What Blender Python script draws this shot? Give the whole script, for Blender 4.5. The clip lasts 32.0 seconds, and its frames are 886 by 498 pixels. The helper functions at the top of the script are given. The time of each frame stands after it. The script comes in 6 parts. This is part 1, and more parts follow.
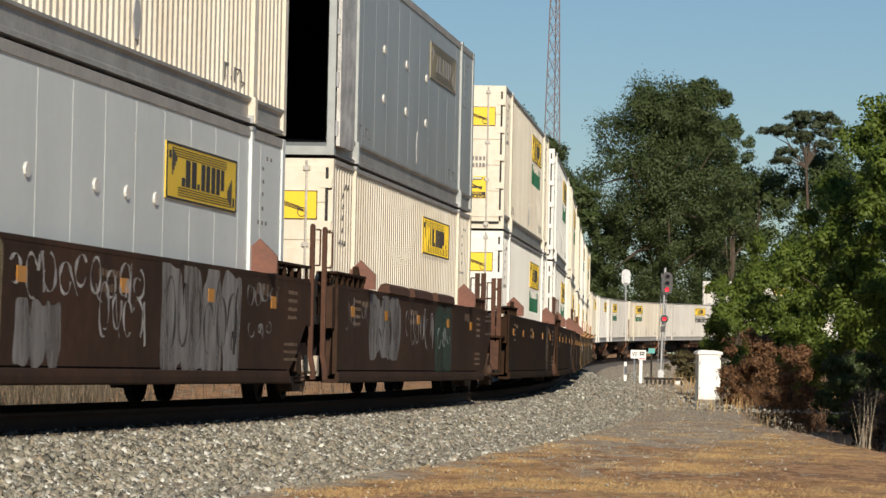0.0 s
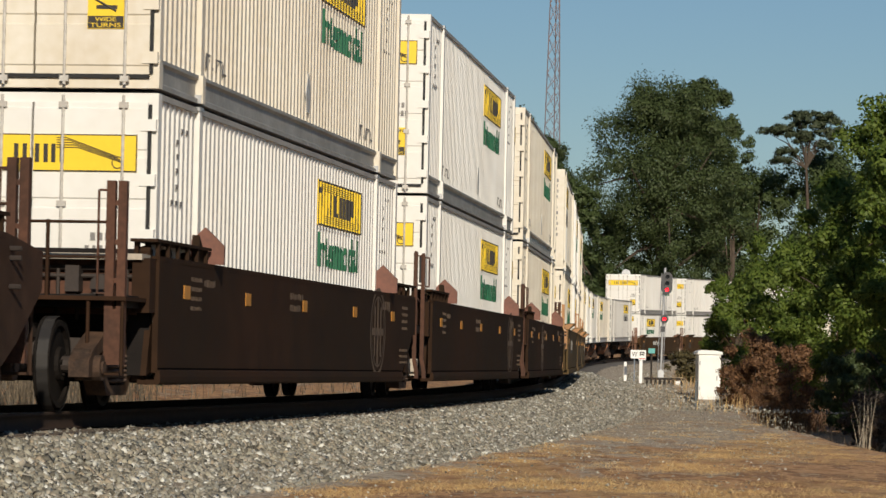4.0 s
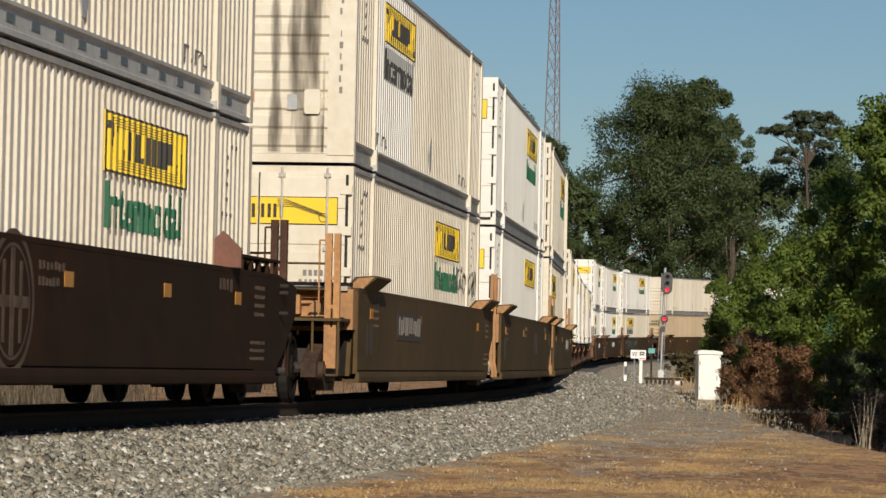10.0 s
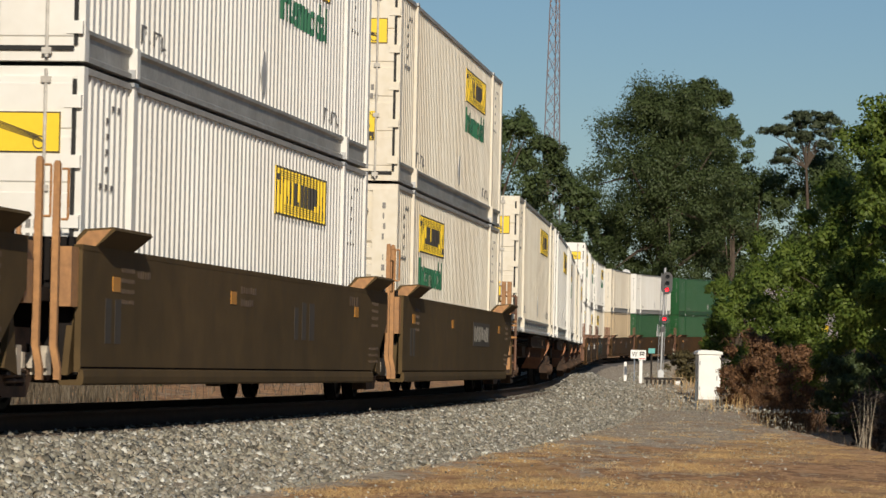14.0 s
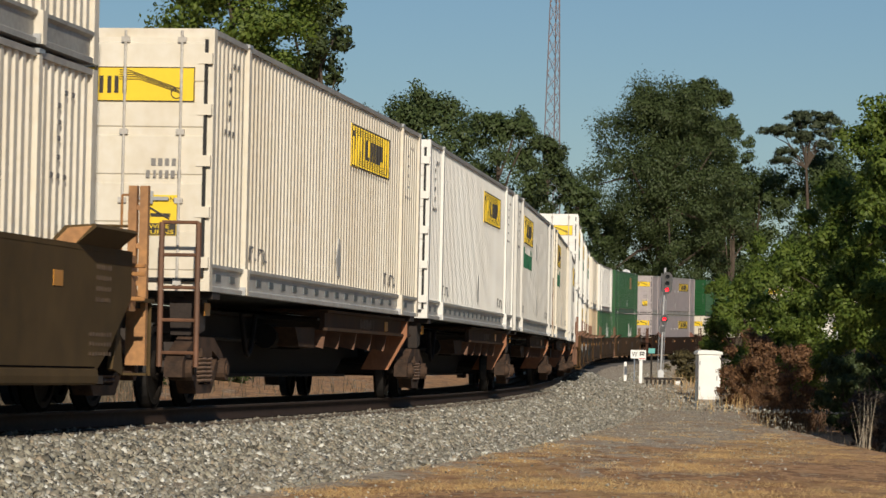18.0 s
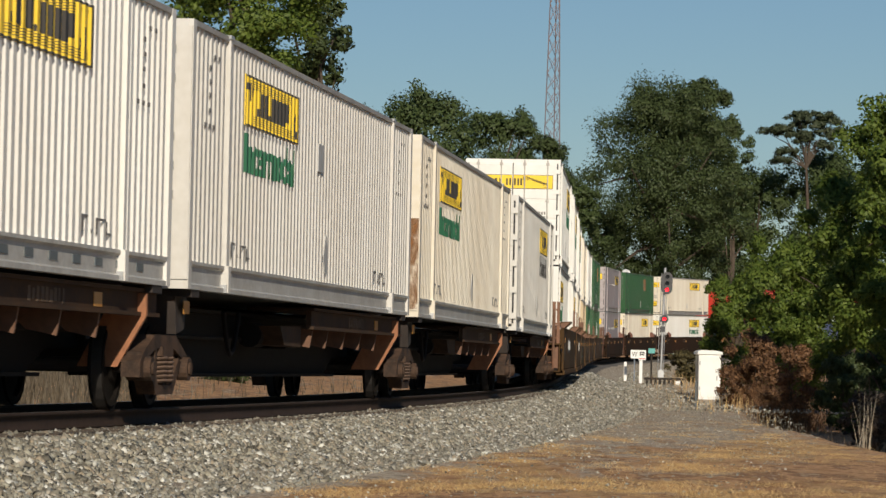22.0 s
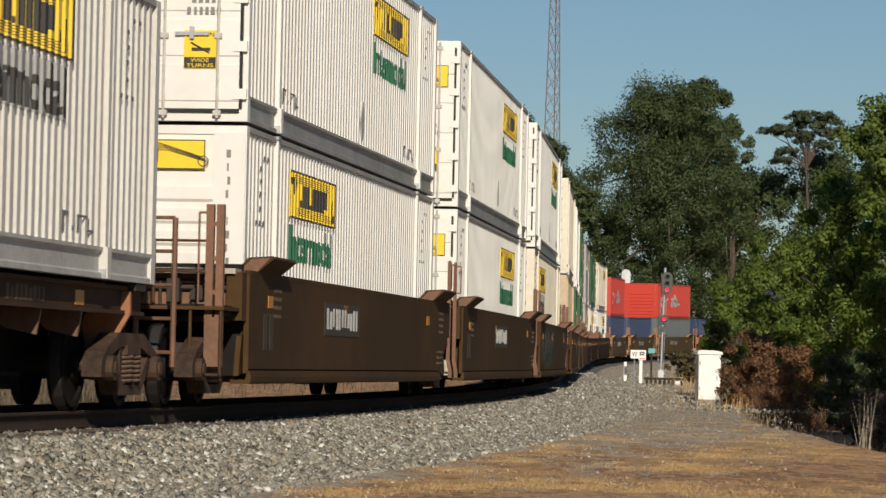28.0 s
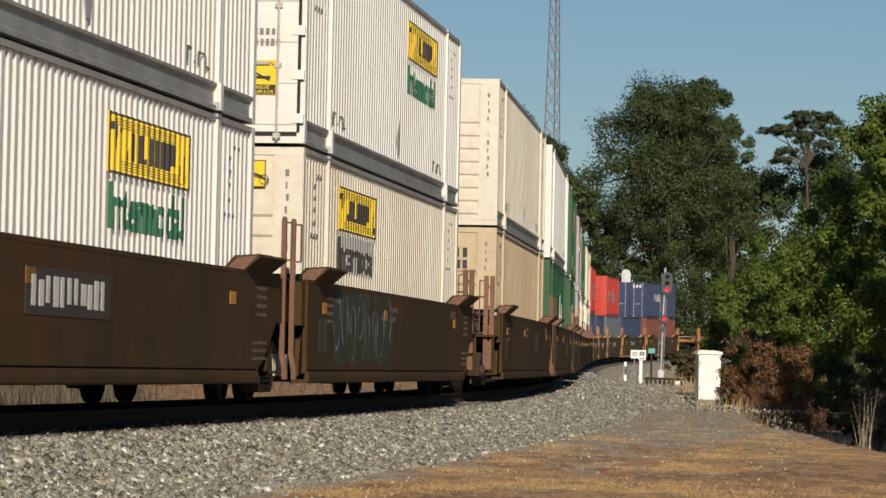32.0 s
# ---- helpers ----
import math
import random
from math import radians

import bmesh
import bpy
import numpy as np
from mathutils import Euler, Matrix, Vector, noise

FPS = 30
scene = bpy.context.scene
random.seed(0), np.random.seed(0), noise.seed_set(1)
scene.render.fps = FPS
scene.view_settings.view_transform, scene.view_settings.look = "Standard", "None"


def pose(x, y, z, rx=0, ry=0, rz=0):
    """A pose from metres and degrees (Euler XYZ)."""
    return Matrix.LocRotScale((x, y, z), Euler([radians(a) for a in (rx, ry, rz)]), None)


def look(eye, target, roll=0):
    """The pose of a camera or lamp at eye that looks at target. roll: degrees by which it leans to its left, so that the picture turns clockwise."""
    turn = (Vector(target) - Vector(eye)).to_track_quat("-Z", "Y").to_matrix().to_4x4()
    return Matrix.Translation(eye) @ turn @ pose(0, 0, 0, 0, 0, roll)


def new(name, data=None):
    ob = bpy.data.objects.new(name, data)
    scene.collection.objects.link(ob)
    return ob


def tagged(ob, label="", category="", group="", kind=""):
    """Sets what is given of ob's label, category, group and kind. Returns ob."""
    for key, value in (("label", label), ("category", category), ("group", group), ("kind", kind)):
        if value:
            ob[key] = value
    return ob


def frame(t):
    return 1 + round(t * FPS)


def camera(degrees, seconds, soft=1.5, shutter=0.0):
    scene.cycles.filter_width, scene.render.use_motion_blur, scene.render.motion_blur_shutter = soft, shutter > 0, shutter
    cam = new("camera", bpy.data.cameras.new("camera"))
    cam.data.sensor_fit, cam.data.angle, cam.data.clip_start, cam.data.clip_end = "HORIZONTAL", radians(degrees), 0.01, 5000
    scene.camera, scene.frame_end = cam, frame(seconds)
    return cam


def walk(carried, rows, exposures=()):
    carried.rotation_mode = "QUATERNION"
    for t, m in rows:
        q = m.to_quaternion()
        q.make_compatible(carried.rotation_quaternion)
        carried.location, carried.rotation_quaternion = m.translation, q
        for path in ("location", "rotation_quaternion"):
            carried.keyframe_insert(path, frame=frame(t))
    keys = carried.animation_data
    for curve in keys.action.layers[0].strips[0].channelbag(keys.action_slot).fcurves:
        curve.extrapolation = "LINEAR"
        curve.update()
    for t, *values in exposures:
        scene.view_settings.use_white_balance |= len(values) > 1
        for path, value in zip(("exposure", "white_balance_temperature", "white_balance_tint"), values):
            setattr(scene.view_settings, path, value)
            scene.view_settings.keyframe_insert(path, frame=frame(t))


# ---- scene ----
# ---- camera: on a tripod beside the line, still for the whole shot ----
EYE = Vector((0.0, 0.0, 0.40))
cam = camera(15.138, 32.0, soft=1.5, shutter=0.15)
VIEW = look(EYE, (0.0, 100.0, 0.40 + 100 * math.tan(0.038098)), 1.199)
walk(cam, [(0, VIEW), (32, VIEW)], exposures=[(0, 0.22, 6560, 10), (1.5, 0.18, 6560, 10), (3.0, 0.0, 6560, 10), (32, 0.0, 6560, 10)])

# ---- daylight ----
TO_SUN = Vector((0.085, -0.83, 0.36)).normalized()
world = bpy.data.worlds.new("sky")
scene.world = world
world.use_nodes = True
wn, wl = world.node_tree.nodes, world.node_tree.links
sky_node = wn.new("ShaderNodeTexSky")
sky_node.sky_type, sky_node.sun_disc = "NISHITA", False
sky_node.sun_elevation = math.asin(TO_SUN.z)
sky_node.sun_rotation = math.atan2(TO_SUN.x, TO_SUN.y)
sky_node.air_density, sky_node.dust_density, sky_node.ozone_density = 1.1, 0.0, 5.5
wl.new(sky_node.outputs[0], wn["Background"].inputs[0])
wn["Background"].inputs[1].default_value = 0.058
sun = new("sun", bpy.data.lights.new("sun", "SUN"))
sun.data.energy, sun.data.angle, sun.data.color = 4.1, radians(0.6), (1.0, 0.90, 0.745)
sun.matrix_world = look(TO_SUN * 200, (0, 0, 0))

# ---- materials ----
MATS = {}


def mat(name, base, rough=0.7, metal=0.0, var=0.15, scale=3.0, dark=None, bump=0.0, bscale=60.0, spec=0.5, coat=0.0, streak=0.0, rand=0.0):
    """A painted or natural surface: base colour, broken up by stains and grain at two scales, and a fine relief."""
    if name in MATS:
        return MATS[name]
    m = bpy.data.materials.new(name)
    m.use_nodes = True
    n, l = m.node_tree.nodes, m.node_tree.links
    b = n["Principled BSDF"]
    tc = n.new("ShaderNodeTexCoord")
    dark = dark or tuple(c * 0.6 for c in base)
    big, fine, mix, mix2 = n.new("ShaderNodeTexNoise"), n.new("ShaderNodeTexNoise"), n.new("ShaderNodeMixRGB"), n.new("ShaderNodeMixRGB")
    big.inputs["Scale"].default_value, fine.inputs["Scale"].default_value = scale, scale * 9
    big.inputs["Detail"].default_value, fine.inputs["Detail"].default_value = 5, 3
    src = tc.outputs["Object"]
    if streak:
        mp = n.new("ShaderNodeMapping")
        mp.inputs["Scale"].default_value = (1, 1, streak)
        l.new(src, mp.inputs[0])
        src = mp.outputs[0]
    l.new(src, big.inputs["Vector"])
    l.new(tc.outputs["Object"], fine.inputs["Vector"])
    ramp = n.new("ShaderNodeMapRange")
    ramp.inputs[1].default_value, ramp.inputs[2].default_value = 0.35, 0.75
    ramp.inputs[3].default_value, ramp.inputs[4].default_value = 0.0, min(1.0, var * 3)
    l.new(big.outputs["Fac"], ramp.inputs[0])
    l.new(ramp.outputs[0], mix.inputs[0])
    mix.inputs[1].default_value, mix.inputs[2].default_value = (*base, 1), (*dark, 1)
    mix2.blend_type = "OVERLAY"
    mix2.inputs[0].default_value = min(1, var * 1.6)
    l.new(mix.outputs[0], mix2.inputs[1])
    l.new(fine.outputs["Fac"], mix2.inputs[2])
    out = mix2.outputs[0]
    if rand:
        oi, hsv, mr = n.new("ShaderNodeObjectInfo"), n.new("ShaderNodeHueSaturation"), n.new("ShaderNodeMapRange")
        mr.inputs[3].default_value, mr.inputs[4].default_value = 1 - rand, 1 + rand
        l.new(oi.outputs["Random"], mr.inputs[0])
        l.new(mr.outputs[0], hsv.inputs["Value"])
        l.new(out, hsv.inputs["Color"])
        out = hsv.outputs[0]
    l.new(out, b.inputs["Base Color"])
    rr = n.new("ShaderNodeMapRange")
    rr.inputs[3].default_value, rr.inputs[4].default_value = max(0.05, rough - 0.12), min(1, rough + 0.12)
    l.new(fine.outputs["Fac"], rr.inputs[0])
    l.new(rr.outputs[0], b.inputs["Roughness"])
    b.inputs["Metallic"].default_value = metal
    b.inputs["Specular IOR Level"].default_value = spec
    if bump:
        bn, bt = n.new("ShaderNodeBump"), n.new("ShaderNodeTexNoise")
        bt.inputs["Scale"].default_value = bscale
        bn.inputs["Strength"].default_value, bn.inputs["Distance"].default_value = bump, 0.02
        l.new(tc.outputs["Object"], bt.inputs["Vector"])
        l.new(bt.outputs["Fac"], bn.inputs["Height"])
        l.new(bn.outputs[0], b.inputs["Normal"])
    MATS[name] = m
    return m


def glow(name, colour, strength):
    m = bpy.data.materials.new(name)
    m.use_nodes = True
    b = m.node_tree.nodes["Principled BSDF"]
    b.inputs["Base Color"].default_value = (*colour, 1)
    b.inputs["Emission Color"].default_value = (*colour, 1)
    b.inputs["Emission Strength"].default_value = strength
    return m


def leaf_mat(name, a, b_, trans=0.3):
    """Leaves: two greens mixed leaf by leaf, letting some light through."""
    m = bpy.data.materials.new(name)
    m.use_nodes = True
    n, l = m.node_tree.nodes, m.node_tree.links
    b = n["Principled BSDF"]
    geo, mix, mr = n.new("ShaderNodeNewGeometry"), n.new("ShaderNodeMixRGB"), n.new("ShaderNodeMapRange")
    mix.inputs[1].default_value, mix.inputs[2].default_value = (*a, 1), (*b_, 1)
    l.new(geo.outputs["Random Per Island"], mix.inputs[0])
    l.new(mix.outputs[0], b.inputs["Base Color"])
    b.inputs["Roughness"].default_value = 0.55
    b.inputs["Specular IOR Level"].default_value = 0.3
    tr, add = n.new("ShaderNodeBsdfTranslucent"), n.new("ShaderNodeMixShader")
    l.new(mix.outputs[0], tr.inputs[0])
    add.inputs[0].default_value = trans
    l.new(b.outputs[0], add.inputs[1])
    l.new(tr.outputs[0], add.inputs[2])
    l.new(add.outputs[0], n["Material Output"].inputs[0])
    return m


M_WHITE = mat("white_container_paint", (0.80, 0.79, 0.75), 0.45, var=0.10, scale=0.9, dark=(0.55, 0.49, 0.40), streak=0.25)
M_CREAM = mat("weathered_cream_paint", (0.76, 0.71, 0.60), 0.5, var=0.16, scale=0.8, dark=(0.48, 0.38, 0.26), streak=0.25)
M_TANPAINT = mat("faded_tan_paint", (0.58, 0.46, 0.30), 0.55, var=0.16, scale=0.8, dark=(0.36, 0.25, 0.14), streak=0.25)
M_SILVER = mat("dull_aluminium_sheet", (0.72, 0.77, 0.765), 0.5, metal=0.0, var=0.10, scale=0.7, streak=0.3)
M_GREYALU = mat("dark_grey_aluminium", (0.39, 0.42, 0.42), 0.45, metal=0.1, var=0.14, scale=0.7, streak=0.3)
M_RAIL_GREY = mat("grey_rail_paint", (0.36, 0.355, 0.335), 0.5, var=0.28, scale=1.5, dark=(0.20, 0.185, 0.16))
M_PINKGREY = mat("faded_mauve_grey_paint", (0.42, 0.37, 0.37), 0.55, var=0.12, scale=1.0)
M_GREENBOX = mat("dark_green_paint", (0.012, 0.082, 0.022), 0.45, var=0.12, scale=0.8)
M_RED = mat("red_container_paint", (0.55, 0.045, 0.025), 0.5, var=0.10, scale=0.8)
M_BLUE = mat("navy_container_paint", (0.032, 0.052, 0.125), 0.5, var=0.12, scale=0.8)
M_SLATE = mat("slate_grey_paint", (0.12, 0.14, 0.15), 0.5, var=0.12, scale=0.8)
M_MAROON = mat("maroon_container_paint", (0.20, 0.06, 0.04), 0.55, var=0.12, scale=0.8)
M_BROWN = mat("brown_car_paint", (0.042, 0.021, 0.012), 0.85, spec=0.08, var=0.3, scale=0.32, dark=(0.024, 0.017, 0.011), bump=0.1)
M_DUSTBROWN = mat("dusty_red_brown_car_paint", (0.066, 0.037, 0.025), 0.85, spec=0.1, var=0.33, scale=0.5, dark=(0.036, 0.023, 0.016), bump=0.1, streak=0.4)
M_DULL = mat("dull_grey_white_paint", (0.66, 0.645, 0.605), 0.5, var=0.13, scale=0.9, dark=(0.46, 0.41, 0.34), streak=0.25)
M_OLIVE = mat("dull_yellow_brown_car_paint", (0.108, 0.072, 0.034), 0.8, spec=0.12, var=0.25, scale=0.32, dark=(0.07, 0.048, 0.022), bump=0.1)
M_UMBER = mat("umber_car_paint", (0.085, 0.046, 0.019), 0.8, spec=0.12, var=0.28, scale=0.32, dark=(0.05, 0.032, 0.016), bump=0.1)
M_RUSTBROWN = mat("rust_brown_fitting_paint", (0.20, 0.092, 0.05), 0.65, var=0.25, scale=2, dark=(0.09, 0.05, 0.03))
M_TOPRAIL = mat("dusty_pale_top_rail", (0.40, 0.39, 0.365), 0.6, var=0.22, scale=1.5, dark=(0.24, 0.22, 0.2))
M_SCUFFED = mat("scuffed_white_door_paint", (0.70, 0.69, 0.66), 0.5, var=0.3, scale=3.0, dark=(0.22, 0.21, 0.2))
M_BAR = mat("pale_dusty_bar_steel", (0.56, 0.54, 0.50), 0.5, metal=0.1, var=0.25, scale=4, dark=(0.3, 0.26, 0.22))
M_PATCH = mat("light_grey_patch_metal", (0.50, 0.50, 0.49), 0.5, var=0.12)
# shaded copy of the spine paint, for parts under the container
M_BRACKET = mat("grimy_brown_bracket_paint", (0.075, 0.042, 0.024), 0.8, spec=0.15, var=0.3, scale=1.5, dark=(0.045, 0.03, 0.022))
M_SPRING = mat("dusty_spring_steel", (0.15, 0.095, 0.065), 0.8, var=0.2)
# dusty top beams; on articulation blocks the pale tone stands for sunlight
M_BLOCK = mat("pale_dusty_casting", (0.48, 0.42, 0.34), 0.7, var=0.2)
M_BUFF = mat("buff_yellow_fitting_paint", (0.46, 0.23, 0.085), 0.6, var=0.25, scale=2, dark=(0.2, 0.1, 0.05))
M_RUST = mat("oxide_red_fitting_paint", (0.21, 0.082, 0.055), 0.65, var=0.25, scale=2, dark=(0.1, 0.05, 0.035))
M_SPINE = mat("rusty_orange_car_paint", (0.20, 0.088, 0.045), 0.65, var=0.3, scale=1.2, dark=(0.07, 0.045, 0.03), bump=0.1)
M_IRON = mat("dirty_truck_steel", (0.040, 0.029, 0.024), 0.75, var=0.3, scale=4, bump=0.2)
# oily grime, made near-black to hold the shade under and between cars too
M_GRIMESHADE = mat("black_oily_grime", (0.014, 0.011, 0.010), 0.8, spec=0.2, var=0.3, scale=3, bump=0.2)
# sunlit copy of the spine paint, for plates that face the sun
M_BOLSTER = mat("orange_bolster_paint", (0.42, 0.165, 0.07), 0.65, var=0.25, scale=1.2, dark=(0.14, 0.07, 0.04), bump=0.1)
M_TRUCK = mat("rusty_truck_casting", (0.105, 0.062, 0.040), 0.8, spec=0.2, var=0.35, scale=4, dark=(0.03, 0.022, 0.018), bump=0.2)
M_WHEEL = mat("dark_wheel_steel", (0.014, 0.011, 0.009), 0.8, spec=0.15, var=0.3, scale=4)
M_BROWNFIT = mat("dark_oxide_fitting_paint", (0.10, 0.046, 0.029), 0.7, spec=0.2, var=0.3, scale=2, dark=(0.05, 0.028, 0.02))
M_PALERAIL = mat("pale_grey_rail_paint", (0.52, 0.515, 0.49), 0.5, var=0.2, scale=1.5, dark=(0.32, 0.29, 0.25))
M_STEEL = mat("worn_steel", (0.035, 0.032, 0.03), 0.5, metal=0.3, var=0.15, scale=4)
M_BLACK = mat("black_rubber", (0.012, 0.012, 0.013), 0.7, var=0.2)
# near-black for the shade inside the open container and for thin dark lines
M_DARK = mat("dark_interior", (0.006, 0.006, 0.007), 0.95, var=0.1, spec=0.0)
M_YELLOW = mat("yellow_panel", (0.90, 0.62, 0.025), 0.5, var=0.06, scale=2)
M_OLDPLATE = mat("faded_gold_panel", (0.33, 0.29, 0.17), 0.6, var=0.2, scale=3)
M_INK = mat("black_lettering", (0.03, 0.025, 0.02), 0.6, var=0.05)
M_WORDGREY = mat("light_grey_painted_out_panel", (0.36, 0.36, 0.35), 0.6, var=0.15)
M_GREENINK = mat("green_lettering", (0.008, 0.115, 0.05), 0.55, var=0.05)
M_GREYINK = mat("grey_lettering", (0.22, 0.21, 0.20), 0.6, var=0.05)
M_WHITEINK = mat("white_lettering", (0.75, 0.74, 0.70), 0.6, var=0.12)
M_REFLECT = mat("amber_reflector", (0.58, 0.25, 0.03), 0.4, var=0.08)
M_RAILHEAD = mat("rail_steel", (0.05, 0.031, 0.022), 0.8, metal=0.0, spec=0.2, var=0.25, scale=6)
M_RAILTOP = mat("polished_rail_top", (0.30, 0.27, 0.24), 0.42, metal=0.9, var=0.15)
M_TIE = mat("weathered_tie_wood", (0.11, 0.085, 0.065), 0.9, var=0.3, scale=3, rand=0.25, bump=0.4)
M_BOXWHITE = mat("white_cabinet_paint", (0.86, 0.86, 0.83), 0.5, var=0.06, scale=2, dark=(0.55, 0.5, 0.44))
M_CONCRETE = mat("stained_concrete", (0.36, 0.31, 0.25), 0.9, var=0.25, scale=4, bump=0.3)
M_GALV = mat("galvanised_steel", (0.42, 0.43, 0.44), 0.45, metal=0.6, var=0.15, scale=5)
M_TOWER = mat("red_oxide_tower_steel", (0.20, 0.15, 0.15), 0.6, metal=0.2, var=0.2, scale=0.5)
M_BARK = mat("bark", (0.10, 0.075, 0.055), 0.95, var=0.35, scale=3, bump=0.6, bscale=20)
M_STONE = mat("ballast_stone", (0.40, 0.38, 0.35), 0.9, var=0.3, scale=2)


def stone_mat():
    m = M_STONE
    n, l = m.node_tree.nodes, m.node_tree.links
    geo, ramp = n.new("ShaderNodeNewGeometry"), n.new("ShaderNodeValToRGB")
    els = ramp.color_ramp.elements
    els[0].position, els[0].color = 0.0, (0.080, 0.072, 0.056, 1)
    els[1].position, els[1].color = 1.0, (0.720, 0.710, 0.643, 1)
    for pos_, c in ((0.2, (0.201, 0.185, 0.145, 1)), (0.4, (0.308, 0.279, 0.214, 1)), (0.5, (0.268, 0.268, 0.234, 1)), (0.65, (0.402, 0.369, 0.281, 1)), (0.72, (0.308, 0.248, 0.174, 1)), (0.9, (0.469, 0.449, 0.389, 1))):
        e = els.new(pos_)
        e.color = c
    l.new(geo.outputs["Random Per Island"], ramp.inputs[0])
    l.new(ramp.outputs[0], n["Principled BSDF"].inputs["Base Color"])


stone_mat()


def soot_mat():
    """Streaks of soot with bare paint between them."""
    m = bpy.data.materials.new("soot_streaks")
    m.use_nodes = True
    n, l = m.node_tree.nodes, m.node_tree.links
    b = n["Principled BSDF"]
    b.inputs["Base Color"].default_value, b.inputs["Roughness"].default_value = (0.045, 0.032, 0.022, 1), 0.95
    tc, mp, ns, mr = n.new("ShaderNodeTexCoord"), n.new("ShaderNodeMapping"), n.new("ShaderNodeTexNoise"), n.new("ShaderNodeMapRange")
    mp.inputs["Scale"].default_value = (1, 1, 0.12)
    ns.inputs["Scale"].default_value, ns.inputs["Detail"].default_value = 4.0, 9
    mr.inputs[1].default_value, mr.inputs[2].default_value, mr.inputs[4].default_value = 0.46, 0.80, 0.8
    clear, mix = n.new("ShaderNodeBsdfTransparent"), n.new("ShaderNodeMixShader")
    l.new(tc.outputs["Object"], mp.inputs[0]), l.new(mp.outputs[0], ns.inputs["Vector"]), l.new(ns.outputs["Fac"], mr.inputs[0])
    l.new(mr.outputs[0], mix.inputs[0]), l.new(clear.outputs[0], mix.inputs[1]), l.new(b.outputs[0], mix.inputs[2])
    l.new(mix.outputs[0], n["Material Output"].inputs[0])
    return m


M_SOOT = soot_mat()

# ---- the line: a gentle reverse curve that rises away from the camera ----
KNOT_S = (-330, -30, -20, 0, 20, 45, 70, 105, 140, 170, 195, 215, 240, 260, 330, 420, 620)
KNOT_K = (0.0, 0.0, 0.00068, 0.00144, 0.00174, 0.00126, 0.00039, -0.00023, -0.00021, -0.00144, -0.0034, -0.00578, -0.00818, -0.0085, -0.003, -0.001, 0.0)
GRID_S = np.arange(-330, 621, 1.0)
_k = np.interp(GRID_S, KNOT_S, KNOT_K)
_th = np.cumsum(_k)
ZERO = 330
_th = _th - _th[ZERO] + 1.428593
_x, _y = np.cumsum(np.cos(_th)), np.cumsum(np.sin(_th))
_x, _y = _x - _x[ZERO] - 3.3113, _y - _y[ZERO] + 40.0


def rise(s):
    a = np.clip(s, -20, 245)
    return 0.002753 * a + 3.4e-5 * a * a + (s > 245) * (s - np.minimum(s, 245)) * 0.006


def on_line(s, u=0.0, z=0.0):
    """A point u metres right of the line's centre, z above the rail tops, s metres along it."""
    h = np.interp(s, GRID_S, _th)
    return Vector((np.interp(s, GRID_S, _x) + math.sin(h) * u, np.interp(s, GRID_S, _y) - math.cos(h) * u, float(rise(s)) + z))


# ---- mesh helpers ----
def box(bm, x0, x1, y0, y1, z0, z1):
    v = [bm.verts.new((x, y, z)) for z in (z0, z1) for y in (y0, y1) for x in (x0, x1)]
    for f in ((0, 2, 3, 1), (4, 5, 7, 6), (0, 1, 5, 4), (2, 6, 7, 3), (0, 4, 6, 2), (1, 3, 7, 5)):
        bm.faces.new([v[i] for i in f])


def prism(bm, pts, axis, a, b):
    """A polygon in the plane across an axis, drawn out from a to b along it."""
    def at(p, w):
        return (w, p[0], p[1]) if axis == "x" else (p[0], w, p[1]) if axis == "y" else (p[0], p[1], w)
    lo, hi = [bm.verts.new(at(p, a)) for p in pts], [bm.verts.new(at(p, b)) for p in pts]
    bm.faces.new(lo), bm.faces.new(hi[::-1])
    for i in range(len(pts)):
        j = (i + 1) % len(pts)
        bm.faces.new((lo[i], hi[i], hi[j], lo[j]))


def rod(bm, p, q, r, seg=8, r2=None):
    p, q = Vector(p), Vector(q)
    d = (q - p).normalized()
    a = d.orthogonal().normalized()
    b = d.cross(a)
    r2 = r if r2 is None else r2
    rings = [[bm.verts.new(c + (a * math.cos(t) + b * math.sin(t)) * rr) for t in (2 * math.pi * i / seg for i in range(seg))] for c, rr in ((p, r), (q, r2))]
    for i in range(seg):
        j = (i + 1) % seg
        bm.faces.new((rings[0][i], rings[0][j], rings[1][j], rings[1][i]))
    bm.faces.new(rings[0][::-1]), bm.faces.new(rings[1])


CACHE = {}


def mesh_of(key, fill, material):
    """The mesh of that key, filled once and shared by all alike parts."""
    if key not in CACHE:
        bm = bmesh.new()
        fill(bm)
        bmesh.ops.recalc_face_normals(bm, faces=bm.faces)
        me = bpy.data.meshes.new(key)
        bm.to_mesh(me)
        bm.free()
        me.materials.append(material)
        CACHE[key] = me
    return CACHE[key]


def part(name, data, parent, label="", m=None):
    ob = new(name, data)
    ob.parent = parent
    if m is not None:
        ob.matrix_basis = m
    if label:
        ob["label"] = label
    if name in JOINED:
        ob["kind"] = "stuff"
    return ob


# marks too small to pick apart one by one
JOINED = ("lettering", "code", "border", "graffiti", "slotted_strip", "emblem", "picture", "small_stones")


def soup(name, verts, faces, material):
    me = bpy.data.meshes.new(name)
    verts, faces = np.asarray(verts, np.float32), np.asarray(faces, np.int32)
    me.vertices.add(len(verts))
    me.vertices.foreach_set("co", verts.ravel())
    k = faces.shape[1]
    me.loops.add(faces.size)
    me.loops.foreach_set("vertex_index", faces.ravel())
    me.polygons.add(len(faces))
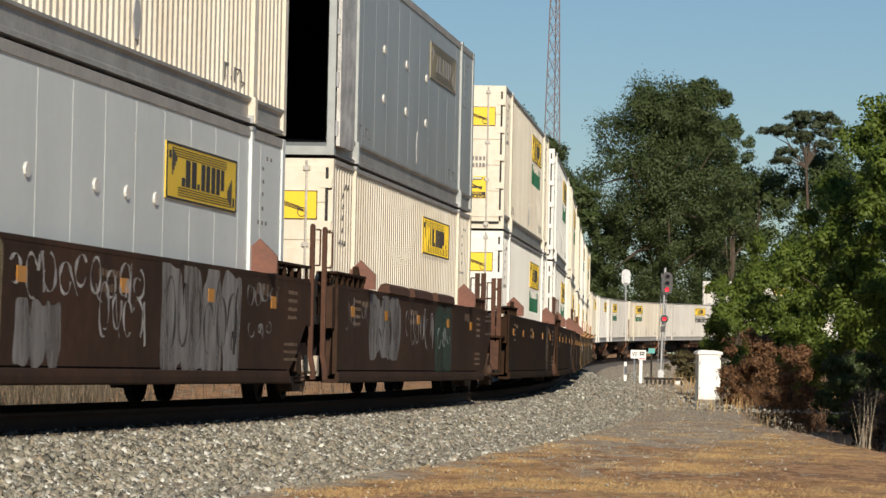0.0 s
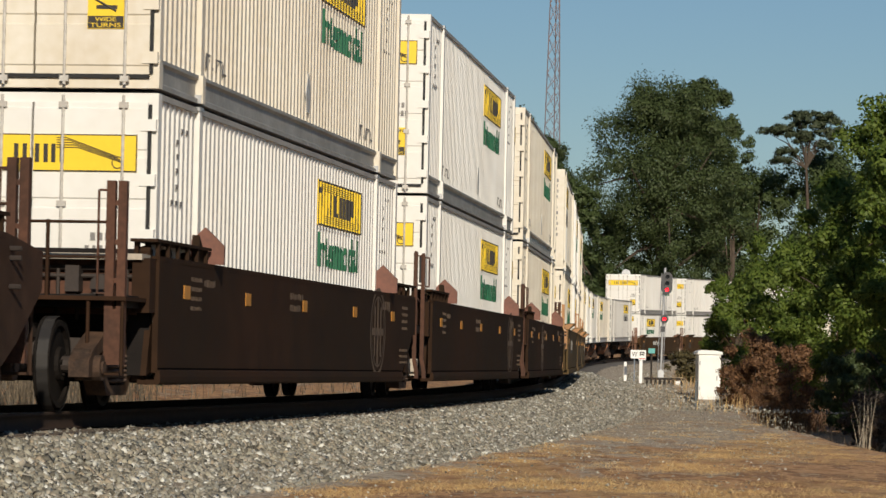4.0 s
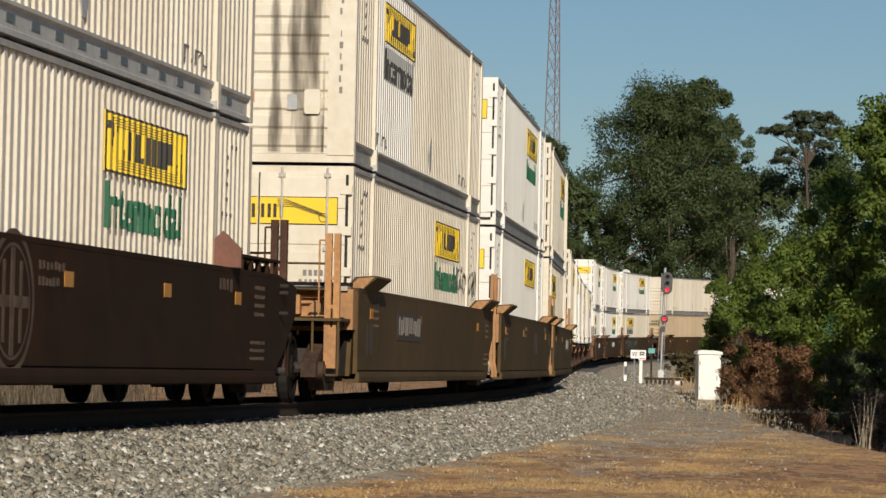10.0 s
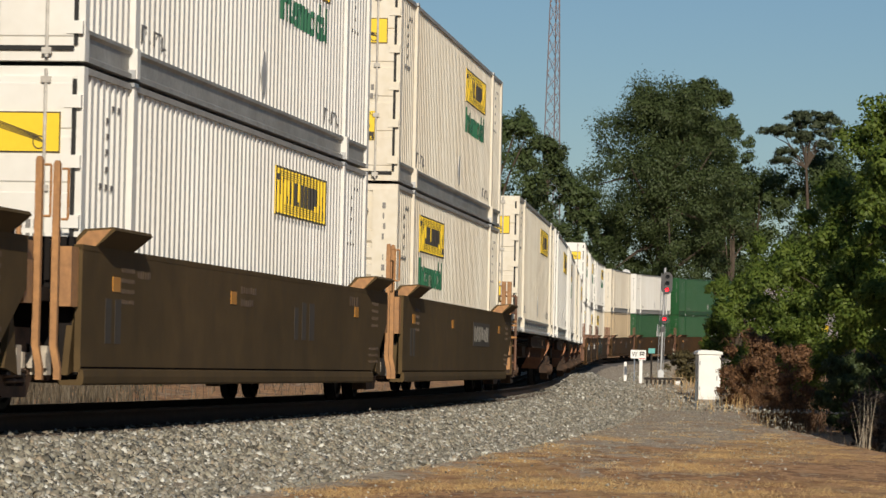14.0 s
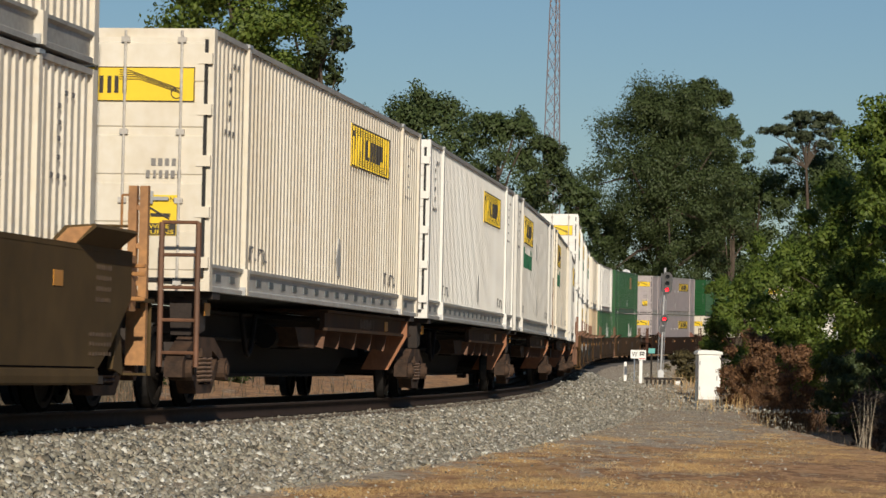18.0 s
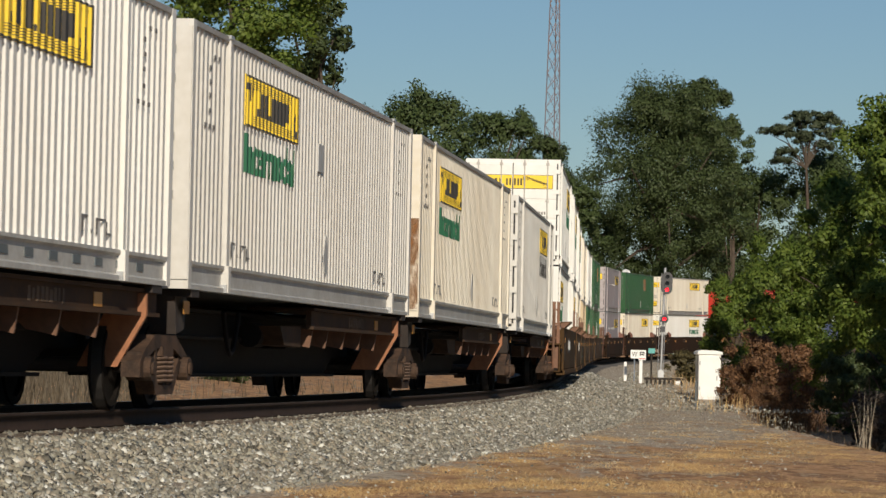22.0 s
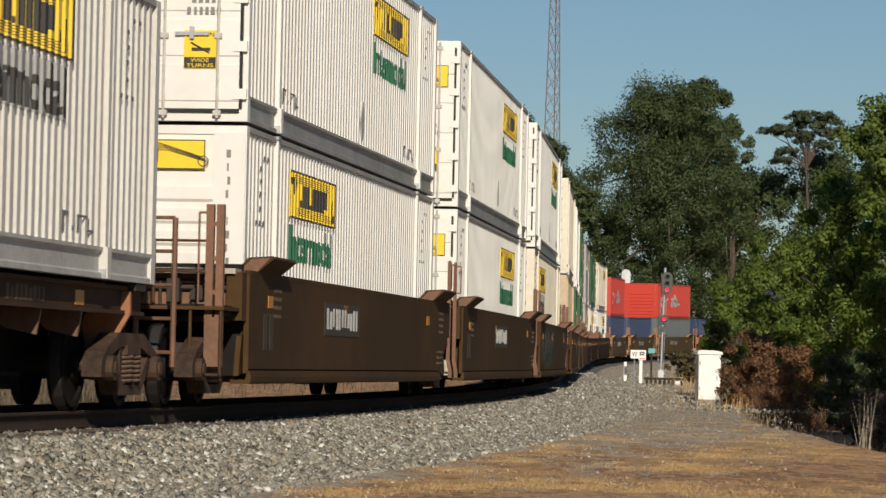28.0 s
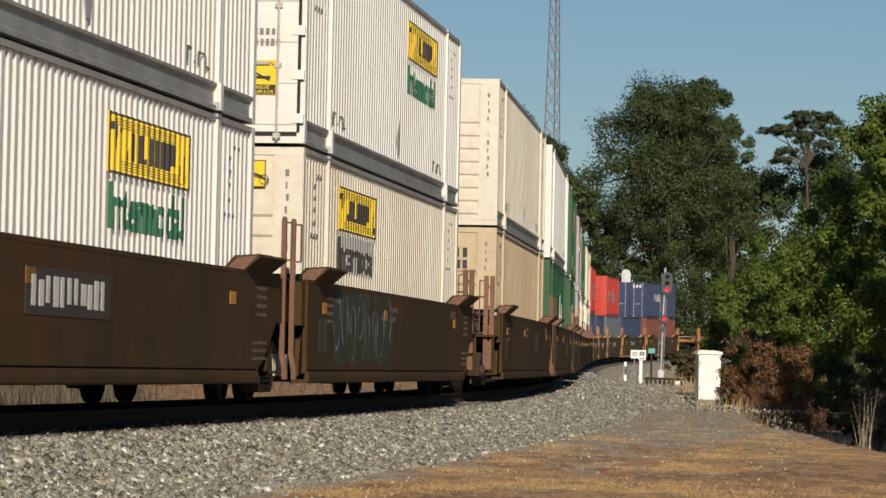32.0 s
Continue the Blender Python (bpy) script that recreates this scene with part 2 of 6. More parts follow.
    me.polygons.foreach_set("loop_start", np.arange(0, faces.size, k, dtype=np.int32))
    me.update(calc_edges=True)
    me.materials.append(material)
    return me


def text_mesh(words, height, depth, material, width=None):
    """Raised letters in the x-z plane, facing -y, starting at the origin."""
    key = f"letters_{words}_{height}_{material.name}"
    if key not in CACHE:
        cu = bpy.data.curves.new("letters", "FONT")
        cu.body, cu.size, cu.extrude = words, height / 0.72, depth
        cu.resolution_u, cu.offset = 3, 0.018 * height / 0.44 if height > 0.3 else 0.0
        ob = bpy.data.objects.new("letters", cu)
        scene.collection.objects.link(ob)
        bpy.context.view_layer.update()
        me = bpy.data.meshes.new_from_object(ob.evaluated_get(bpy.context.evaluated_depsgraph_get()))
        bpy.data.objects.remove(ob)
        xs = [v.co.x for v in me.vertices]
        k = (width / (max(xs) - min(xs))) if width else 1.0
        me.transform(Matrix(((k, 0, 0, -min(xs) * k), (0, 0, -1, 0), (0, 1, 0, 0), (0, 0, 0, 1))))
        me.materials.clear()
        me.materials.append(material)
        me.name = "letters"
        CACHE[key] = me
    return CACHE[key]


# ---- ground: one sheet to the horizon, shaped by the embankment ----
LINE_PTS = np.stack([_x, _y], 1)


def line_uv(xy):
    """Distance along the line, and to the right of it, for points of the plan."""
    s_out, u_out = np.empty(len(xy)), np.empty(len(xy))
    for i in range(0, len(xy), 2000):
        q = xy[i:i + 2000]
        d = ((q[:, None, :] - LINE_PTS[None]) ** 2).sum(2)
        j = d.argmin(1)
        r = q - LINE_PTS[j]
        s_out[i:i + 2000] = GRID_S[j] + r[:, 0] * np.cos(_th[j]) + r[:, 1] * np.sin(_th[j])
        u_out[i:i + 2000] = r[:, 0] * np.sin(_th[j]) - r[:, 1] * np.cos(_th[j])
    return s_out, u_out


def ground_z(x, y):
    x, y = np.atleast_1d(np.asarray(x, float)), np.atleast_1d(np.asarray(y, float))
    s, u = line_uv(np.stack([x, y], 1))
    zr = rise(s)
    right = np.interp(y, (-400, 0, 30, 60, 120, 185, 260, 400, 5000), (-0.8, -0.75, -0.62, -0.56, -0.50, 0.36, 1.3, 2.2, 2.6))
    edge = np.interp(y, (0, 52, 84, 120, 180), (5.5, 6.7, 7.6, 11.0, 16.0))
    right = right - 0.55 * np.clip((x - edge) / 0.8, 0, 1) * ((y > 5) & (y < 150)) * (u > 0)
    left = np.interp(-u, (2.2, 3.5, 5, 9, 25, 80), (-0.28, -0.62, -0.50, -0.12, 0.1, 0.4)) + zr
    shoulder = zr - 0.30 - 0.30 * np.clip(u - 1.7, 0, 20)
    z = np.where(u > 0, np.maximum(np.minimum(right, zr - 0.30), shoulder), left)
    return z


def spread(dense, far):
    return sorted(set([round(v, 3) for v in dense] + list(far)))


gx = spread(np.concatenate([np.arange(-16, 24, 0.5), np.arange(24, 80, 4), np.arange(-80, -16, 4)]), (-3000, -1200, -500, -250, -140, 140, 250, 500, 1200, 3000))
gy = spread(np.concatenate([np.arange(10, 160, 1.0), np.arange(160, 340, 3), np.arange(-200, 10, 8)]), (-3000, -1000, -400, 380, 450, 600, 900, 1600, 3000, 4800))
GX, GY = np.meshgrid(gx, gy)
gz = ground_z(GX.ravel(), GY.ravel())
rng = np.random.default_rng(3)
near_mask = (np.abs(GX.ravel()) < 24) & (GY.ravel() > 5) & (GY.ravel() < 170)
gz = gz + near_mask * rng.normal(0, 0.007, gz.size)
gv = np.stack([GX.ravel(), GY.ravel(), gz], 1)
nx, ny = len(gx), len(gy)
ii = (np.arange(ny - 1)[:, None] * nx + np.arange(nx - 1)[None]).ravel()
gf = np.stack([ii, ii + 1, ii + nx + 1, ii + nx], 1)


def ground_material():
    m = bpy.data.materials.new("dry_earth_and_gravel")
    m.use_nodes = True
    n, l = m.node_tree.nodes, m.node_tree.links
    b = n["Principled BSDF"]
    b.inputs["Roughness"].default_value = 0.95
    b.inputs["Specular IOR Level"].default_value = 0.2
    tc, at = n.new("ShaderNodeTexCoord"), n.new("ShaderNodeAttribute")
    at.attribute_name = "gravel"

    def noise_(scale, detail=6, rough=0.6):
        t = n.new("ShaderNodeTexNoise")
        t.inputs["Scale"].default_value, t.inputs["Detail"].default_value, t.inputs["Roughness"].default_value = scale, detail, rough
        if scale < 3:
            mp = n.new("ShaderNodeMapping")
            mp.inputs["Scale"].default_value = (1.6, 0.45, 1.0)
            l.new(tc.outputs["Object"], mp.inputs[0])
            l.new(mp.outputs[0], t.inputs["Vector"])
        else:
            l.new(tc.outputs["Object"], t.inputs["Vector"])
        return t.outputs["Fac"]

    def ramp_(src, stops):
        r = n.new("ShaderNodeValToRGB")
        e = r.color_ramp.elements
        e[0].position, e[0].color = stops[0][0], (*stops[0][1], 1)
        e[1].position, e[1].color = stops[-1][0], (*stops[-1][1], 1)
        for p_, c in stops[1:-1]:
            e.new(p_).color = (*c, 1)
        l.new(src, r.inputs[0])
        return r.outputs[0]

    def mix_(f, a, c, kind="MIX"):
        x = n.new("ShaderNodeMixRGB")
        x.blend_type = kind
        if isinstance(f, float):
            x.inputs[0].default_value = f
        else:
            l.new(f, x.inputs[0])
        l.new(a, x.inputs[1]), l.new(c, x.inputs[2])
        return x.outputs[0]

    dirt = ramp_(noise_(0.75, 9, 0.70), [(0.28, (0.15, 0.075, 0.038)), (0.40, (0.33, 0.18, 0.09)), (0.48, (0.52, 0.32, 0.17)), (0.55, (0.22, 0.115, 0.06)), (0.62, (0.48, 0.37, 0.26)), (0.70, (0.26, 0.14, 0.075)), (0.82, (0.56, 0.48, 0.38))])
    grain = ramp_(noise_(9.0), [(0.3, (0.30, 0.28, 0.26)), (0.7, (0.75, 0.72, 0.68))])
    dirt = mix_(0.55, dirt, grain, "OVERLAY")
    sa, sm, sn = n.new("ShaderNodeAttribute"), n.new("ShaderNodeMath"), n.new("ShaderNodeMapRange")
    sa.attribute_name = "straw"
    sm.operation = "ADD"
    l.new(sa.outputs["Fac"], sm.inputs[0])
    l.new(noise_(2.2, 8, 0.7), sm.inputs[1])
    sn.inputs[1].default_value, sn.inputs[2].default_value = 0.62, 0.86
    l.new(sm.outputs[0], sn.inputs[0])
    dirt = mix_(sn.outputs[0], dirt, ramp_(noise_(30.0, 3), [(0.3, (0.38, 0.22, 0.09)), (0.7, (0.72, 0.50, 0.22))]))
    vor = n.new("ShaderNodeTexVoronoi")
    vor.inputs["Scale"].default_value = 14
    l.new(tc.outputs["Object"], vor.inputs["Vector"])
    stones = ramp_(vor.outputs["Color"], [(0.1, (0.20, 0.17, 0.135)), (0.5, (0.40, 0.345, 0.275)), (0.95, (0.60, 0.54, 0.45))])
    stones = mix_(0.35, stones, ramp_(noise_(0.8), [(0.35, (0.42, 0.39, 0.35)), (0.7, (0.62, 0.57, 0.5))]), "OVERLAY")
    add = n.new("ShaderNodeMath")
    add.operation = "ADD"
    l.new(at.outputs["Fac"], add.inputs[0])
    shift = n.new("ShaderNodeMapRange")
    shift.inputs[1].default_value, shift.inputs[2].default_value, shift.inputs[3].default_value, shift.inputs[4].default_value = 0.3, 0.7, -0.45, 0.45
    l.new(noise_(0.9, 9, 0.78), shift.inputs[0])
    l.new(shift.outputs[0], add.inputs[1])
    step = n.new("ShaderNodeMapRange")
    step.inputs[1].default_value, step.inputs[2].default_value = 0.38, 0.62
    l.new(add.outputs[0], step.inputs[0])
    l.new(mix_(step.outputs[0], dirt, stones), b.inputs["Base Color"])
    bump = n.new("ShaderNodeBump")
    bump.inputs["Strength"].default_value, bump.inputs["Distance"].default_value = 0.7, 0.05
    l.new(noise_(16.0, 4), bump.inputs["Height"])
    l.new(bump.outputs[0], b.inputs["Normal"])
    return m


ground = new("ground", soup("ground", gv, gf, ground_material()))
gs, gu = line_uv(gv[:, :2])
attr = ground.data.attributes.new("gravel", "FLOAT", "POINT")
grav = np.interp(gu, (-6, -3.2, -2.6, 2.8, 3.4, 4.4), (0, 0.2, 1, 1, 0.75, 0))
# a worn gravel track runs beside the ballast further on
path = np.interp(gv[:, 1], (30, 45, 60, 90, 150), (0.25, 0.45, 0.66, 0.72, 0.6)) * np.clip(1.15 - np.abs(gu - 4.5) / 6.0, 0, 1)
attr.data.foreach_set("value", np.maximum(grav, path * (gu > 0)).astype(np.float32))
# (x, y, spread across, spread along, number of tufts)
spots = [(-0.9, 29.5, 0.35, 0.6, 14), (0.4, 31.5, 0.6, 0.6, 16), (0.9, 40, 0.35, 2.0, 12), (1.6, 33, 0.7, 0.8, 18), (2.9, 38.5, 0.5, 1.0, 26), (3.4, 44, 0.7, 1.6, 14), (1.7, 47, 0.4, 2.0, 14), (2.6, 55, 0.8, 3.0, 14), (4.4, 33, 0.9, 1.2, 18), (4.9, 47, 0.8, 3, 20), (0.5, 35.5, 0.4, 1.0, 8), (2.4, 30.2, 1.2, 0.5, 26), (5.0, 62, 1.0, 6, 16), (7.0, 80, 1.0, 8, 14), (5.6, 54, 0.6, 3, 14)]
straw = np.zeros(len(gv))
for a, b, c, d, k in spots:
    straw += 0.2 * np.exp(-((gv[:, 0] - a) / (1.3 * c + 0.3)) ** 2 - ((gv[:, 1] - b) / (1.3 * d + 0.8)) ** 2)
attr = ground.data.attributes.new("straw", "FLOAT", "POINT")
attr.data.foreach_set("value", straw.astype(np.float32))
ground.data.shade_smooth()
tagged(ground, "dry brown earth and grey gravel beside the railway", "ground", kind="structure")

# ---- track ----
RAIL_PROFILE = [(-0.07, -0.17), (0.07, -0.17), (0.07, -0.155), (0.012, -0.14), (0.012, -0.045), (0.037, -0.035), (0.037, -0.004), (0.03, 0.0), (-0.03, 0.0), (-0.037, -0.004), (-0.037, -0.035), (-0.012, -0.045), (-0.012, -0.14), (-0.07, -0.155)]


def build_rail(u0):
    ss = np.concatenate([np.arange(-320, -30, 10), np.arange(-30, 260, 2.5), np.arange(260, 610, 10)])
    k = len(RAIL_PROFILE)
    v = [on_line(s, u0 + a, b) for s in ss for a, b in RAIL_PROFILE]
    f = [(i * k + j, i * k + (j + 1) % k, (i + 1) * k + (j + 1) % k, (i + 1) * k + j) for i in range(len(ss) - 1) for j in range(k)]
    me = soup("rail", v, f, M_RAILHEAD)
    me.materials.append(M_RAILTOP)
    top = [(7 if j == 7 else 0) for i in range(len(ss) - 1) for j in range(k)]
    me.polygons.foreach_set("material_index", [1 if t == 7 else 0 for t in top])
    return tagged(new("rail", me), "brown steel rail with a polished running surface", "rail", "rails of the track", "structure")


build_rail(-0.755)
build_rail(0.755)


def ballast_bed():
    """The crown of stones between and beside the ties."""
    ss = np.concatenate([np.arange(-320, -30, 12), np.arange(-30, 260, 3.0), np.arange(260, 610, 12)])
    prof = [(-3.2, -0.62), (-2.1, -0.27), (-1.4, -0.22), (0.6, -0.22), (1.5, -0.25), (2.6, -0.66)]
    k = len(prof)
    v = [on_line(s, a, b + 0.02) for s in ss for a, b in prof]
    f = [(i * k + j, i * k + j + 1, (i + 1) * k + j + 1, (i + 1) * k + j) for i in range(len(ss) - 1) for j in range(k - 1)]
    ob = new("ballast_bed", soup("ballast_bed", v, f, mat("packed_ballast", (0.18, 0.16, 0.14), 0.95, var=0.35, scale=7, dark=(0.07, 0.06, 0.05), bump=0.9, bscale=18)))
    tie = mesh_of("tie", lambda bm: box(bm, -0.115, 0.115, -1.29, 1.29, -0.36, -0.172), M_TIE)
    for i in range(270):
        s = -26 + i * 0.55
        p, h = on_line(s, 0, 0), float(np.interp(s, GRID_S, _th))
        part("tie", tie, ob, "", pose(p[0], p[1], p[2], 0, 0, math.degrees(h)))
    return tagged(ob, "crown of grey crushed stone around timber ties", "ballast", kind="structure")


ballast_bed()


# ---- vegetation ----
def leaves(name, centres, radii, count, size, material, seed, up=0.35, fill=0.55, flat=1.0):
    """Leaf sprays on the outer part of many clumps: each leaf a small folded blade of four corners."""
    r = np.random.default_rng(seed)
    centres, radii = np.asarray(centres, float), np.asarray(radii, float)
    w = radii ** 2
    pick = r.choice(len(centres), count, p=w / w.sum())
    d = r.normal(size=(count, 3))
    d /= np.linalg.norm(d, axis=1, keepdims=True)
    rad = radii[pick] * (fill + (1 - fill) * r.random(count)) * (1 + 0.09 * r.normal(size=count))
    p = centres[pick] + d * rad[:, None] * np.array((1, 1, flat))
    nrm = d * 1.2 + r.normal(size=(count, 3)) * 0.6 + np.array((0.1, -0.25, up))
    nrm /= np.linalg.norm(nrm, axis=1, keepdims=True)
    out = p - (centres * w[:, None]).sum(0) / w.sum()
    out /= np.linalg.norm(out, axis=1, keepdims=True)
    soft = d * 0.8 + out * 0.5 + nrm * 0.35 + np.array((0, 0, 0.15))
    soft /= np.linalg.norm(soft, axis=1, keepdims=True)
    nrm *= np.where((nrm * soft).sum(1) < 0, -1, 1)[:, None]
    a = np.cross(nrm, r.normal(size=(count, 3)))
    a /= np.linalg.norm(a, axis=1, keepdims=True)
    b = np.cross(nrm, a)
    sz = size * (0.6 + 0.8 * r.random(count))[:, None]
    v = np.stack([p - a * sz, p - b * sz * 0.55 + nrm * sz * 0.12, p + a * sz, p + b * sz * 0.55 + nrm * sz * 0.12], 1).reshape(-1, 3)
    f = np.arange(count * 4).reshape(-1, 4)
    me = soup(name, v, f, material)
    me.normals_split_custom_set_from_vertices(np.repeat(soft, 4, 0))
    return me


def limbs(base, top, ends, r0, first=2):
    """A tapered trunk with limbs to the crown's clumps."""
    bm = bmesh.new()
    base, top = Vector(base), Vector(top)
    n = 6
    pts = [base.lerp(top, i / n) + Vector((random.uniform(-0.1, 0.1), random.uniform(-0.1, 0.1), 0)) * (i > 0) for i in range(n + 1)]
    for i in range(n):
        rod(bm, pts[i], pts[i + 1], r0 * (1 - 0.75 * i / n), 8, r0 * (1 - 0.75 * (i + 1) / n))
    for e in ends:
        e = Vector(e)
        st = pts[random.randint(first, n - 1)]
        mid = st.lerp(e, 0.5) + Vector((random.uniform(-.5, .5), random.uniform(-.5, .5), random.uniform(0, .8)))
        rod(bm, st, mid, r0 * 0.33, 6, r0 * 0.2)
        rod(bm, mid, e, r0 * 0.2, 5, r0 * 0.06)
    me = bpy.data.meshes.new("trunk")
    bm.to_mesh(me)
    bm.free()
    me.materials.append(M_BARK)
    return me


def tree(label, x, y, height, spread_, clumps, count, size, material, seed, trunk=0.4, low=0.15, shape=0.55, category="tree", name="tree"):
    """Lobes of leaf clumps round a tapered trunk, thick inside and uneven at the rim."""
    random.seed(seed)
    r = np.random.default_rng(seed + 1)
    z0 = float(ground_z(x, y)[0])
    cs, rs, tips = [], [], []

    def half_width(h):
        return spread_ * math.sin(math.pi * min(1.0, (h - low) / (1 - low) * 0.84 + 0.12)) ** shape

    lobes = max(14, clumps // 3)
    for i in range(lobes):
        h = low + (1 - low) * ((i + 0.5) / lobes) ** 0.9
        a = i * 2.4 + r.uniform(-.6, .6)
        lr = min(spread_ * r.uniform(0.20, 0.40), height * 0.16)
        q = max(0.1, half_width(h) * r.uniform(0.75, 1.05) - lr * 0.8)
        top = z0 + height * r.uniform(0.93, 1.0) - lr
        centre = np.array((x + math.cos(a) * q, y + math.sin(a) * q, min(z0 + height * h, top)))
        tips.append(tuple(centre))
        for _ in range(9):
            d = r.normal(size=3)
            d[2] = abs(d[2]) - 0.35
            d /= np.linalg.norm(d)
            cs.append(tuple(centre + d * lr * r.uniform(0.3, 0.85)))
            rs.append(lr * r.uniform(0.30, 0.62))
    for _ in range(lobes * 3):
        h = low + (1 - low) * r.uniform(0.02, 0.88)
        a, q = r.uniform(0, 6.28), half_width(h) * r.uniform(0, 0.72)
        cs.append((x + math.cos(a) * q, y + math.sin(a) * q, z0 + height * h))
        rs.append(spread_ * r.uniform(0.16, 0.30))
    t = new(name, None)
    t.location = (x, y, z0)
    bpy.context.view_layer.update()
    inv = Matrix.Translation((-x, -y, -z0))
    for nm, me in (("trunk", limbs((x, y, z0 - 0.2), (x, y, z0 + height * 0.8), tips[::3], trunk)), ("crown", leaves("crown", cs, rs, count, size, material, seed + 2, 0.35, 0.25))):
        me.transform(inv)
        part(nm, me, t)
    return tagged(t, label, category)


L_OAK = leaf_mat("oak_leaves", (0.066, 0.092, 0.034), (0.082, 0.112, 0.040), 0.32)
L_FAR = leaf_mat("far_leaves", (0.068, 0.100, 0.036), (0.095, 0.130, 0.045), 0.32)
L_BUSH = leaf_mat("shrub_leaves", (0.075, 0.125, 0.02), (0.20, 0.26, 0.05), 0.4)
L_PINE = leaf_mat("pine_needles", (0.045, 0.062, 0.03), (0.085, 0.105, 0.055), 0.15)
L_DRY = leaf_mat("dead_leaves", (0.11, 0.058, 0.032), (0.27, 0.145, 0.07), 0.2)
L_WEED = leaf_mat("olive_brown_weeds", (0.06, 0.05, 0.02), (0.14, 0.115, 0.05), 0.2)
L_TWIG = leaf_mat("bare_twigs", (0.06, 0.045, 0.035), (0.16, 0.12, 0.09), 0.1)

tree("large dark green oak behind the railway curve", 20.3, 310, 26.2, 8.4, 170, 150000, 0.115, L_OAK, 11, 0.7, 0.04, 0.42)
tree("dark green tree in front of the oak", 15.0, 312, 14.0, 3.6, 50, 24000, 0.135, L_OAK, 47, 0.3, 0.02, 0.4)
tree("dark green oak beside a larger oak", 24.6, 318, 27.4, 4.3, 60, 36000, 0.14, L_OAK, 12, 0.5, 0.3)
tree("slender branch-topped tree at the edge of the woods", 28.0, 322, 23.5, 2.6, 30, 8000, 0.15, L_FAR, 21, 0.3, 0.45)
tree("leafy tree at the edge of the woods", 31.5, 338, 20.2, 5.9, 60, 30000, 0.15, L_FAR, 13, 0.4, 0.03)
tree("bare-branched tree among green ones", 29.0, 340, 19.0, 3.3, 30, 6000, 0.16, L_TWIG, 22, 0.3, 0.3)
tree("leafy tree at the edge of the woods", 39.0, 337, 22.4, 7.0, 60, 32000, 0.15, L_FAR, 14, 0.4, 0.05)
tree("leafy tree in the row behind the train", -1.6, 275, 22.8, 6.0, 80, 44000, 0.135, L_FAR, 15, 0.4, 0.1)
tree("leafy tree in the row behind the train", 4.6, 285, 22.0, 5.4, 70, 38000, 0.135, L_FAR, 16, 0.4, 0.1)
tree("leafy tree in the row behind the train", 9.2, 300, 20.0, 4.2, 50, 26000, 0.135, L_OAK, 17, 0.4, 0.1)
tree("low leafy tree in the row behind the train", 12.4, 305, 16.6, 3.6, 50, 20000, 0.135, L_FAR, 23, 0.4, 0.1)
tree("leafy tree in the row behind the train", -9.5, 270, 21.0, 6.4, 70, 34000, 0.14, L_FAR, 18, 0.4, 0.1)
tree("tall broadleaf tree standing close behind the line", -8.3, 138, 20.6, 4.4, 60, 42000, 0.105, L_BUSH, 19, 0.4, 0.52)
tree("dark leafy tree standing close behind the line", -5.8, 150, 20.4, 2.2, 36, 12000, 0.11, L_OAK, 24, 0.3, 0.62)

tree("dark brown brush behind the signal", 14.6, 200, 1.7, 1.2, 20, 6000, 0.06, L_WEED, 41, 0.06, 0.03, 0.35, "shrub", "shrub")
tree("dark brown brush beside the signal", 13.6, 178, 1.1, 0.9, 20, 6000, 0.055, L_WEED, 42, 0.06, 0.03, 0.35, "shrub", "shrub")

# the thicket along the edge of the ditch; unseen shrubs added beside the camera shade the ditch
tree("bright green leafy shrub at the edge of the thicket", 11.4, 128, 5.2, 1.6, 50, 30000, 0.062, L_BUSH, 31, 0.12, 0.14, 0.35, "shrub", "shrub")
tree("bright green leafy shrub in the thicket", 12.4, 119, 7.0, 2.2, 60, 46000, 0.065, L_BUSH, 32, 0.14, 0.12, 0.35, "shrub", "shrub")
tree("tall green shrub in the thicket", 12.6, 104, 8.4, 2.1, 60, 46000, 0.065, L_BUSH, 33, 0.14, 0.16, 0.35, "shrub", "shrub")
tree("tall green shrub in the thicket", 14.0, 100, 10.6, 2.5, 70, 52000, 0.068, L_BUSH, 34, 0.14, 0.14, 0.35, "shrub", "shrub")
tree("tall green shrub in the thicket", 12.2, 86, 8.6, 1.8, 60, 40000, 0.06, L_BUSH, 35, 0.12, 0.22, 0.35, "shrub", "shrub")
tree("tall green shrub in the thicket", 13.0, 76, 8.4, 2.2, 60, 26000, 0.07, L_BUSH, 43, 0.12, 0.12, 0.35, "shrub", "shrub")
tree("tall green shrub in the thicket", 11.6, 66, 7.0, 2.0, 60, 22000, 0.07, L_BUSH, 44, 0.12, 0.12, 0.35, "shrub", "shrub")
tree("tall green shrub in the thicket", 12.5, 80, 8.6, 2.0, 60, 30000, 0.07, L_BUSH, 48, 0.12, 0.25, 0.35, "shrub", "shrub")
tree("tall green shrub in the thicket", 11.8, 71, 8.2, 1.7, 60, 26000, 0.07, L_BUSH, 49, 0.12, 0.28, 0.35, "shrub", "shrub")
tree("dark green shrub low in the thicket", 11.9, 98, 2.6, 1.2, 40, 16000, 0.05, L_OAK, 36, 0.10, 0.05, 0.35, "shrub", "shrub")
tree("dark green shrub low in the thicket", 12.6, 92, 3.0, 1.3, 40, 18000, 0.05, L_OAK, 45, 0.10, 0.05, 0.35, "shrub", "shrub")
tree("withered brown shrub beside a white cabinet", 10.3, 109, 3.0, 1.1, 40, 14000, 0.04, L_DRY, 37, 0.05, 0.03, 0.3, "shrub", "shrub")
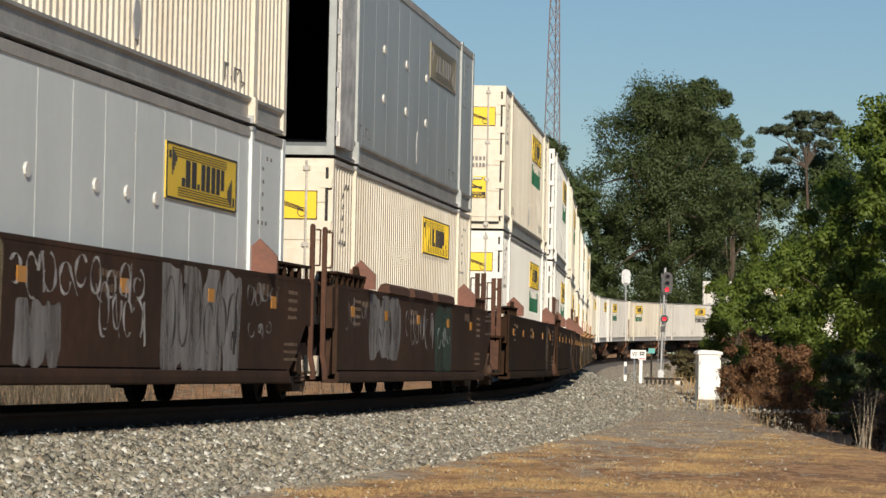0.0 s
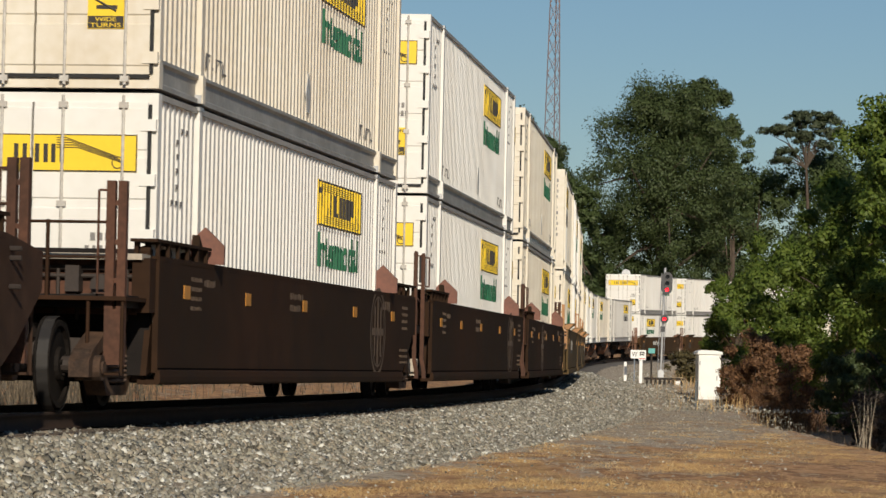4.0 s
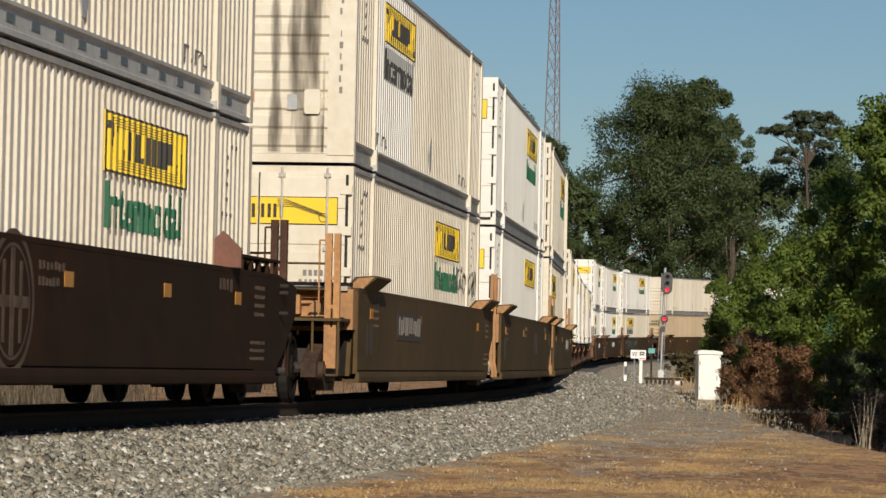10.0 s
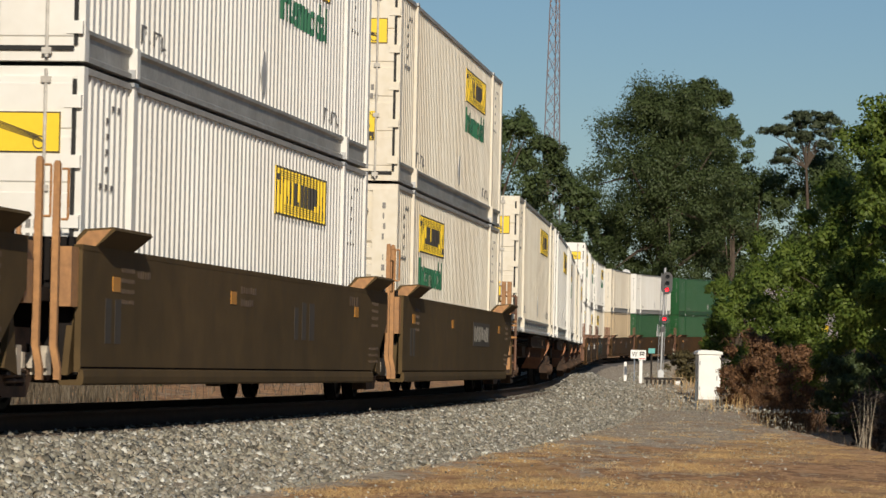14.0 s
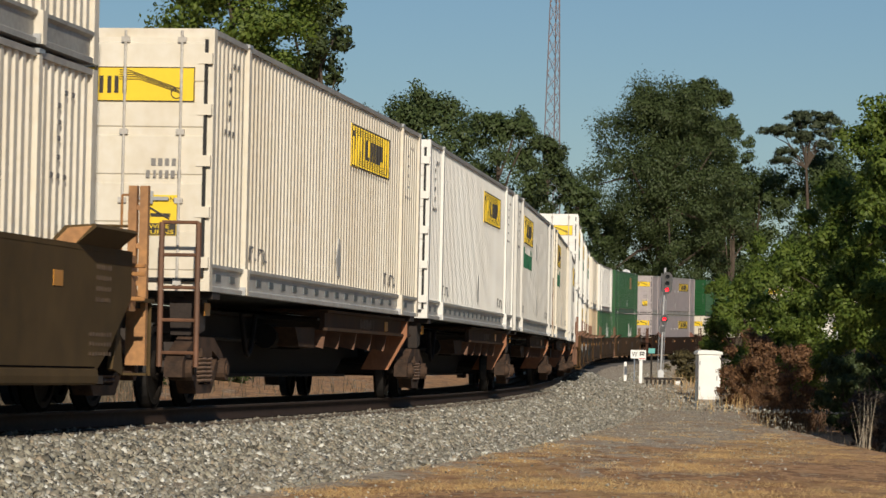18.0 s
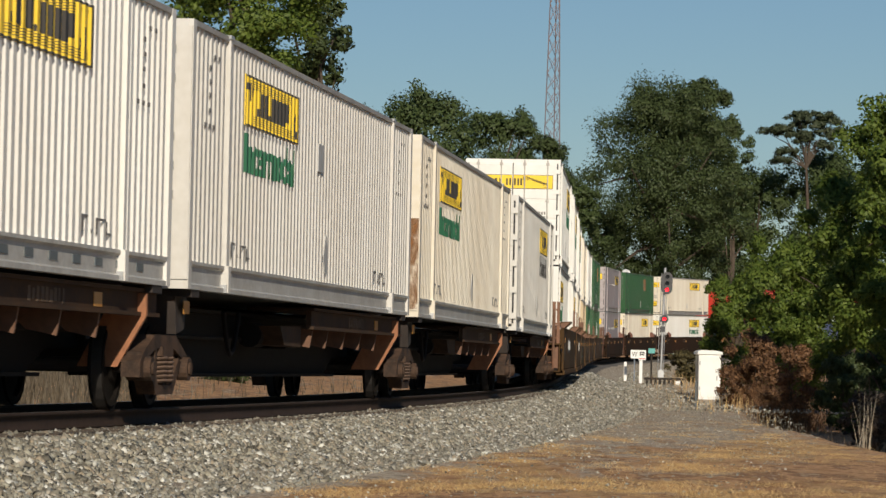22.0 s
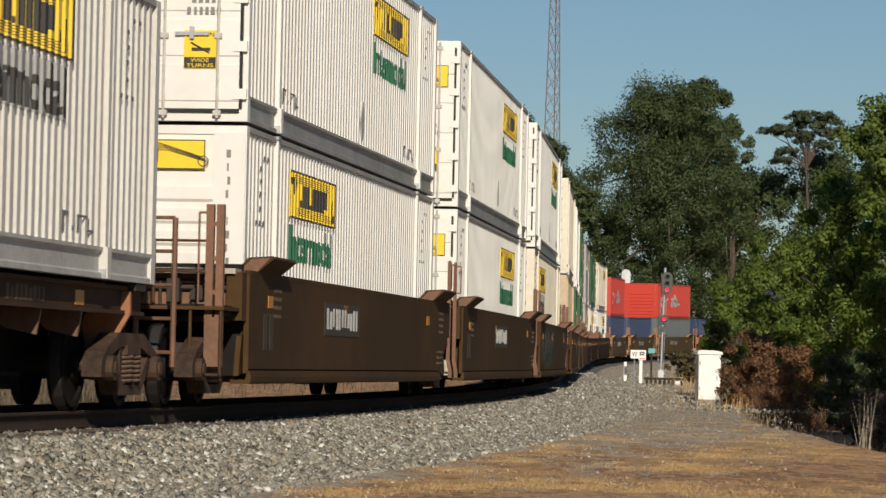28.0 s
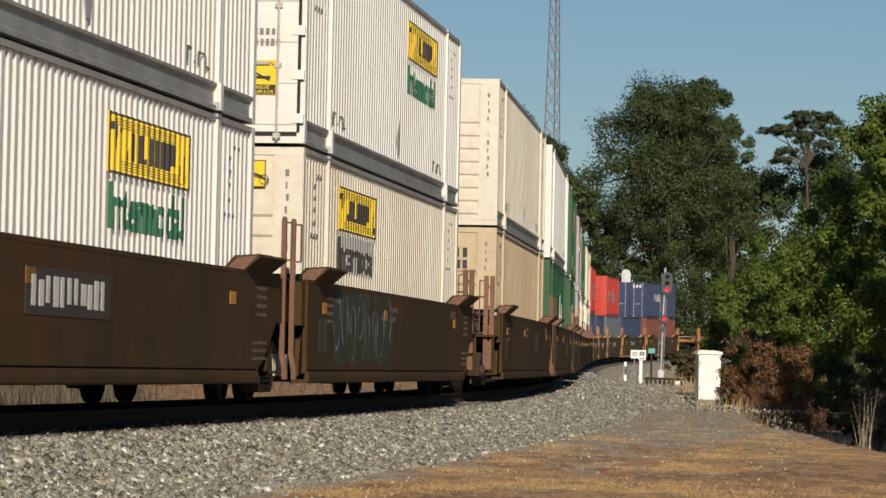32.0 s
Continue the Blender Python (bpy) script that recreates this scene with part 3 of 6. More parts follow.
tree("withered brown shrub in front of the thicket", 10.7, 102, 2.8, 1.0, 36, 12000, 0.04, L_DRY, 38, 0.05, 0.03, 0.3, "shrub", "shrub")
tree("withered brown shrub in front of the thicket", 9.7, 110, 1.6, 0.7, 30, 5000, 0.04, L_DRY, 46, 0.05, 0.03, 0.3, "shrub", "shrub")
tree("grey leafless brush in the shaded ditch", 10.6, 82, 1.4, 0.9, 30, 3500, 0.05, L_TWIG, 39, 0.04, 0.03, 0.35, "shrub", "shrub")
tree("grey leafless brush in the shaded ditch", 10.0, 74, 1.1, 0.8, 26, 3000, 0.045, L_TWIG, 40, 0.04, 0.03, 0.35, "shrub", "shrub")

# unseen shrub, added out of view to shade the ground at the right
for bx, by, bh, sp, sd in ((7.9, 30, 6.2, 1.6, 81),):
    tree("tall green shrub in the thicket", bx, by, bh, sp, 50, 14000, 0.085, L_BUSH, sd, 0.12, 0.12, 0.35, "shrub", "shrub")

# low brush in the field beyond the track
for k, (bx, by, bh) in enumerate(((-12.2, 86, 1.5), (-10.6, 82, 1.3), (-9.2, 85, 1.4), (-7.6, 84, 1.1), (-8.3, 96, 1.6), (-6.4, 98, 1.2))):
    tree("low dark green brush beyond the track", bx, by, bh, 1.2, 24, 6500, 0.05, L_OAK, 60 + k, 0.05, 0.03, 0.35, "shrub", "shrub")


def umbrella_pine(x, y, height, seed):
    """A tall bare stem under flat, open plates of needle clumps."""
    random.seed(seed)
    r = np.random.default_rng(seed)
    z0 = float(ground_z(x, y)[0])
    cs, rs, ends = [], [], []
    # (across, below the top, half width, half thickness)
    for dx, dz, rx, rz in ((1.0, 0.8, 2.0, 0.5), (2.2, 1.3, 1.2, 0.5), (-0.6, 0.7, 1.2, 0.4), (0.2, 1.6, 1.6, 0.5), (-3.5, 2.3, 1.3, 0.35), (-2.3, 2.0, 0.9, 0.3), (1.2, 2.6, 1.5, 0.45), (-1.8, 4.3, 1.1, 0.5), (-2.3, 5.2, 0.8, 0.4), (1.8, 3.6, 0.9, 0.4), (0.0, 3.0, 1.0, 0.5), (2.9, 2.2, 1.0, 0.4), (-0.9, 2.5, 1.0, 0.4)):
        ends.append((x + dx, y, z0 + height - dz - rz))
        for _ in range(int(14 * rx) + 5):
            p, q = r.uniform(-1, 1, 2)
            cs.append((x + dx + p * rx, y + q * rx, z0 + height - dz + rz * (r.uniform(-0.4, 0.8) - 0.6 * p * p)))
            rs.append(r.uniform(0.35, 0.65))
    t = new("pine_tree", None)
    t.location = (x, y, z0)
    inv = Matrix.Translation((-x, -y, -z0))
    for nm, me in (("trunk", limbs((x + 0.8, y, z0), (x, y, z0 + height - 2.2), ends, 0.30, 5)), ("crown", leaves("crown", cs, rs, 34000, 0.10, L_PINE, seed, 0.8, 0.05, 0.6))):
        me.transform(inv)
        part(nm, me, t)
    return tagged(t, "tall pine with a flat open crown", "tree")


umbrella_pine(35.7, 330, 24.7, 51)


# ---- loose stones, straw and stems ----
def stone_field(name, n, s0, s1, umin, umax, r0, r1, seed, label, thin=0.0, bias=1.0):
    r = np.random.default_rng(seed)
    s = s0 + (s1 - s0) * r.random(n) ** bias
    u = umin + (umax - umin) * r.random(n) ** (1 + thin)
    h, x0, y0 = np.interp(s, GRID_S, _th), np.interp(s, GRID_S, _x), np.interp(s, GRID_S, _y)
    x, y = x0 + np.sin(h) * u, y0 - np.cos(h) * u
    z = ground_z(x, y)
    z = np.maximum(z, rise(s) + np.interp(np.abs(u), (0.8, 1.5, 2.0, 2.6), (-0.21, -0.23, -0.34, -0.7)))
    rad = r0 + (r1 - r0) * r.random(n) ** 2
    base = np.array([(1, 0, 0), (-1, 0, 0), (0, 1, 0), (0, -1, 0), (0, 0, 1), (0, 0, -1)], float)
    v = base[None] * (0.65 + 0.7 * r.random((n, 6, 1))) + r.normal(0, 0.22, (n, 6, 3))
    a = r.uniform(0, 6.28, n)
    t = r.uniform(-0.7, 0.7, n)
    ca, sa, ct, st = np.cos(a), np.sin(a), np.cos(t), np.sin(t)
    v = np.stack([v[..., 0], v[..., 1] * ct[:, None] - v[..., 2] * st[:, None], v[..., 1] * st[:, None] + v[..., 2] * ct[:, None]], -1)
    v = np.stack([v[..., 0] * ca[:, None] - v[..., 1] * sa[:, None], v[..., 0] * sa[:, None] + v[..., 1] * ca[:, None], v[..., 2] * 0.8], -1)
    v = v * rad[:, None, None] + np.stack([x, y, z + rad * 0.25], 1)[:, None, :]
    tri = np.array([(0, 2, 4), (2, 1, 4), (1, 3, 4), (3, 0, 4), (2, 0, 5), (1, 2, 5), (3, 1, 5), (0, 3, 5)])
    f = (tri[None] + (np.arange(n) * 6)[:, None, None]).reshape(-1, 3)
    return tagged(new(name, soup(name, v.reshape(-1, 3), f, M_STONE)), label, "ballast", kind="stuff")


stone_field("ballast_stones", 105000, -20, 48, 0.86, 3.5, 0.020, 0.050, 5, "grey crushed ballast stones beside the rail", 0.0, 1.15)
stone_field("ballast_stones", 14000, -15, 30, -0.66, 0.66, 0.020, 0.045, 25, "grey crushed ballast stones between the rails")
stone_field("ballast_stones", 16000, 48, 130, 0.86, 3.6, 0.04, 0.08, 6, "grey crushed ballast stones beside the rail")
stone_field("scattered_stones", 14000, 55, 190, 3.0, 10.0, 0.012, 0.05, 17, "grey stones scattered over dry earth", 0.6)
stone_field("scattered_stones", 6000, -13, 60, 3.0, 7.5, 0.006, 0.022, 7, "grey stones scattered over dry earth", 0.8)


def blades(name, xs, ys, length, width, material, seed, label, lean=0.5, category="grass"):
    r = np.random.default_rng(seed)
    n = len(xs)
    z = ground_z(xs, ys)
    L = length * (0.5 + 0.9 * r.random(n))
    a = r.uniform(0, 6.28, n)
    k = lean * (r.random(n) if lean < 1 else 0.6 + 0.4 * r.random(n))
    root = np.stack([xs, ys, z - 0.01], 1)
    tip = root + np.stack([np.cos(a) * L * k, np.sin(a) * L * k, L * np.sqrt(np.clip(1 - k * k, 0.1, 1))], 1)
    mid = (root + tip) / 2 + np.stack([np.zeros(n), np.zeros(n), L * 0.10], 1)
    b = r.uniform(0, 6.28, n)
    w = np.stack([np.cos(b), np.sin(b) * 0.4, np.zeros(n)], 1) * width
    v = np.stack([root - w, root + w, mid + w * 0.7, mid - w * 0.7, tip + w * 0.1, tip - w * 0.1], 1).reshape(-1, 3)
    i = np.arange(n) * 6
    f = np.concatenate([np.stack([i, i + 1, i + 2, i + 3], 1), np.stack([i + 3, i + 2, i + 4, i + 5], 1)])
    return tagged(new(name, soup(name, v, f, material)), label, category, kind="stuff")


L_STRAW = leaf_mat("straw", (0.32, 0.18, 0.075), (0.72, 0.52, 0.25), 0.2)
L_REED = leaf_mat("dry_reeds", (0.03, 0.023, 0.015), (0.17, 0.135, 0.09), 0.15)
rg = np.random.default_rng(77)


centres = np.concatenate([np.stack([rg.normal(a, c, k), rg.normal(b, d, k)], 1) for a, b, c, d, k in spots])
per = 170
tx = np.repeat(centres[:, 0], per) + rg.normal(0, 0.15, len(centres) * per)
ty = np.repeat(centres[:, 1], per) + rg.normal(0, 0.30, len(centres) * per)
blades("dry_grass", tx, ty, 0.045, 0.003, L_STRAW, 8, "patches of dry straw-coloured grass", 1.0)
thin_x, thin_y = rg.uniform(-1, 8, 5000), rg.uniform(28, 75, 5000)
_, thin_u = line_uv(np.stack([thin_x, thin_y], 1))
ok = (thin_u > 3.2) & (thin_x < np.interp(thin_y, (28, 52, 84), (5.9, 6.5, 7.4)))
blades("dry_litter", thin_x[ok], thin_y[ok], 0.05, 0.003, L_STRAW, 18, "thin scatter of dead grass blades", 1.0)
# reeds and straw on the far side of the line
n = 26000
s_, u_ = rg.uniform(2, 75, n), rg.uniform(-16, -4.2, n)
hh = np.interp(s_, GRID_S, _th)
rx_, ry_ = np.interp(s_, GRID_S, _x) + np.sin(hh) * u_, np.interp(s_, GRID_S, _y) - np.cos(hh) * u_
keep = (rx_ < -0.092 * ry_ + 0.6 * np.sin(ry_)) | (rg.random(n) < 0.04)
blades("dry_reeds", rx_[keep], ry_[keep], 0.42, 0.011, L_REED, 9, "tall pale dry reeds beyond the track", 0.45, "reeds")
# litter of dead stems along the ditch
n = 1100
yy = rg.uniform(56, 112, n)
xx = np.interp(yy, (52, 84, 120), (6.9, 7.9, 10.4)) + np.abs(rg.normal(0.3, 0.7, n))
blades("dead_stems", xx, yy, 0.26, 0.006, L_TWIG, 10, "tangle of grey dead stems in the ditch", 0.98, "brush")
n = 6500
blades("dead_brush", np.abs(rg.normal(0, 0.7, n)) + 10.35, rg.normal(108, 3.0, n), 1.15, 0.006, L_DRY, 13, "tangle of brown dead brush before the thicket", 0.97, "brush")
n = 22
blades("tall_dry_weed", rg.normal(6.72, 0.07, n), rg.normal(52.6, 0.25, n), 0.80, 0.005, leaf_mat("pale_stalks", (0.26, 0.22, 0.16), (0.42, 0.36, 0.27), 0.1), 11, "clump of tall pale dry weed stalks", 0.3, "weed")
n = 900
yy = rg.uniform(96, 190, n)
blades("dry_weeds", np.interp(yy, (96, 120, 190), (9.6, 10.2, 14.5)) + rg.normal(0, 0.9, n), yy, 0.5, 0.012, L_STRAW, 12, "dry brown weeds around the signal", 0.5, "weeds")


# ---- lineside things ----
def lattice_tower():
    t = new("radio_tower", None)
    cx, cy, z0, top = 13.55, 420.0, 1.5, 62.0
    t.location = (cx, cy, z0)

    def half(z):
        return 0.30 + (top - z) / top * 1.55

    corners = [(math.cos(a), math.sin(a)) for a in (math.radians(d) for d in (80, 200, 320))]
    for i, (ax, ay) in enumerate(corners):
        part("leg", mesh_of(f"tower_leg_{i}", lambda bm: [rod(bm, (ax * half(z), ay * half(z), z), (ax * half(z + 2), ay * half(z + 2), z + 2), 0.07, 6) for z in range(0, 62, 2)], M_TOWER), t)
    step = 2.2
    k = int(top / step)
    for j in range(k):
        z = j * step
        for i in range(3):
            p, q = corners[i], corners[(i + 1) % 3]
            a, b = half(z), half(z + step)
            def fill(bm, p=p, q=q, a=a, b=b, z=z):
                rod(bm, (p[0] * a, p[1] * a, z), (q[0] * b, q[1] * b, z + step), 0.04, 4)
                rod(bm, (q[0] * a, q[1] * a, z), (p[0] * b, p[1] * b, z + step), 0.04, 4)
            part("brace", mesh_of(f"tower_brace_{i}_{j}", fill, M_TOWER), t)
    return tagged(t, "tall slender red and grey lattice radio tower", "radio tower")


lattice_tower()


def cabinet():
    x, y = 9.62, 120.0
    z = float(ground_z(x, y)[0])
    c = new("relay_cabinet", None)
    c.location = (x, y, z)
    c.rotation_euler = (0, 0, radians(6))
    part("base", mesh_of("cabinet_base", lambda bm: (box(bm, -0.36, 0.38, -0.3, 0.3, -0.1, 0.26)), M_CONCRETE), c, "stained concrete base")
    part("body", mesh_of("cabinet_body", lambda bm: prism(bm, [(-0.39, 0.26), (0.39, 0.26), (0.40, 1.90), (-0.40, 1.90)], "y", -0.33, 0.33), M_BOXWHITE), c)
    part("lid", mesh_of("cabinet_lid", lambda bm: prism(bm, [(-0.47, 1.88), (0.47, 1.88), (0.44, 1.97), (0.2, 2.02), (-0.3, 2.03), (-0.44, 1.98)], "y", -0.40, 0.40), M_BOXWHITE), c)
    d = part("door", mesh_of("cabinet_door", lambda bm: box(bm, -0.34, 0.34, -0.35, -0.33, 0.34, 1.82), M_BOXWHITE), c)
    part("latch", mesh_of("cabinet_latch", lambda bm: box(bm, 0.24, 0.28, -0.38, -0.35, 0.95, 1.12), M_GALV), d)
    for hz in (0.6, 1.5):
        part("hinge", mesh_of("cabinet_hinge", lambda bm: rod(bm, (-0.36, -0.35, 0), (-0.36, -0.35, 0.12), 0.018, 6), M_GALV), d, "", pose(0, 0, hz))
    part("conduit", mesh_of("cabinet_conduit", lambda bm: (rod(bm, (-0.44, -0.1, 0.0), (-0.44, -0.1, 0.85), 0.04, 8), rod(bm, (-0.44, -0.1, 0.85), (-0.36, -0.1, 0.95), 0.04, 8)), M_SLATE), c, "dark cable conduit")
    part("bracket", mesh_of("cabinet_bracket", lambda bm: box(bm, 0.39, 0.46, -0.1, 0.1, 0.9, 1.02), M_BOXWHITE), c)
    return tagged(c, "white steel relay cabinet on a concrete base", "cabinet")


cabinet()

M_RED_LAMP = glow("red_signal_lens", (1.0, 0.008, 0.02), 3.0)
M_SIGBLACK = mat("dull_black_signal_paint", (0.06, 0.06, 0.062), 0.6, var=0.15)
M_LENS = mat("unlit_lens", (0.015, 0.015, 0.018), 0.15, var=0.05)


def disc(bm, cx, cz, rx, rz, y0, y1, n=28):
    prism(bm, [(cx + rx * math.cos(2 * math.pi * i / n), cz + rz * math.sin(2 * math.pi * i / n)) for i in range(n)], "y", y0, y1)


def stadium(bm, r, h, y0, y1, n=14):
    pts = [(r * math.cos(a), h / 2 + r * math.sin(a)) for a in (math.pi * i / n for i in range(n + 1))]
    pts += [(-r * math.cos(a), -h / 2 - r * math.sin(a)) for a in (math.pi * i / n for i in range(n + 1))]
    prism(bm, pts, "y", y0, y1)


def hood(bm, cz):
    n = 10
    for i in range(n):
        a, b = math.pi * (i / n) * 1.2 - 0.3, math.pi * ((i + 1) / n) * 1.2 - 0.3
        o = [(0.13 * math.cos(t), cz + 0.13 * math.sin(t)) for t in (a, b)]
        q = [(0.118 * math.cos(t), cz + 0.118 * math.sin(t)) for t in (a, b)]
        prism(bm, [o[0], o[1], q[1], q[0]], "y", -0.34, -0.06)


def signal_mast():
    x, y = 12.2, 185.0
    z = float(ground_z(x, y)[0])
    s = new("signal_mast", None)
    s.location = (x, y, z)
    s.rotation_euler = (0, radians(1.5), 0)
    part("foundation", mesh_of("signal_foundation", lambda bm: (box(bm, -0.28, 0.28, -0.28, 0.28, -0.3, 0.22)), M_CONCRETE), s, "stained concrete foundation")
    part("junction_box", mesh_of("signal_junction_box", lambda bm: (box(bm, -0.16, 0.16, -0.18, 0.14, 0.22, 0.62)), M_GALV), s)
    part("mast", mesh_of("signal_pole", lambda bm: rod(bm, (0, 0, 0.2), (0, 0, 6.3), 0.07, 12), M_GALV), s, "galvanised pole")
    part("ladder", mesh_of("signal_ladder", lambda bm: ([rod(bm, (w, 0.35, 0.5), (w, 0.35, 6.0), 0.02, 5) for w in (-0.16, 0.16)], [rod(bm, (-0.16, 0.35, 0.6 + 0.3 * i), (0.16, 0.35, 0.6 + 0.3 * i), 0.012, 4) for i in range(18)]), M_GALV), s)
    up = part("signal_head", mesh_of("upper_head", lambda bm: stadium(bm, 0.30, 0.64, -0.08, -0.04), M_SIGBLACK), s, "black oval backing with three lamps", pose(0.12, -0.15, 5.45))
    part("housing", mesh_of("upper_housing", lambda bm: box(bm, -0.16, 0.16, -0.04, 0.2, -0.5, 0.5), M_SIGBLACK), up)
    for dz, m_ in ((0.36, M_LENS), (0.0, M_LENS), (-0.36, M_RED_LAMP)):
        part("lens", mesh_of(f"lens_{m_.name}", lambda bm: disc(bm, 0, 0, 0.105, 0.105, -0.11, -0.08), m_), up, "lit red lens" if m_ is M_RED_LAMP else "unlit lens", pose(0, 0, dz))
        part("hood", mesh_of("lens_hood", lambda bm: hood(bm, 0), M_SIGBLACK), up, "", pose(0, 0, dz))
    low = part("signal_head", mesh_of("lower_head", lambda bm: disc(bm, 0, 0, 0.22, 0.24, -0.08, -0.04), M_SIGBLACK), s, "round black backing with one lamp", pose(0.06, -0.15, 3.45))
    part("housing", mesh_of("lower_housing", lambda bm: box(bm, -0.14, 0.14, -0.04, 0.18, -0.18, 0.18), M_SIGBLACK), low)
    part("lens", mesh_of(f"lens_{M_RED_LAMP.name}", None, M_RED_LAMP), low, "lit red lens")
    part("hood", mesh_of("lens_hood", None, M_SIGBLACK), low)
    part("bracket", mesh_of("signal_bracket", lambda bm: (box(bm, -0.12, 0.12, -0.12, 0.12, 2.75, 3.05)), M_SIGBLACK), s)
    return tagged(s, "two-headed railway signal showing red over red", "signal")


signal_mast()


def far_signal():
    x, y = 15.7, 285.0
    s = new("signal_mast", None)
    s.location = (x, y, float(ground_z(x, y)[0]))
    part("mast", mesh_of("far_signal_pole", lambda bm: rod(bm, (0, 0, 0), (0, 0, 7.2), 0.08, 10), M_GALV), s)
    part("signal_head", mesh_of("far_head", lambda bm: stadium(bm, 0.38, 0.6, -0.05, 0.05), M_GALV), s, "grey back of a signal head", pose(0, 0, 6.6))
    part("housing", mesh_of("far_housing", lambda bm: box(bm, -0.18, 0.18, -0.3, -0.05, -0.5, 0.5), M_GALV), s, "", pose(0, 0, 6.6))
    return tagged(s, "grey signal seen from behind beyond the line", "signal")


far_signal()
M_SIGNWHITE = mat("white_sign_face", (0.82, 0.82, 0.80), 0.5, var=0.06)
M_TEAL = mat("teal_sign_face", (0.10, 0.38, 0.36), 0.5, var=0.06)
M_REDINK = mat("red_sign_paint", (0.6, 0.05, 0.05), 0.5, var=0.05)
M_POSTGREY = mat("blue_grey_post_paint", (0.16, 0.19, 0.24), 0.6, var=0.15)
M_CREOSOTE = mat("creosoted_timber", (0.035, 0.028, 0.022), 0.9, var=0.3, scale=5)


def post_sign(label, x, y, post_h, post_mat, board=None, words=None, bw=0.42, bh=0.45, width=0.06):
    z = float(ground_z(x, y)[0])
    s = new("lineside_sign" if board else "marker_post", None)
    s.location = (x, y, z)
    key = f"{x:.2f}"
    part("post", mesh_of("post_" + key, lambda bm: box(bm, -width / 2, width / 2, -0.03, 0.03, -0.1, post_h), post_mat), s)
    if board:
        b = part("board", mesh_of("board_" + key, lambda bm: box(bm, -bw / 2, bw / 2, -0.045, -0.03, post_h - bh, post_h), board), s)
        if words:
            part("lettering", text_mesh(words, bh * 0.62, 0.002, M_INK, bw * 0.7), b, "black letter W", pose(-bw * 0.35, -0.048, post_h - bh * 0.8))
    return s, tagged(s, label, "sign" if board else "post")


post_sign("white whistle board with a black W on a grey post", 10.22, 176, 1.75, M_POSTGREY, M_SIGNWHITE, "W")
sg, _ = post_sign("white warning board with a black figure and red stroke", 10.62, 176, 1.75, M_GALV, M_SIGNWHITE, None, 0.40, 0.52)
part("lettering", mesh_of("figure_marks", lambda bm: (box(bm, -0.12, 0.12, -0.05, -0.045, 1.60, 1.66), box(bm, -0.12, -0.07, -0.05, -0.045, 1.46, 1.60), box(bm, 0.07, 0.12, -0.05, -0.045, 1.46, 1.60), box(bm, -0.06, 0.06, -0.05, -0.045, 1.48, 1.56)), M_INK), sg)
part("red_stroke", mesh_of("red_stroke", lambda bm: box(bm, -0.17, 0.17, -0.052, -0.046, 1.28, 1.32), M_REDINK), sg)
post_sign("small teal board on a dark post", 11.12, 176, 1.85, M_CREOSOTE, M_TEAL, None, 0.34, 0.26, 0.10)
post_sign("slim white marker post", 9.86, 178, 1.10, M_SIGNWHITE, width=0.15)
post_sign("white and grey marker post", 10.20, 170, 1.25, M_SIGNWHITE, width=0.15)


def culvert():
    t = new("timber_headwall", None)
    x, y = 11.2, 168.0
    t.location = (x, y, float(ground_z(x, y)[0]))
    for i in range(9):
        part("timber_post", mesh_of("culvert_post", lambda bm: box(bm, -0.06, 0.06, -0.06, 0.06, -0.2, 0.38), M_CREOSOTE), t, "", pose(-0.8 + i * 0.22, 0, 0))
    part("rail_beam", mesh_of("culvert_beam", lambda bm: box(bm, -0.95, 1.1, -0.07, 0.07, 0.30, 0.42), M_CREOSOTE), t)
    part("white_block", mesh_of("culvert_block", lambda bm: box(bm, 0.62, 0.86, -0.16, -0.07, 0.02, 0.26), M_SIGNWHITE), t)
    return tagged(t, "low dark timber headwall with a white end block", "headwall")


culvert()
# ---- lettering and plates ----
def bars(bm, x, z, w, h, n, y, seed, th=0.006):
    """A row of n plain upright bars that stand for unreadable characters, facing -y."""
    r = random.Random(seed)
    step = w / n
    for i in range(n):
        a = x + i * step + step * 0.12
        b = a + step * r.uniform(0.45, 0.76)
        box(bm, a, b, y - th, y, z + h * r.choice((0, 0, 0.12)), z + h * r.choice((1, 1, 0.85)))


PLATE_W, PLATE_H = 3.45, 0.59


def plate_face(bm):
    box(bm, 0, PLATE_W, -0.012, 0, 0, PLATE_H)


def plate_frame(bm):
    """A black rim, rows of fine lines above and below, and a scroll of short strokes in two corners."""
    w, h = PLATE_W, PLATE_H
    for a in (0.0, h - 0.022):
        box(bm, 0.0, w, -0.018, -0.012, a, a + 0.022)
    for a in (0.0, w - 0.05):
        box(bm, a, a + 0.05, -0.018, -0.012, 0.022, h - 0.022)
    for j in range(4):
        box(bm, 0.30 + 0.06 * j, w - 0.55, -0.017, -0.012, h - 0.057 - 0.026 * j, h - 0.05 - 0.026 * j)
        box(bm, 0.55, w - 0.30 - 0.06 * j, -0.017, -0.012, 0.05 + 0.026 * j, 0.057 + 0.026 * j)
        box(bm, w - 0.30 - 0.06 * j, w - 0.26 - 0.06 * j, -0.017, -0.012, 0.05 + 0.026 * j, 0.36 - 0.04 * j)
        box(bm, 0.26 + 0.06 * j, 0.30 + 0.06 * j, -0.017, -0.012, 0.25 + 0.05 * j, h - 0.05 - 0.026 * j)
    box(bm, w - 0.20, w - 0.12, -0.017, -0.012, 0.06, 0.16)
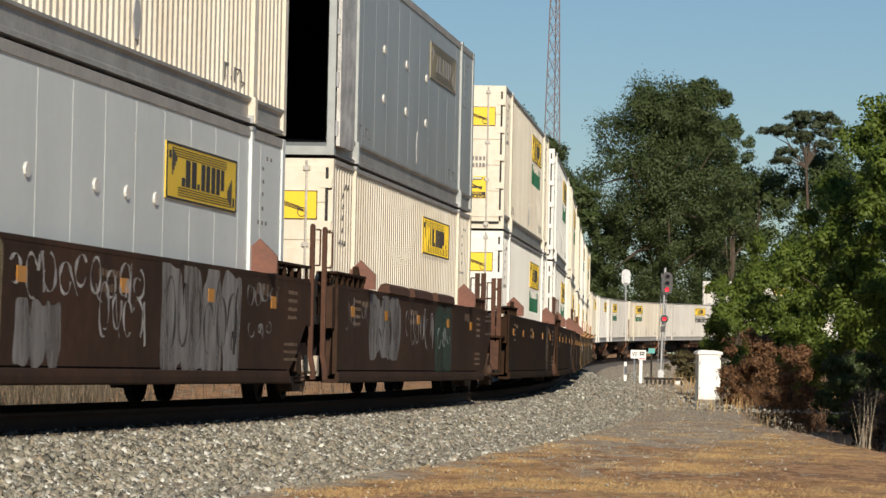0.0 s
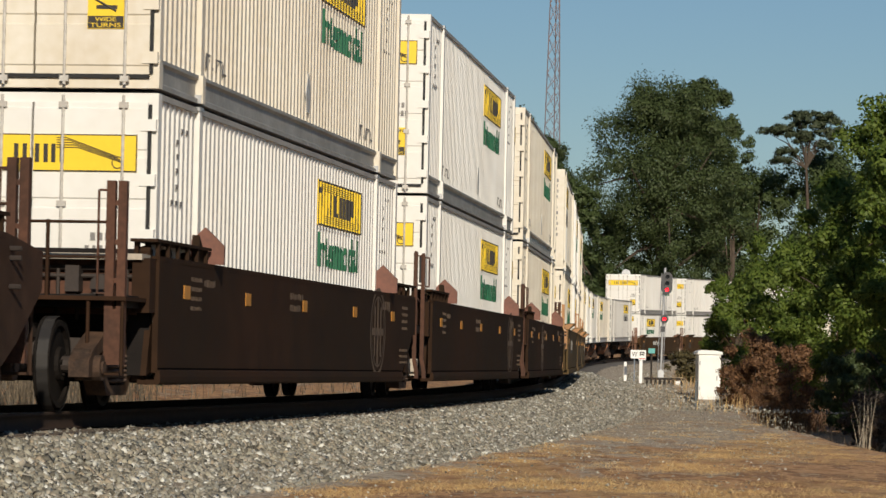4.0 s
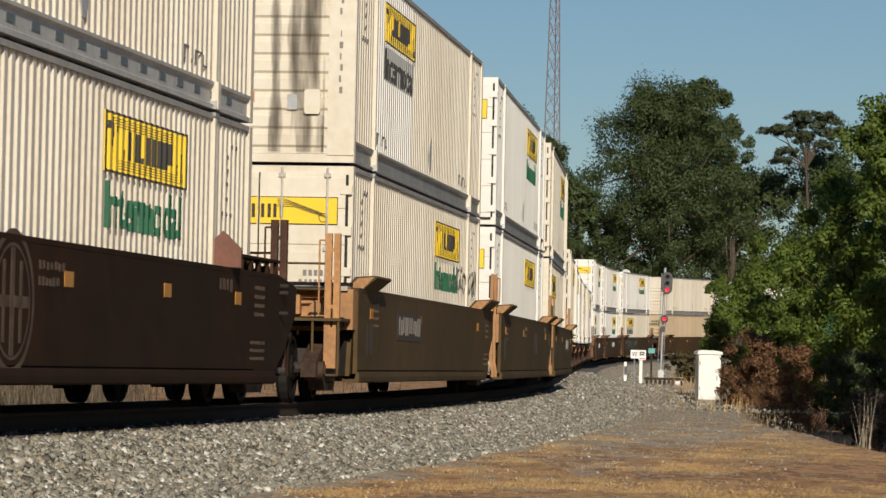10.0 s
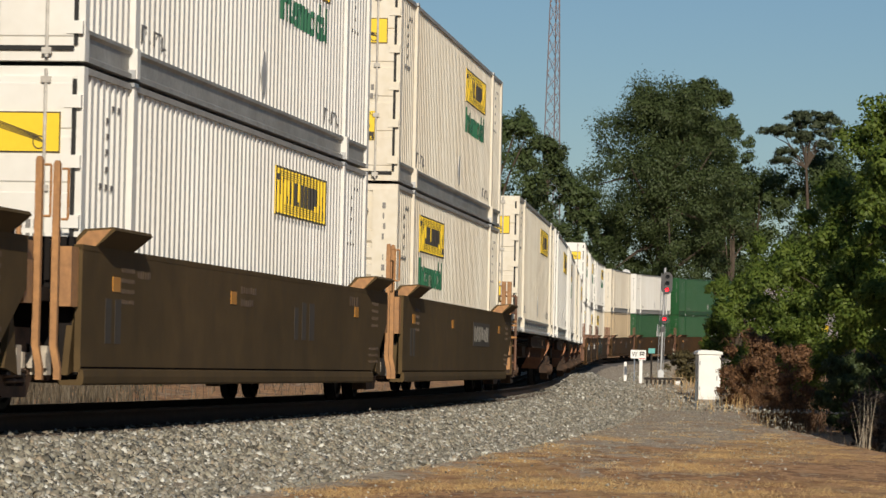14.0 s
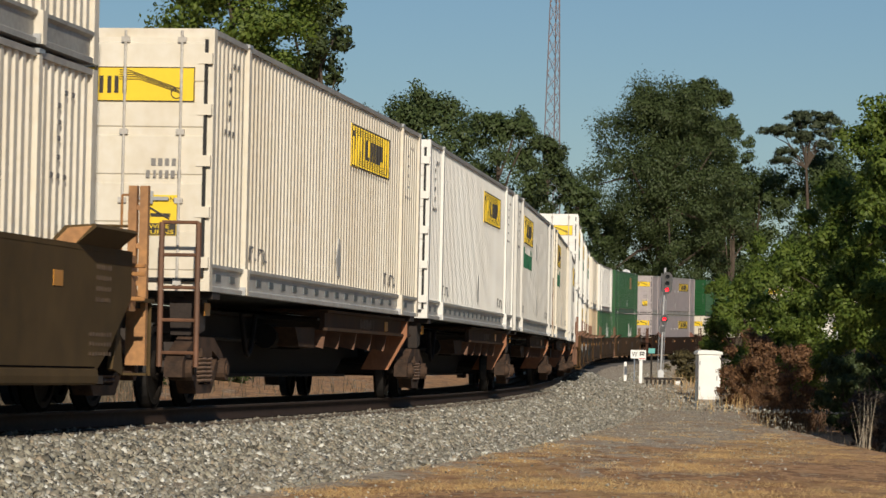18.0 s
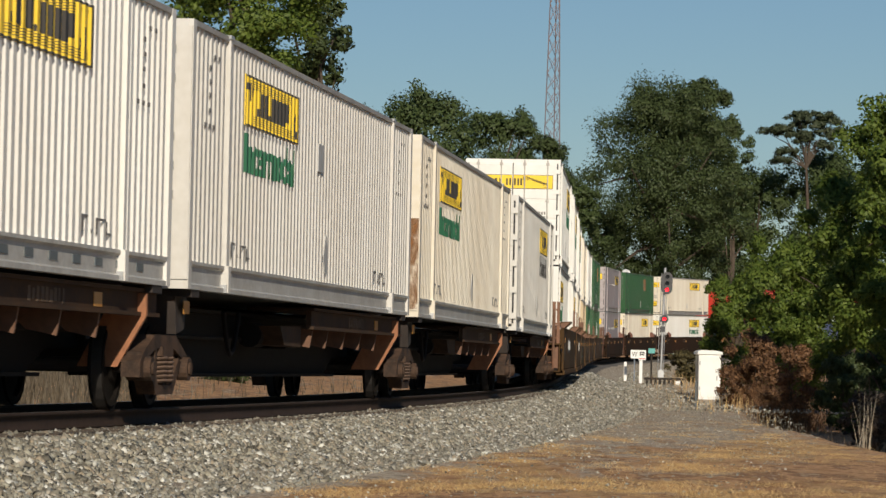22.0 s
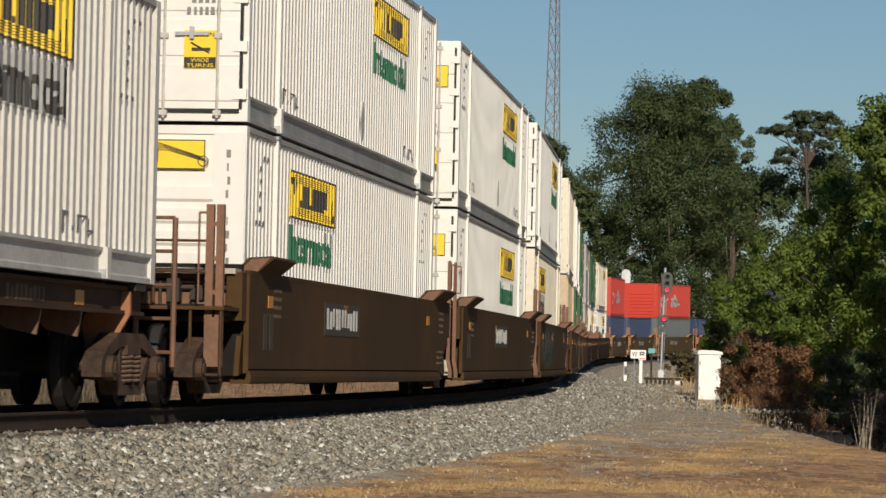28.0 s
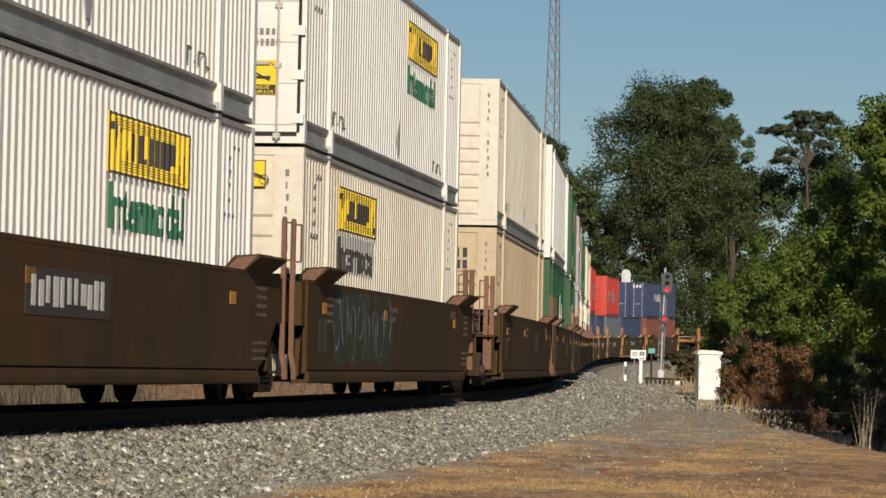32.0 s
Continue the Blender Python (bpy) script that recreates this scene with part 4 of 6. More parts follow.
    box(bm, 0.12, 0.22, -0.017, -0.012, h - 0.17, h - 0.09)


def plate_bars(bm):
    """Heavy uprights that fill the name's place and spell nothing."""
    lo, hi = 0.155, 0.44
    for a, w, z0, z1 in ((0.72, 0.14, lo, lo + 0.09), (0.90, 0.20, lo, hi), (1.18, 0.22, lo, hi), (1.46, 0.10, lo, lo + 0.06), (1.64, 0.18, lo, hi), (1.88, 0.18, lo, hi), (2.14, 0.18, lo, hi), (2.38, 0.18, lo, hi), (2.62, 0.16, lo + 0.06, hi)):
        box(bm, a, a + w, -0.018, -0.012, z0, z1)


def side_plate(parent, x, y, z, words=None, ribbed=True, face=None):
    def on_side(name, fill, material):
        return mesh_of(f"{name}_{x}" if ribbed else name, painted_on_ribs(fill, x) if ribbed else fill, material)
    if face:
        p = part("company_plate", mesh_of("faded_company_plate", plate_face, face), parent, "faded dull gold company plate", pose(x, y, z))
    else:
        p = part("company_plate", on_side("company_plate", plate_face, M_YELLOW), parent, "yellow company plate with black bars", pose(x, y, z))
    part("border", on_side("faded_plate_border" if face else "plate_border", plate_frame, M_GREYINK if face else M_INK), p)
    part("lettering", on_side("faded_plate_lettering" if face else "plate_lettering", plate_bars, M_GREYINK if face else M_INK), p)
    if words:
        if words is M_INK:
            part("backing", on_side("word_backing", lambda bm: box(bm, 0.04, 3.3, -0.010, -0.002, -0.56, -0.06), M_WORDGREY), p, "grey rectangle behind the word")
        me = draped_text("Intermodal", 0.44, 0.004, words, 3.15, x + 0.12) if ribbed else text_mesh("Intermodal", 0.44, 0.004, words, 3.15)
        part("lettering", me, parent, "green word painted on the side" if words is M_GREENINK else "dark word painted on the side", pose(x + 0.12, y - 0.008, z - 0.52))


# ---- containers ----
W2 = 1.295


def stencil(bm, x, z):
    """Thin open strokes of a stencilled mark."""
    y = -W2 + 0.018
    for a, b, c, d in ((0, 0.10, 0, 0.22), (0.1, 0.28, 0.18, 0.22), (0.42, 0.48, 0, 0.05), (0.62, 0.70, 0.0, 0.2), (0.70, 1.05, 0.17, 0.2), (1.05, 1.12, 0.0, 0.17), (1.12, 1.3, 0.0, 0.03)):
        box(bm, x + a * 0.85, x + b * 0.85, y - 0.005, y, z + c * 0.75, z + d * 0.75)


RIB = ((0.0, 0.0), (0.45, 0.0), (0.58, 1.0), (0.87, 1.0))
RIB_N, RIB_DEPTH, RIB_START = 70, 0.058, -7.925
RIB_P = 15.85 / RIB_N


def painted_on_ribs(fill, x0):
    """Cuts a flat mark along the ribs of a side and lays it into them; x0 is where it starts on the side."""
    def draped(bm):
        fill(bm)
        lo, hi = min(v.co.x for v in bm.verts) + x0, max(v.co.x for v in bm.verts) + x0
        for i in range(int((lo - RIB_START) / RIB_P) - 1, int((hi - RIB_START) / RIB_P) + 2):
            for f, _ in RIB:
                x = RIB_START + (i + f) * RIB_P
                if lo < x < hi:
                    bmesh.ops.bisect_plane(bm, geom=bm.verts[:] + bm.edges[:] + bm.faces[:], plane_co=(x - x0, 0, 0), plane_no=(1, 0, 0))
        for v in bm.verts:
            f = ((v.co.x + x0 - RIB_START) / RIB_P) % 1.0
            v.co.y += RIB_DEPTH * float(np.interp(f, (0, 0.45, 0.58, 0.87, 1.0), (0, 0, 1, 1, 0))) + 0.006
    return draped


def draped_text(words, size, depth, material, width, x0):
    flat = text_mesh(words, size, depth, material, width)
    return mesh_of(f"draped_{words}_{material.name}_{x0}", painted_on_ribs(lambda bm: bm.from_mesh(flat), x0), material)


def ribs(L, pitch, depth, z0, z1):
    def fill(bm):
        n = int(round(L / pitch))
        p = L / n
        prof = []
        for i in range(n):
            x = -L / 2 + i * p
            prof += [(x + p * f, d * depth) for f, d in RIB]
        prof.append((L / 2, 0.0))
        lo = [bm.verts.new((x, -W2 + 0.02 + d, z0)) for x, d in prof]
        hi = [bm.verts.new((x, -W2 + 0.02 + d, z1)) for x, d in prof]
        for i in range(len(prof) - 1):
            bm.faces.new((lo[i], lo[i + 1], hi[i + 1], hi[i]))
        box(bm, -L / 2, L / 2, -W2 + 0.09, -W2 + 0.10, z0, z1)
    return fill


def smooth_side(L, z0, z1, seam):
    def fill(bm):
        n = int(round(L / seam))
        for i in range(n):
            a, b = -L / 2 + i * L / n, -L / 2 + (i + 1) * L / n
            box(bm, a + 0.006, b - 0.006, -W2 + 0.016, -W2 + 0.05, z0, z1)
            for k in range(24):
                z = z0 + (z1 - z0) * (k + 0.5) / 24
                box(bm, b - 0.045, b - 0.015, -W2 + 0.0135, -W2 + 0.02, z - 0.005, z + 0.005)
        box(bm, -L / 2, L / 2, -W2 + 0.05, -W2 + 0.07, z0, z1)
    return fill


def rail_bottom(L, tall):
    def fill(bm):
        h = tall
        prism(bm, [(-W2, 0.0), (-W2 + 0.12, 0.0), (-W2 + 0.12, h), (-W2 - 0.004, h), (-W2 - 0.004, h - 0.035), (-W2 + 0.035, h - 0.06), (-W2 + 0.035, 0.07), (-W2, 0.05)], "x", -L / 2 + 0.1, L / 2 - 0.1)
    return fill


def rail_slots(L):
    def fill(bm):
        n = int(L / 0.82)
        for i in range(n):
            x = -L / 2 + 0.5 + i * (L - 1.0) / n
            box(bm, x, x + 0.28, -W2 + 0.026, -W2 + 0.04, 0.12, 0.20)
    return fill


def add_end_doors(c, key, paint, L, H, sign, plated=True, open_=False, sticker=True):
    """Two doors with hinges and locking bars on one end of a container."""
    e = -L / 2 if sign < 0 else L / 2
    turn = pose(e, 0, 0, 0, 0, 0 if sign < 0 else 180)
    if open_:
        for s in (-1, 1):
            d = part("door", mesh_of(f"open_door_{key}", lambda bm: (prism(bm, [(0.0, 0.12), (1.22, 0.12), (1.30, 0.2), (1.30, 2.72), (1.22, 2.8), (0.0, 2.8)], "y", -0.05, 0.0)), paint), c, "door swung open flat against the side", turn @ pose(0.02, s * (W2 + 0.075), 0) @ (pose(0, -0.05, 0, 0, 0, 0) if s > 0 else pose(0, 0.05, 0)))
            part("hinge", mesh_of("open_hinges", lambda bm: [rod(bm, (0, 0, z), (0, 0, z + 0.2), 0.03) for z in (0.25, 0.9, 1.6, 2.4)], M_GALV), d)
        return
    steps = [(0.03, 0.12), (-0.03, 0.12)]
    for z in (0.22, 0.74, 1.26, 1.78, 2.28):
        if z + 0.45 < H - 0.1:
            steps += [(-0.03, z), (-0.045, z + 0.015), (-0.045, z + 0.42), (-0.03, z + 0.435)]
    steps += [(-0.03, H - 0.10), (0.03, H - 0.10)]
    for s in (-1, 1):
        d = part("door", mesh_of(f"door_{key}_{s}", lambda bm: prism(bm, steps, "y", min(s * 0.012, s * 1.2), max(s * 0.012, s * 1.2)), paint), c, "", turn)
        if sign > 0:
            continue
        for y in (0.32, 0.95):
            part("locking_bar", mesh_of(f"locking_bar_{H}", lambda bm: (rod(bm, (-0.06, 0, 0.03), (-0.06, 0, H - 0.03), 0.017), [box(bm, -0.078, -0.03, -0.045, 0.045, z, z + 0.06) for z in (0.06, 0.95, 1.7, H - 0.16)]), M_BAR), d, "pale steel locking bar", pose(0, s * y, 0))
        part("door_handle", mesh_of("door_handle", lambda bm: (box(bm, -0.09, -0.065, -0.05, 0.34, 0.98, 1.02), box(bm, -0.10, -0.06, 0.12, 0.17, 0.94, 1.08)), M_GALV), d, "", pose(0, s * 0.64 - 0.15, 0))
        part("gasket", mesh_of(f"gasket_{s}_{H}", lambda bm: box(bm, -0.034, 0.0, min(s * 1.2, s * 1.235), max(s * 1.2, s * 1.235), 0.15, H - 0.12), M_BLACK), d, "black rubber door seal")
        for z in (0.25, 0.80, 1.36, 1.92, 2.48):
            if z < H - 0.2:
                part("hinge", mesh_of(f"hinge_{paint.name}_{s}", lambda bm: box(bm, -0.06, 0.02, min(s * 1.13, s * 1.29), max(s * 1.13, s * 1.29), 0, 0.12), paint), d, "", pose(0, 0, z))
    part("door_sill_seal", mesh_of("door_sill_seal", lambda bm: box(bm, -0.036, 0.0, -1.2, 1.2, 0.10, 0.14), M_BLACK), c, "", turn)
    if plated:
        p = part("end_plate", mesh_of("end_plate", lambda bm: [box(bm, -0.058, -0.046, a, b, 2.06, 2.44) for a, b in ((-1.1, -0.02), (0.02, 1.1))], M_YELLOW), c, "yellow company plate across the doors", turn)
        part("lettering", mesh_of("end_plate_bars", lambda bm: end_bars(bm, -0.058, 2.15, 0.19), M_INK), p)
        part("border", mesh_of("end_plate_rim", lambda bm: [box(bm, -0.061, -0.058, a, b, z, z + 0.012) for a, b in ((-1.1, -0.02), (0.02, 1.1)) for z in (2.06, 2.428)] + [box(bm, -0.061, -0.058, a, a + 0.012, 2.072, 2.428) for a in (-1.1, 1.088)], M_INK), p)
        part("emblem", mesh_of("end_plate_emblem", lambda bm: end_scroll(bm, -0.060, -0.36, 2.07, 0.36), M_INK), p)
        part("code", mesh_of("door_code", lambda bm: (bars_yz(bm, -0.92, 1.36, 0.30, 0.08, 4, 5), bars_yz(bm, -0.98, 1.23, 0.42, 0.08, 6, 6)), M_GREYINK), c, "", turn)
        if not sticker:
            return
        w = part("warning_sticker", mesh_of("warning_sticker", lambda bm: box(bm, -0.058, -0.046, -0.93, -0.55, 0.60, 1.04), M_YELLOW), c, "yellow warning sticker reading caution wide turns", turn)
        part("band", mesh_of("sticker_bands", lambda bm: (box(bm, -0.061, -0.058, -0.925, -0.555, 0.605, 0.73),), M_INK), w)
        rot = Matrix(((0, 1, 0, 0), (-1, 0, 0, 0), (0, 0, 1, 0), (0, 0, 0, 1)))
        for words, z, h, m_, dx in (("CAUTION", 0.965, 0.06, M_INK, -0.060), ("WIDE", 0.675, 0.045, M_YELLOW, -0.064), ("TURNS", 0.615, 0.045, M_YELLOW, -0.064)):
            part("lettering", text_mesh(words, h, 0.002, m_, 0.32 if words != "WIDE" else 0.22), w, "", pose(dx, -0.58 - (0.05 if words == "WIDE" else 0), z) @ rot)
        part("picture", mesh_of("sticker_picture", lambda bm: (box(bm, -0.061, -0.058, -0.86, -0.64, 0.80, 0.84), rod(bm, (-0.06, -0.85, 0.78), (-0.06, -0.63, 0.90), 0.012, 5)), M_INK), w)


def end_bars(bm, x, z, h, k=1.0):
    """Heavy uprights in the place of a name on an end plate."""
    for y, w in ((0.60, 0.05), (0.43, 0.07), (0.34, 0.03), (0.14, 0.045), (0.05, 0.045), (-0.08, 0.045), (-0.17, 0.045), (-0.25, 0.045), (-0.34, 0.045)):
        box(bm, x - 0.004, x, y * k, (y + w) * k, z, z + h)


def end_scroll(bm, x, y, z, h):
    """Close slanting lines that run down into a ring."""
    for i in range(5):
        a, top = y - 0.03 * i, z + h * (0.93 - 0.07 * i)
        rod(bm, (x, y + 0.10, top), (x, a, top), 0.006, 4)
        rod(bm, (x, a, top), (x, y - 0.52 - 0.02 * i, z + h * (0.42 - 0.05 * i)), 0.005, 4)
    for i in range(12):
        q, r = 0.5236 * i, 0.5236 * (i + 1)
        rod(bm, (x, y - 0.54 + 0.06 * math.cos(q), z + 0.085 + 0.06 * math.sin(q)), (x, y - 0.54 + 0.06 * math.cos(r), z + 0.085 + 0.06 * math.sin(r)), 0.007, 4)


def bars_yz(bm, y, z, w, h, n, seed, x=-0.05):
    r = random.Random(seed)
    step = w / n
    for i in range(n):
        a = y + i * step + step * 0.15
        box(bm, x - 0.004, x, a, a + step * r.uniform(0.45, 0.7), z, z + h)


def add_end_wall(c, key, paint, L, H, sign, coded=True, logo=True):
    """The blind end of a container: pressed panel between two broad posts."""
    e = -L / 2 if sign < 0 else L / 2
    turn = pose(e, 0, 0, 0, 0, 0 if sign < 0 else 180)

    steps = [(0.06, 0.12), (0.02, 0.12)]
    for i in range(8):
        z = 0.2 + i * 0.255
        if z < H - 0.8:
            steps += [(0.02, z), (-0.012, z + 0.035), (-0.012, z + 0.17), (0.02, z + 0.2)]
    steps += [(0.02, H - 0.1), (0.06, H - 0.1)]

    def fill(bm):
        prism(bm, steps, "y", -0.92, 0.92)
    wl_ = part("end_wall", mesh_of(f"end_wall_{key}_{H}", fill, paint), c, "", turn)
    part("end_post", mesh_of(f"end_post_{key}_{H}", lambda bm: box(bm, -0.02, 0.08, -W2 + 0.005, -0.92, 0.1, H - 0.08), paint), c, "", turn)
    part("end_post", mesh_of(f"end_post_far_{key}_{H}", lambda bm: box(bm, -0.02, 0.08, 0.92, W2 - 0.005, 0.1, H - 0.08), paint), c, "", turn)
    if coded:
        part("code", mesh_of("post_code", lambda bm: [box(bm, -0.025, -0.02, -1.12 + (i % 2) * 0.02, -1.07 - (i % 3) * 0.008, 2.5 - i * 0.155, 2.59 - i * 0.155) for i in range(11) if i != 4], M_GREYINK), c, "", turn)
    if logo:
        p = part("end_plate", mesh_of("wall_plate", lambda bm: box(bm, -0.03, -0.012, -0.82, 0.82, 2.36, 2.70), M_YELLOW), c, "yellow company plate on the end wall", turn)
        part("lettering", mesh_of("wall_plate_bars", lambda bm: end_bars(bm, -0.03, 2.44, 0.17, 0.8), M_INK), p)
        part("emblem", mesh_of("wall_plate_emblem", lambda bm: end_scroll(bm, -0.032, -0.26, 2.37, 0.32), M_INK), p)
        part("border", mesh_of("wall_plate_rim", lambda bm: [box(bm, -0.033, -0.03, -0.82, 0.82, z, z + 0.012) for z in (2.36, 2.688)] + [box(bm, -0.033, -0.03, a, a + 0.012, 2.372, 2.688) for a in (-0.82, 0.808)], M_INK), p)


def container(label, paint, style="corrugated", front="door", plate=0, L=16.15, H=2.87, slots=False, codes=True, sticker=True, name="shipping_container"):
    """A box with its near side along -y and its leading end at -x; its base is at z = 0."""
    c = new(name, None)
    key = f"{paint.name}_{style}_{L}_{H}"
    rb = 0.30 if L > 14 else 0.16
    rails = M_PALERAIL if slots else M_RAIL_GREY if paint in (M_WHITE, M_DULL, M_CREAM, M_SILVER, M_GREYALU, M_PINKGREY) else paint
    if style == "smooth":
        side = mesh_of(f"side_{key}", smooth_side(L - 0.3, rb, H - 0.11, 1.22), paint)
    else:
        side = mesh_of(f"side_{key}", ribs(L - 0.3, 0.225 if style == "corrugated" else 0.28, RIB_DEPTH, rb, H - 0.055), paint)
    flip = pose(0, 0, 0, 0, 0, 180)
    for m in (None, flip):
        part("side_panel", side, c, "", m)
        part("bottom_rail", mesh_of(f"bottom_rail_{L}_{rails.name}", rail_bottom(L, rb), rails), c, "", m)
        part("top_rail", mesh_of(f"top_rail_{L}_{H}_{rails.name}_{style}", lambda bm: box(bm, -L / 2 + 0.05, L / 2 - 0.05, -W2, -W2 + 0.08, H - (0.06 if style != "smooth" else 0.11), H), M_TOPRAIL if rails is not paint else paint), c, "", m)
        if slots is True:
            part("slotted_strip", mesh_of(f"rail_slots_{L}", rail_slots(L), M_SLATE), c, "", m)
    part("roof", mesh_of(f"roof_{key}", lambda bm: box(bm, -L / 2 + 0.08, L / 2 - 0.08, -W2 + 0.08, W2 - 0.08, H - 0.04, H - 0.01), rails), c)
    part("floor_frame", mesh_of(f"floor_frame_{L}", lambda bm: (box(bm, -L / 2 + 0.1, L / 2 - 0.1, -W2 + 0.12, W2 - 0.12, 0.10, 0.17), [box(bm, x * 0.6 - 0.04, x * 0.6 + 0.04, -W2 + 0.12, W2 - 0.12, 0.02, 0.10) for x in range(-int(L / 1.3), int(L / 1.3) + 1)]), M_SLATE), c)
    for sx in (-1, 1):
        for sy in (-1, 1):
            part("corner_post", mesh_of(f"corner_post_{paint.name}_{H}", lambda bm: box(bm, -0.08, 0.08, -0.05, 0.05, 0.0, H), paint), c, "", pose(sx * (L / 2 - 0.085), sy * (W2 - 0.046), 0))
    if L > 14:
        for sx in (-1, 1):
            for sy in (-1, 1):
                p = part("lifting_post", mesh_of(f"lifting_post_{paint.name}", lambda bm: (box(bm, -0.055, 0.055, -0.02, 0.04, rb - 0.02, H - 0.02), prism(bm, [(-0.06, 0.0), (0.06, 0.0), (0.075, 0.3), (-0.075, 0.3)], "y", -0.05, 0.04)), paint), c, "", pose(sx * 6.09, sy * (W2 + 0.0), 0, 0, 0, 0 if sy < 0 else 180))
                part("casting", mesh_of(f"lift_casting_top_{H}", lambda bm: box(bm, -0.09, 0.09, -0.03, 0.08, H - 0.03, H + 0.012), M_GALV), p)
                part("casting", mesh_of("lift_casting_foot", lambda bm: box(bm, -0.09, 0.09, -0.035, 0.08, 0.0, 0.09), M_GALV), p)
    part("end_sill", mesh_of(f"end_sill_{paint.name}", lambda bm: box(bm, -0.05, 0.05, -W2 + 0.05, W2 - 0.05, 0.0, 0.115), paint), c, "", pose(-L / 2 + 0.05, 0, 0))
    part("end_sill", mesh_of(f"end_sill_{paint.name}", None, paint), c, "", pose(L / 2 - 0.05, 0, 0))
    part("end_header", mesh_of(f"end_header_{paint.name}", lambda bm: box(bm, -0.05, 0.05, -W2 + 0.05, W2 - 0.05, -0.10, 0.0), paint), c, "", pose(-L / 2 + 0.05, 0, H))
    part("end_header", mesh_of(f"end_header_{paint.name}", None, paint), c, "", pose(L / 2 - 0.05, 0, H))
    is_plate = L > 14 and plate > 0
    if front == "open":
        add_end_doors(c, key, M_SCUFFED, L, H, -1, open_=True)
        # black sheets, closed 5 m in, put the interior's shade into colour
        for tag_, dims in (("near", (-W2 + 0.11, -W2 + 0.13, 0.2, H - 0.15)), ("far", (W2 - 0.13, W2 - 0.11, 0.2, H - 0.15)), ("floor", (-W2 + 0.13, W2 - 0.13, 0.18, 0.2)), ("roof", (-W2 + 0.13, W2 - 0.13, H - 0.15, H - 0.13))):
            part("lining_panel", mesh_of(f"dark_lining_{tag_}", lambda bm: box(bm, -L / 2 + 0.1, L / 2 - 0.3, *dims), M_DARK), c, "black sheet for the shade inside the open box")
        part("lining_panel", mesh_of("dark_lining_back", lambda bm: box(bm, -L / 2 + 5.0, -L / 2 + 5.1, -W2 + 0.13, W2 - 0.13, 0.2, H - 0.15), M_DARK), c, "black sheet for the shade inside the open box")
        add_end_wall(c, key, paint, L, H, 1, False, False)
    elif front == "door":
        add_end_doors(c, key, paint, L, H, -1, is_plate, sticker=sticker)
        add_end_wall(c, key, paint, L, H, 1, codes, is_plate)
    else:
        add_end_wall(c, key, paint, L, H, -1, codes, is_plate)
        add_end_doors(c, key, paint, L, H, 1, False)
    if plate and L > 14:
        words = {2: M_GREENINK, 3: M_INK}.get(plate)
        x = -5.12 if front == "wall" else 1.38 if style == "corrugated" else 1.86
        side_plate(c, x, -W2 + 0.012, 1.96 if style == "corrugated" else 1.84, words, style == "corrugated")
    if style == "smooth" and L > 14:
        spots_ = ((-3.35, 1.80), (-0.95, 1.80), (0.27, 1.80), (1.48, 1.80)) if front != "open" else ((-3.4, 1.84), (-0.95, 1.84), (1.45, 1.84), (-3.4, 1.12), (-0.95, 1.12), (1.45, 1.12))
        if front == "open":
            side_plate(c, 1.86, -W2 + 0.012, 1.90, None, False, M_OLDPLATE)
        for x, z in spots_:
            part("marker_lamp", mesh_of("marker_dot", lambda bm: disc(bm, 0, 0, 0.10, 0.07, -W2 - 0.006, -W2 + 0.016, 10), M_WHITEINK), c, "small pale marker lamp", pose(x, 0, z))
    if L > 14 and codes:
        part("code", mesh_of("side_codes", lambda bm: (stencil(bm, -5.75, 0.42), stencil(bm, 4.6, 0.42), [box(bm, x + dx, x + dx + 0.10, -W2 + 0.013, -W2 + 0.02, z, z + 0.045) for x in (-7.1, 6.8) for z, dx in ((1.78, 0), (1.78, 0.22), (1.78, -0.22), (1.95, 0), (2.12, 0), (2.27, 0.02), (2.42, 0), (2.55, 0.22), (2.55, 0.45))]), M_GREYINK), c, "small grey stencilled markings")
        part("patch", mesh_of("side_patch", lambda bm: prism(bm, [(0.44, 0.42), (0.60, 0.42), (0.66, 0.66), (0.56, 0.92), (0.48, 0.92), (0.36, 0.66)], "y", -W2 + 0.008, -W2 + 0.02), M_PATCH), c, "grey repair patch")
    return tagged(c, label, "container")


# ---- trucks ----
def wheel_fill(bm):
    prof = [(0.0, 0.09), (0.16, 0.09), (0.17, 0.05), (0.36, 0.03), (0.37, 0.065), (0.425, 0.065), (0.43, -0.055), (0.46, -0.06), (0.46, -0.085), (0.37, -0.085), (0.36, -0.03), (0.17, -0.05), (0.0, -0.06)]
    n = 20
    rings = [[bm.verts.new((r * math.cos(2 * math.pi * i / n), -w, r * math.sin(2 * math.pi * i / n))) for i in range(n)] for r, w in prof[1:-1]]
    for a, b in zip(rings, rings[1:]):
        for i in range(n):
            j = (i + 1) % n
            bm.faces.new((a[i], a[j], b[j], b[i]))
    bm.faces.new(rings[0]), bm.faces.new(rings[-1][::-1])
    for i in range(3):
        a = 2.1 * i
        rod(bm, (0.1 * math.cos(a), -0.11, 0.1 * math.sin(a)), (0.1 * math.cos(a), -0.085, 0.1 * math.sin(a)), 0.022, 6)


def tread_fill(bm):
    n = 20
    for i in range(n):
        a, b = 2 * math.pi * i / n, 2 * math.pi * (i + 1) / n
        q = [(0.462 * math.cos(a), 0.462 * math.sin(a)), (0.462 * math.cos(b), 0.462 * math.sin(b))]
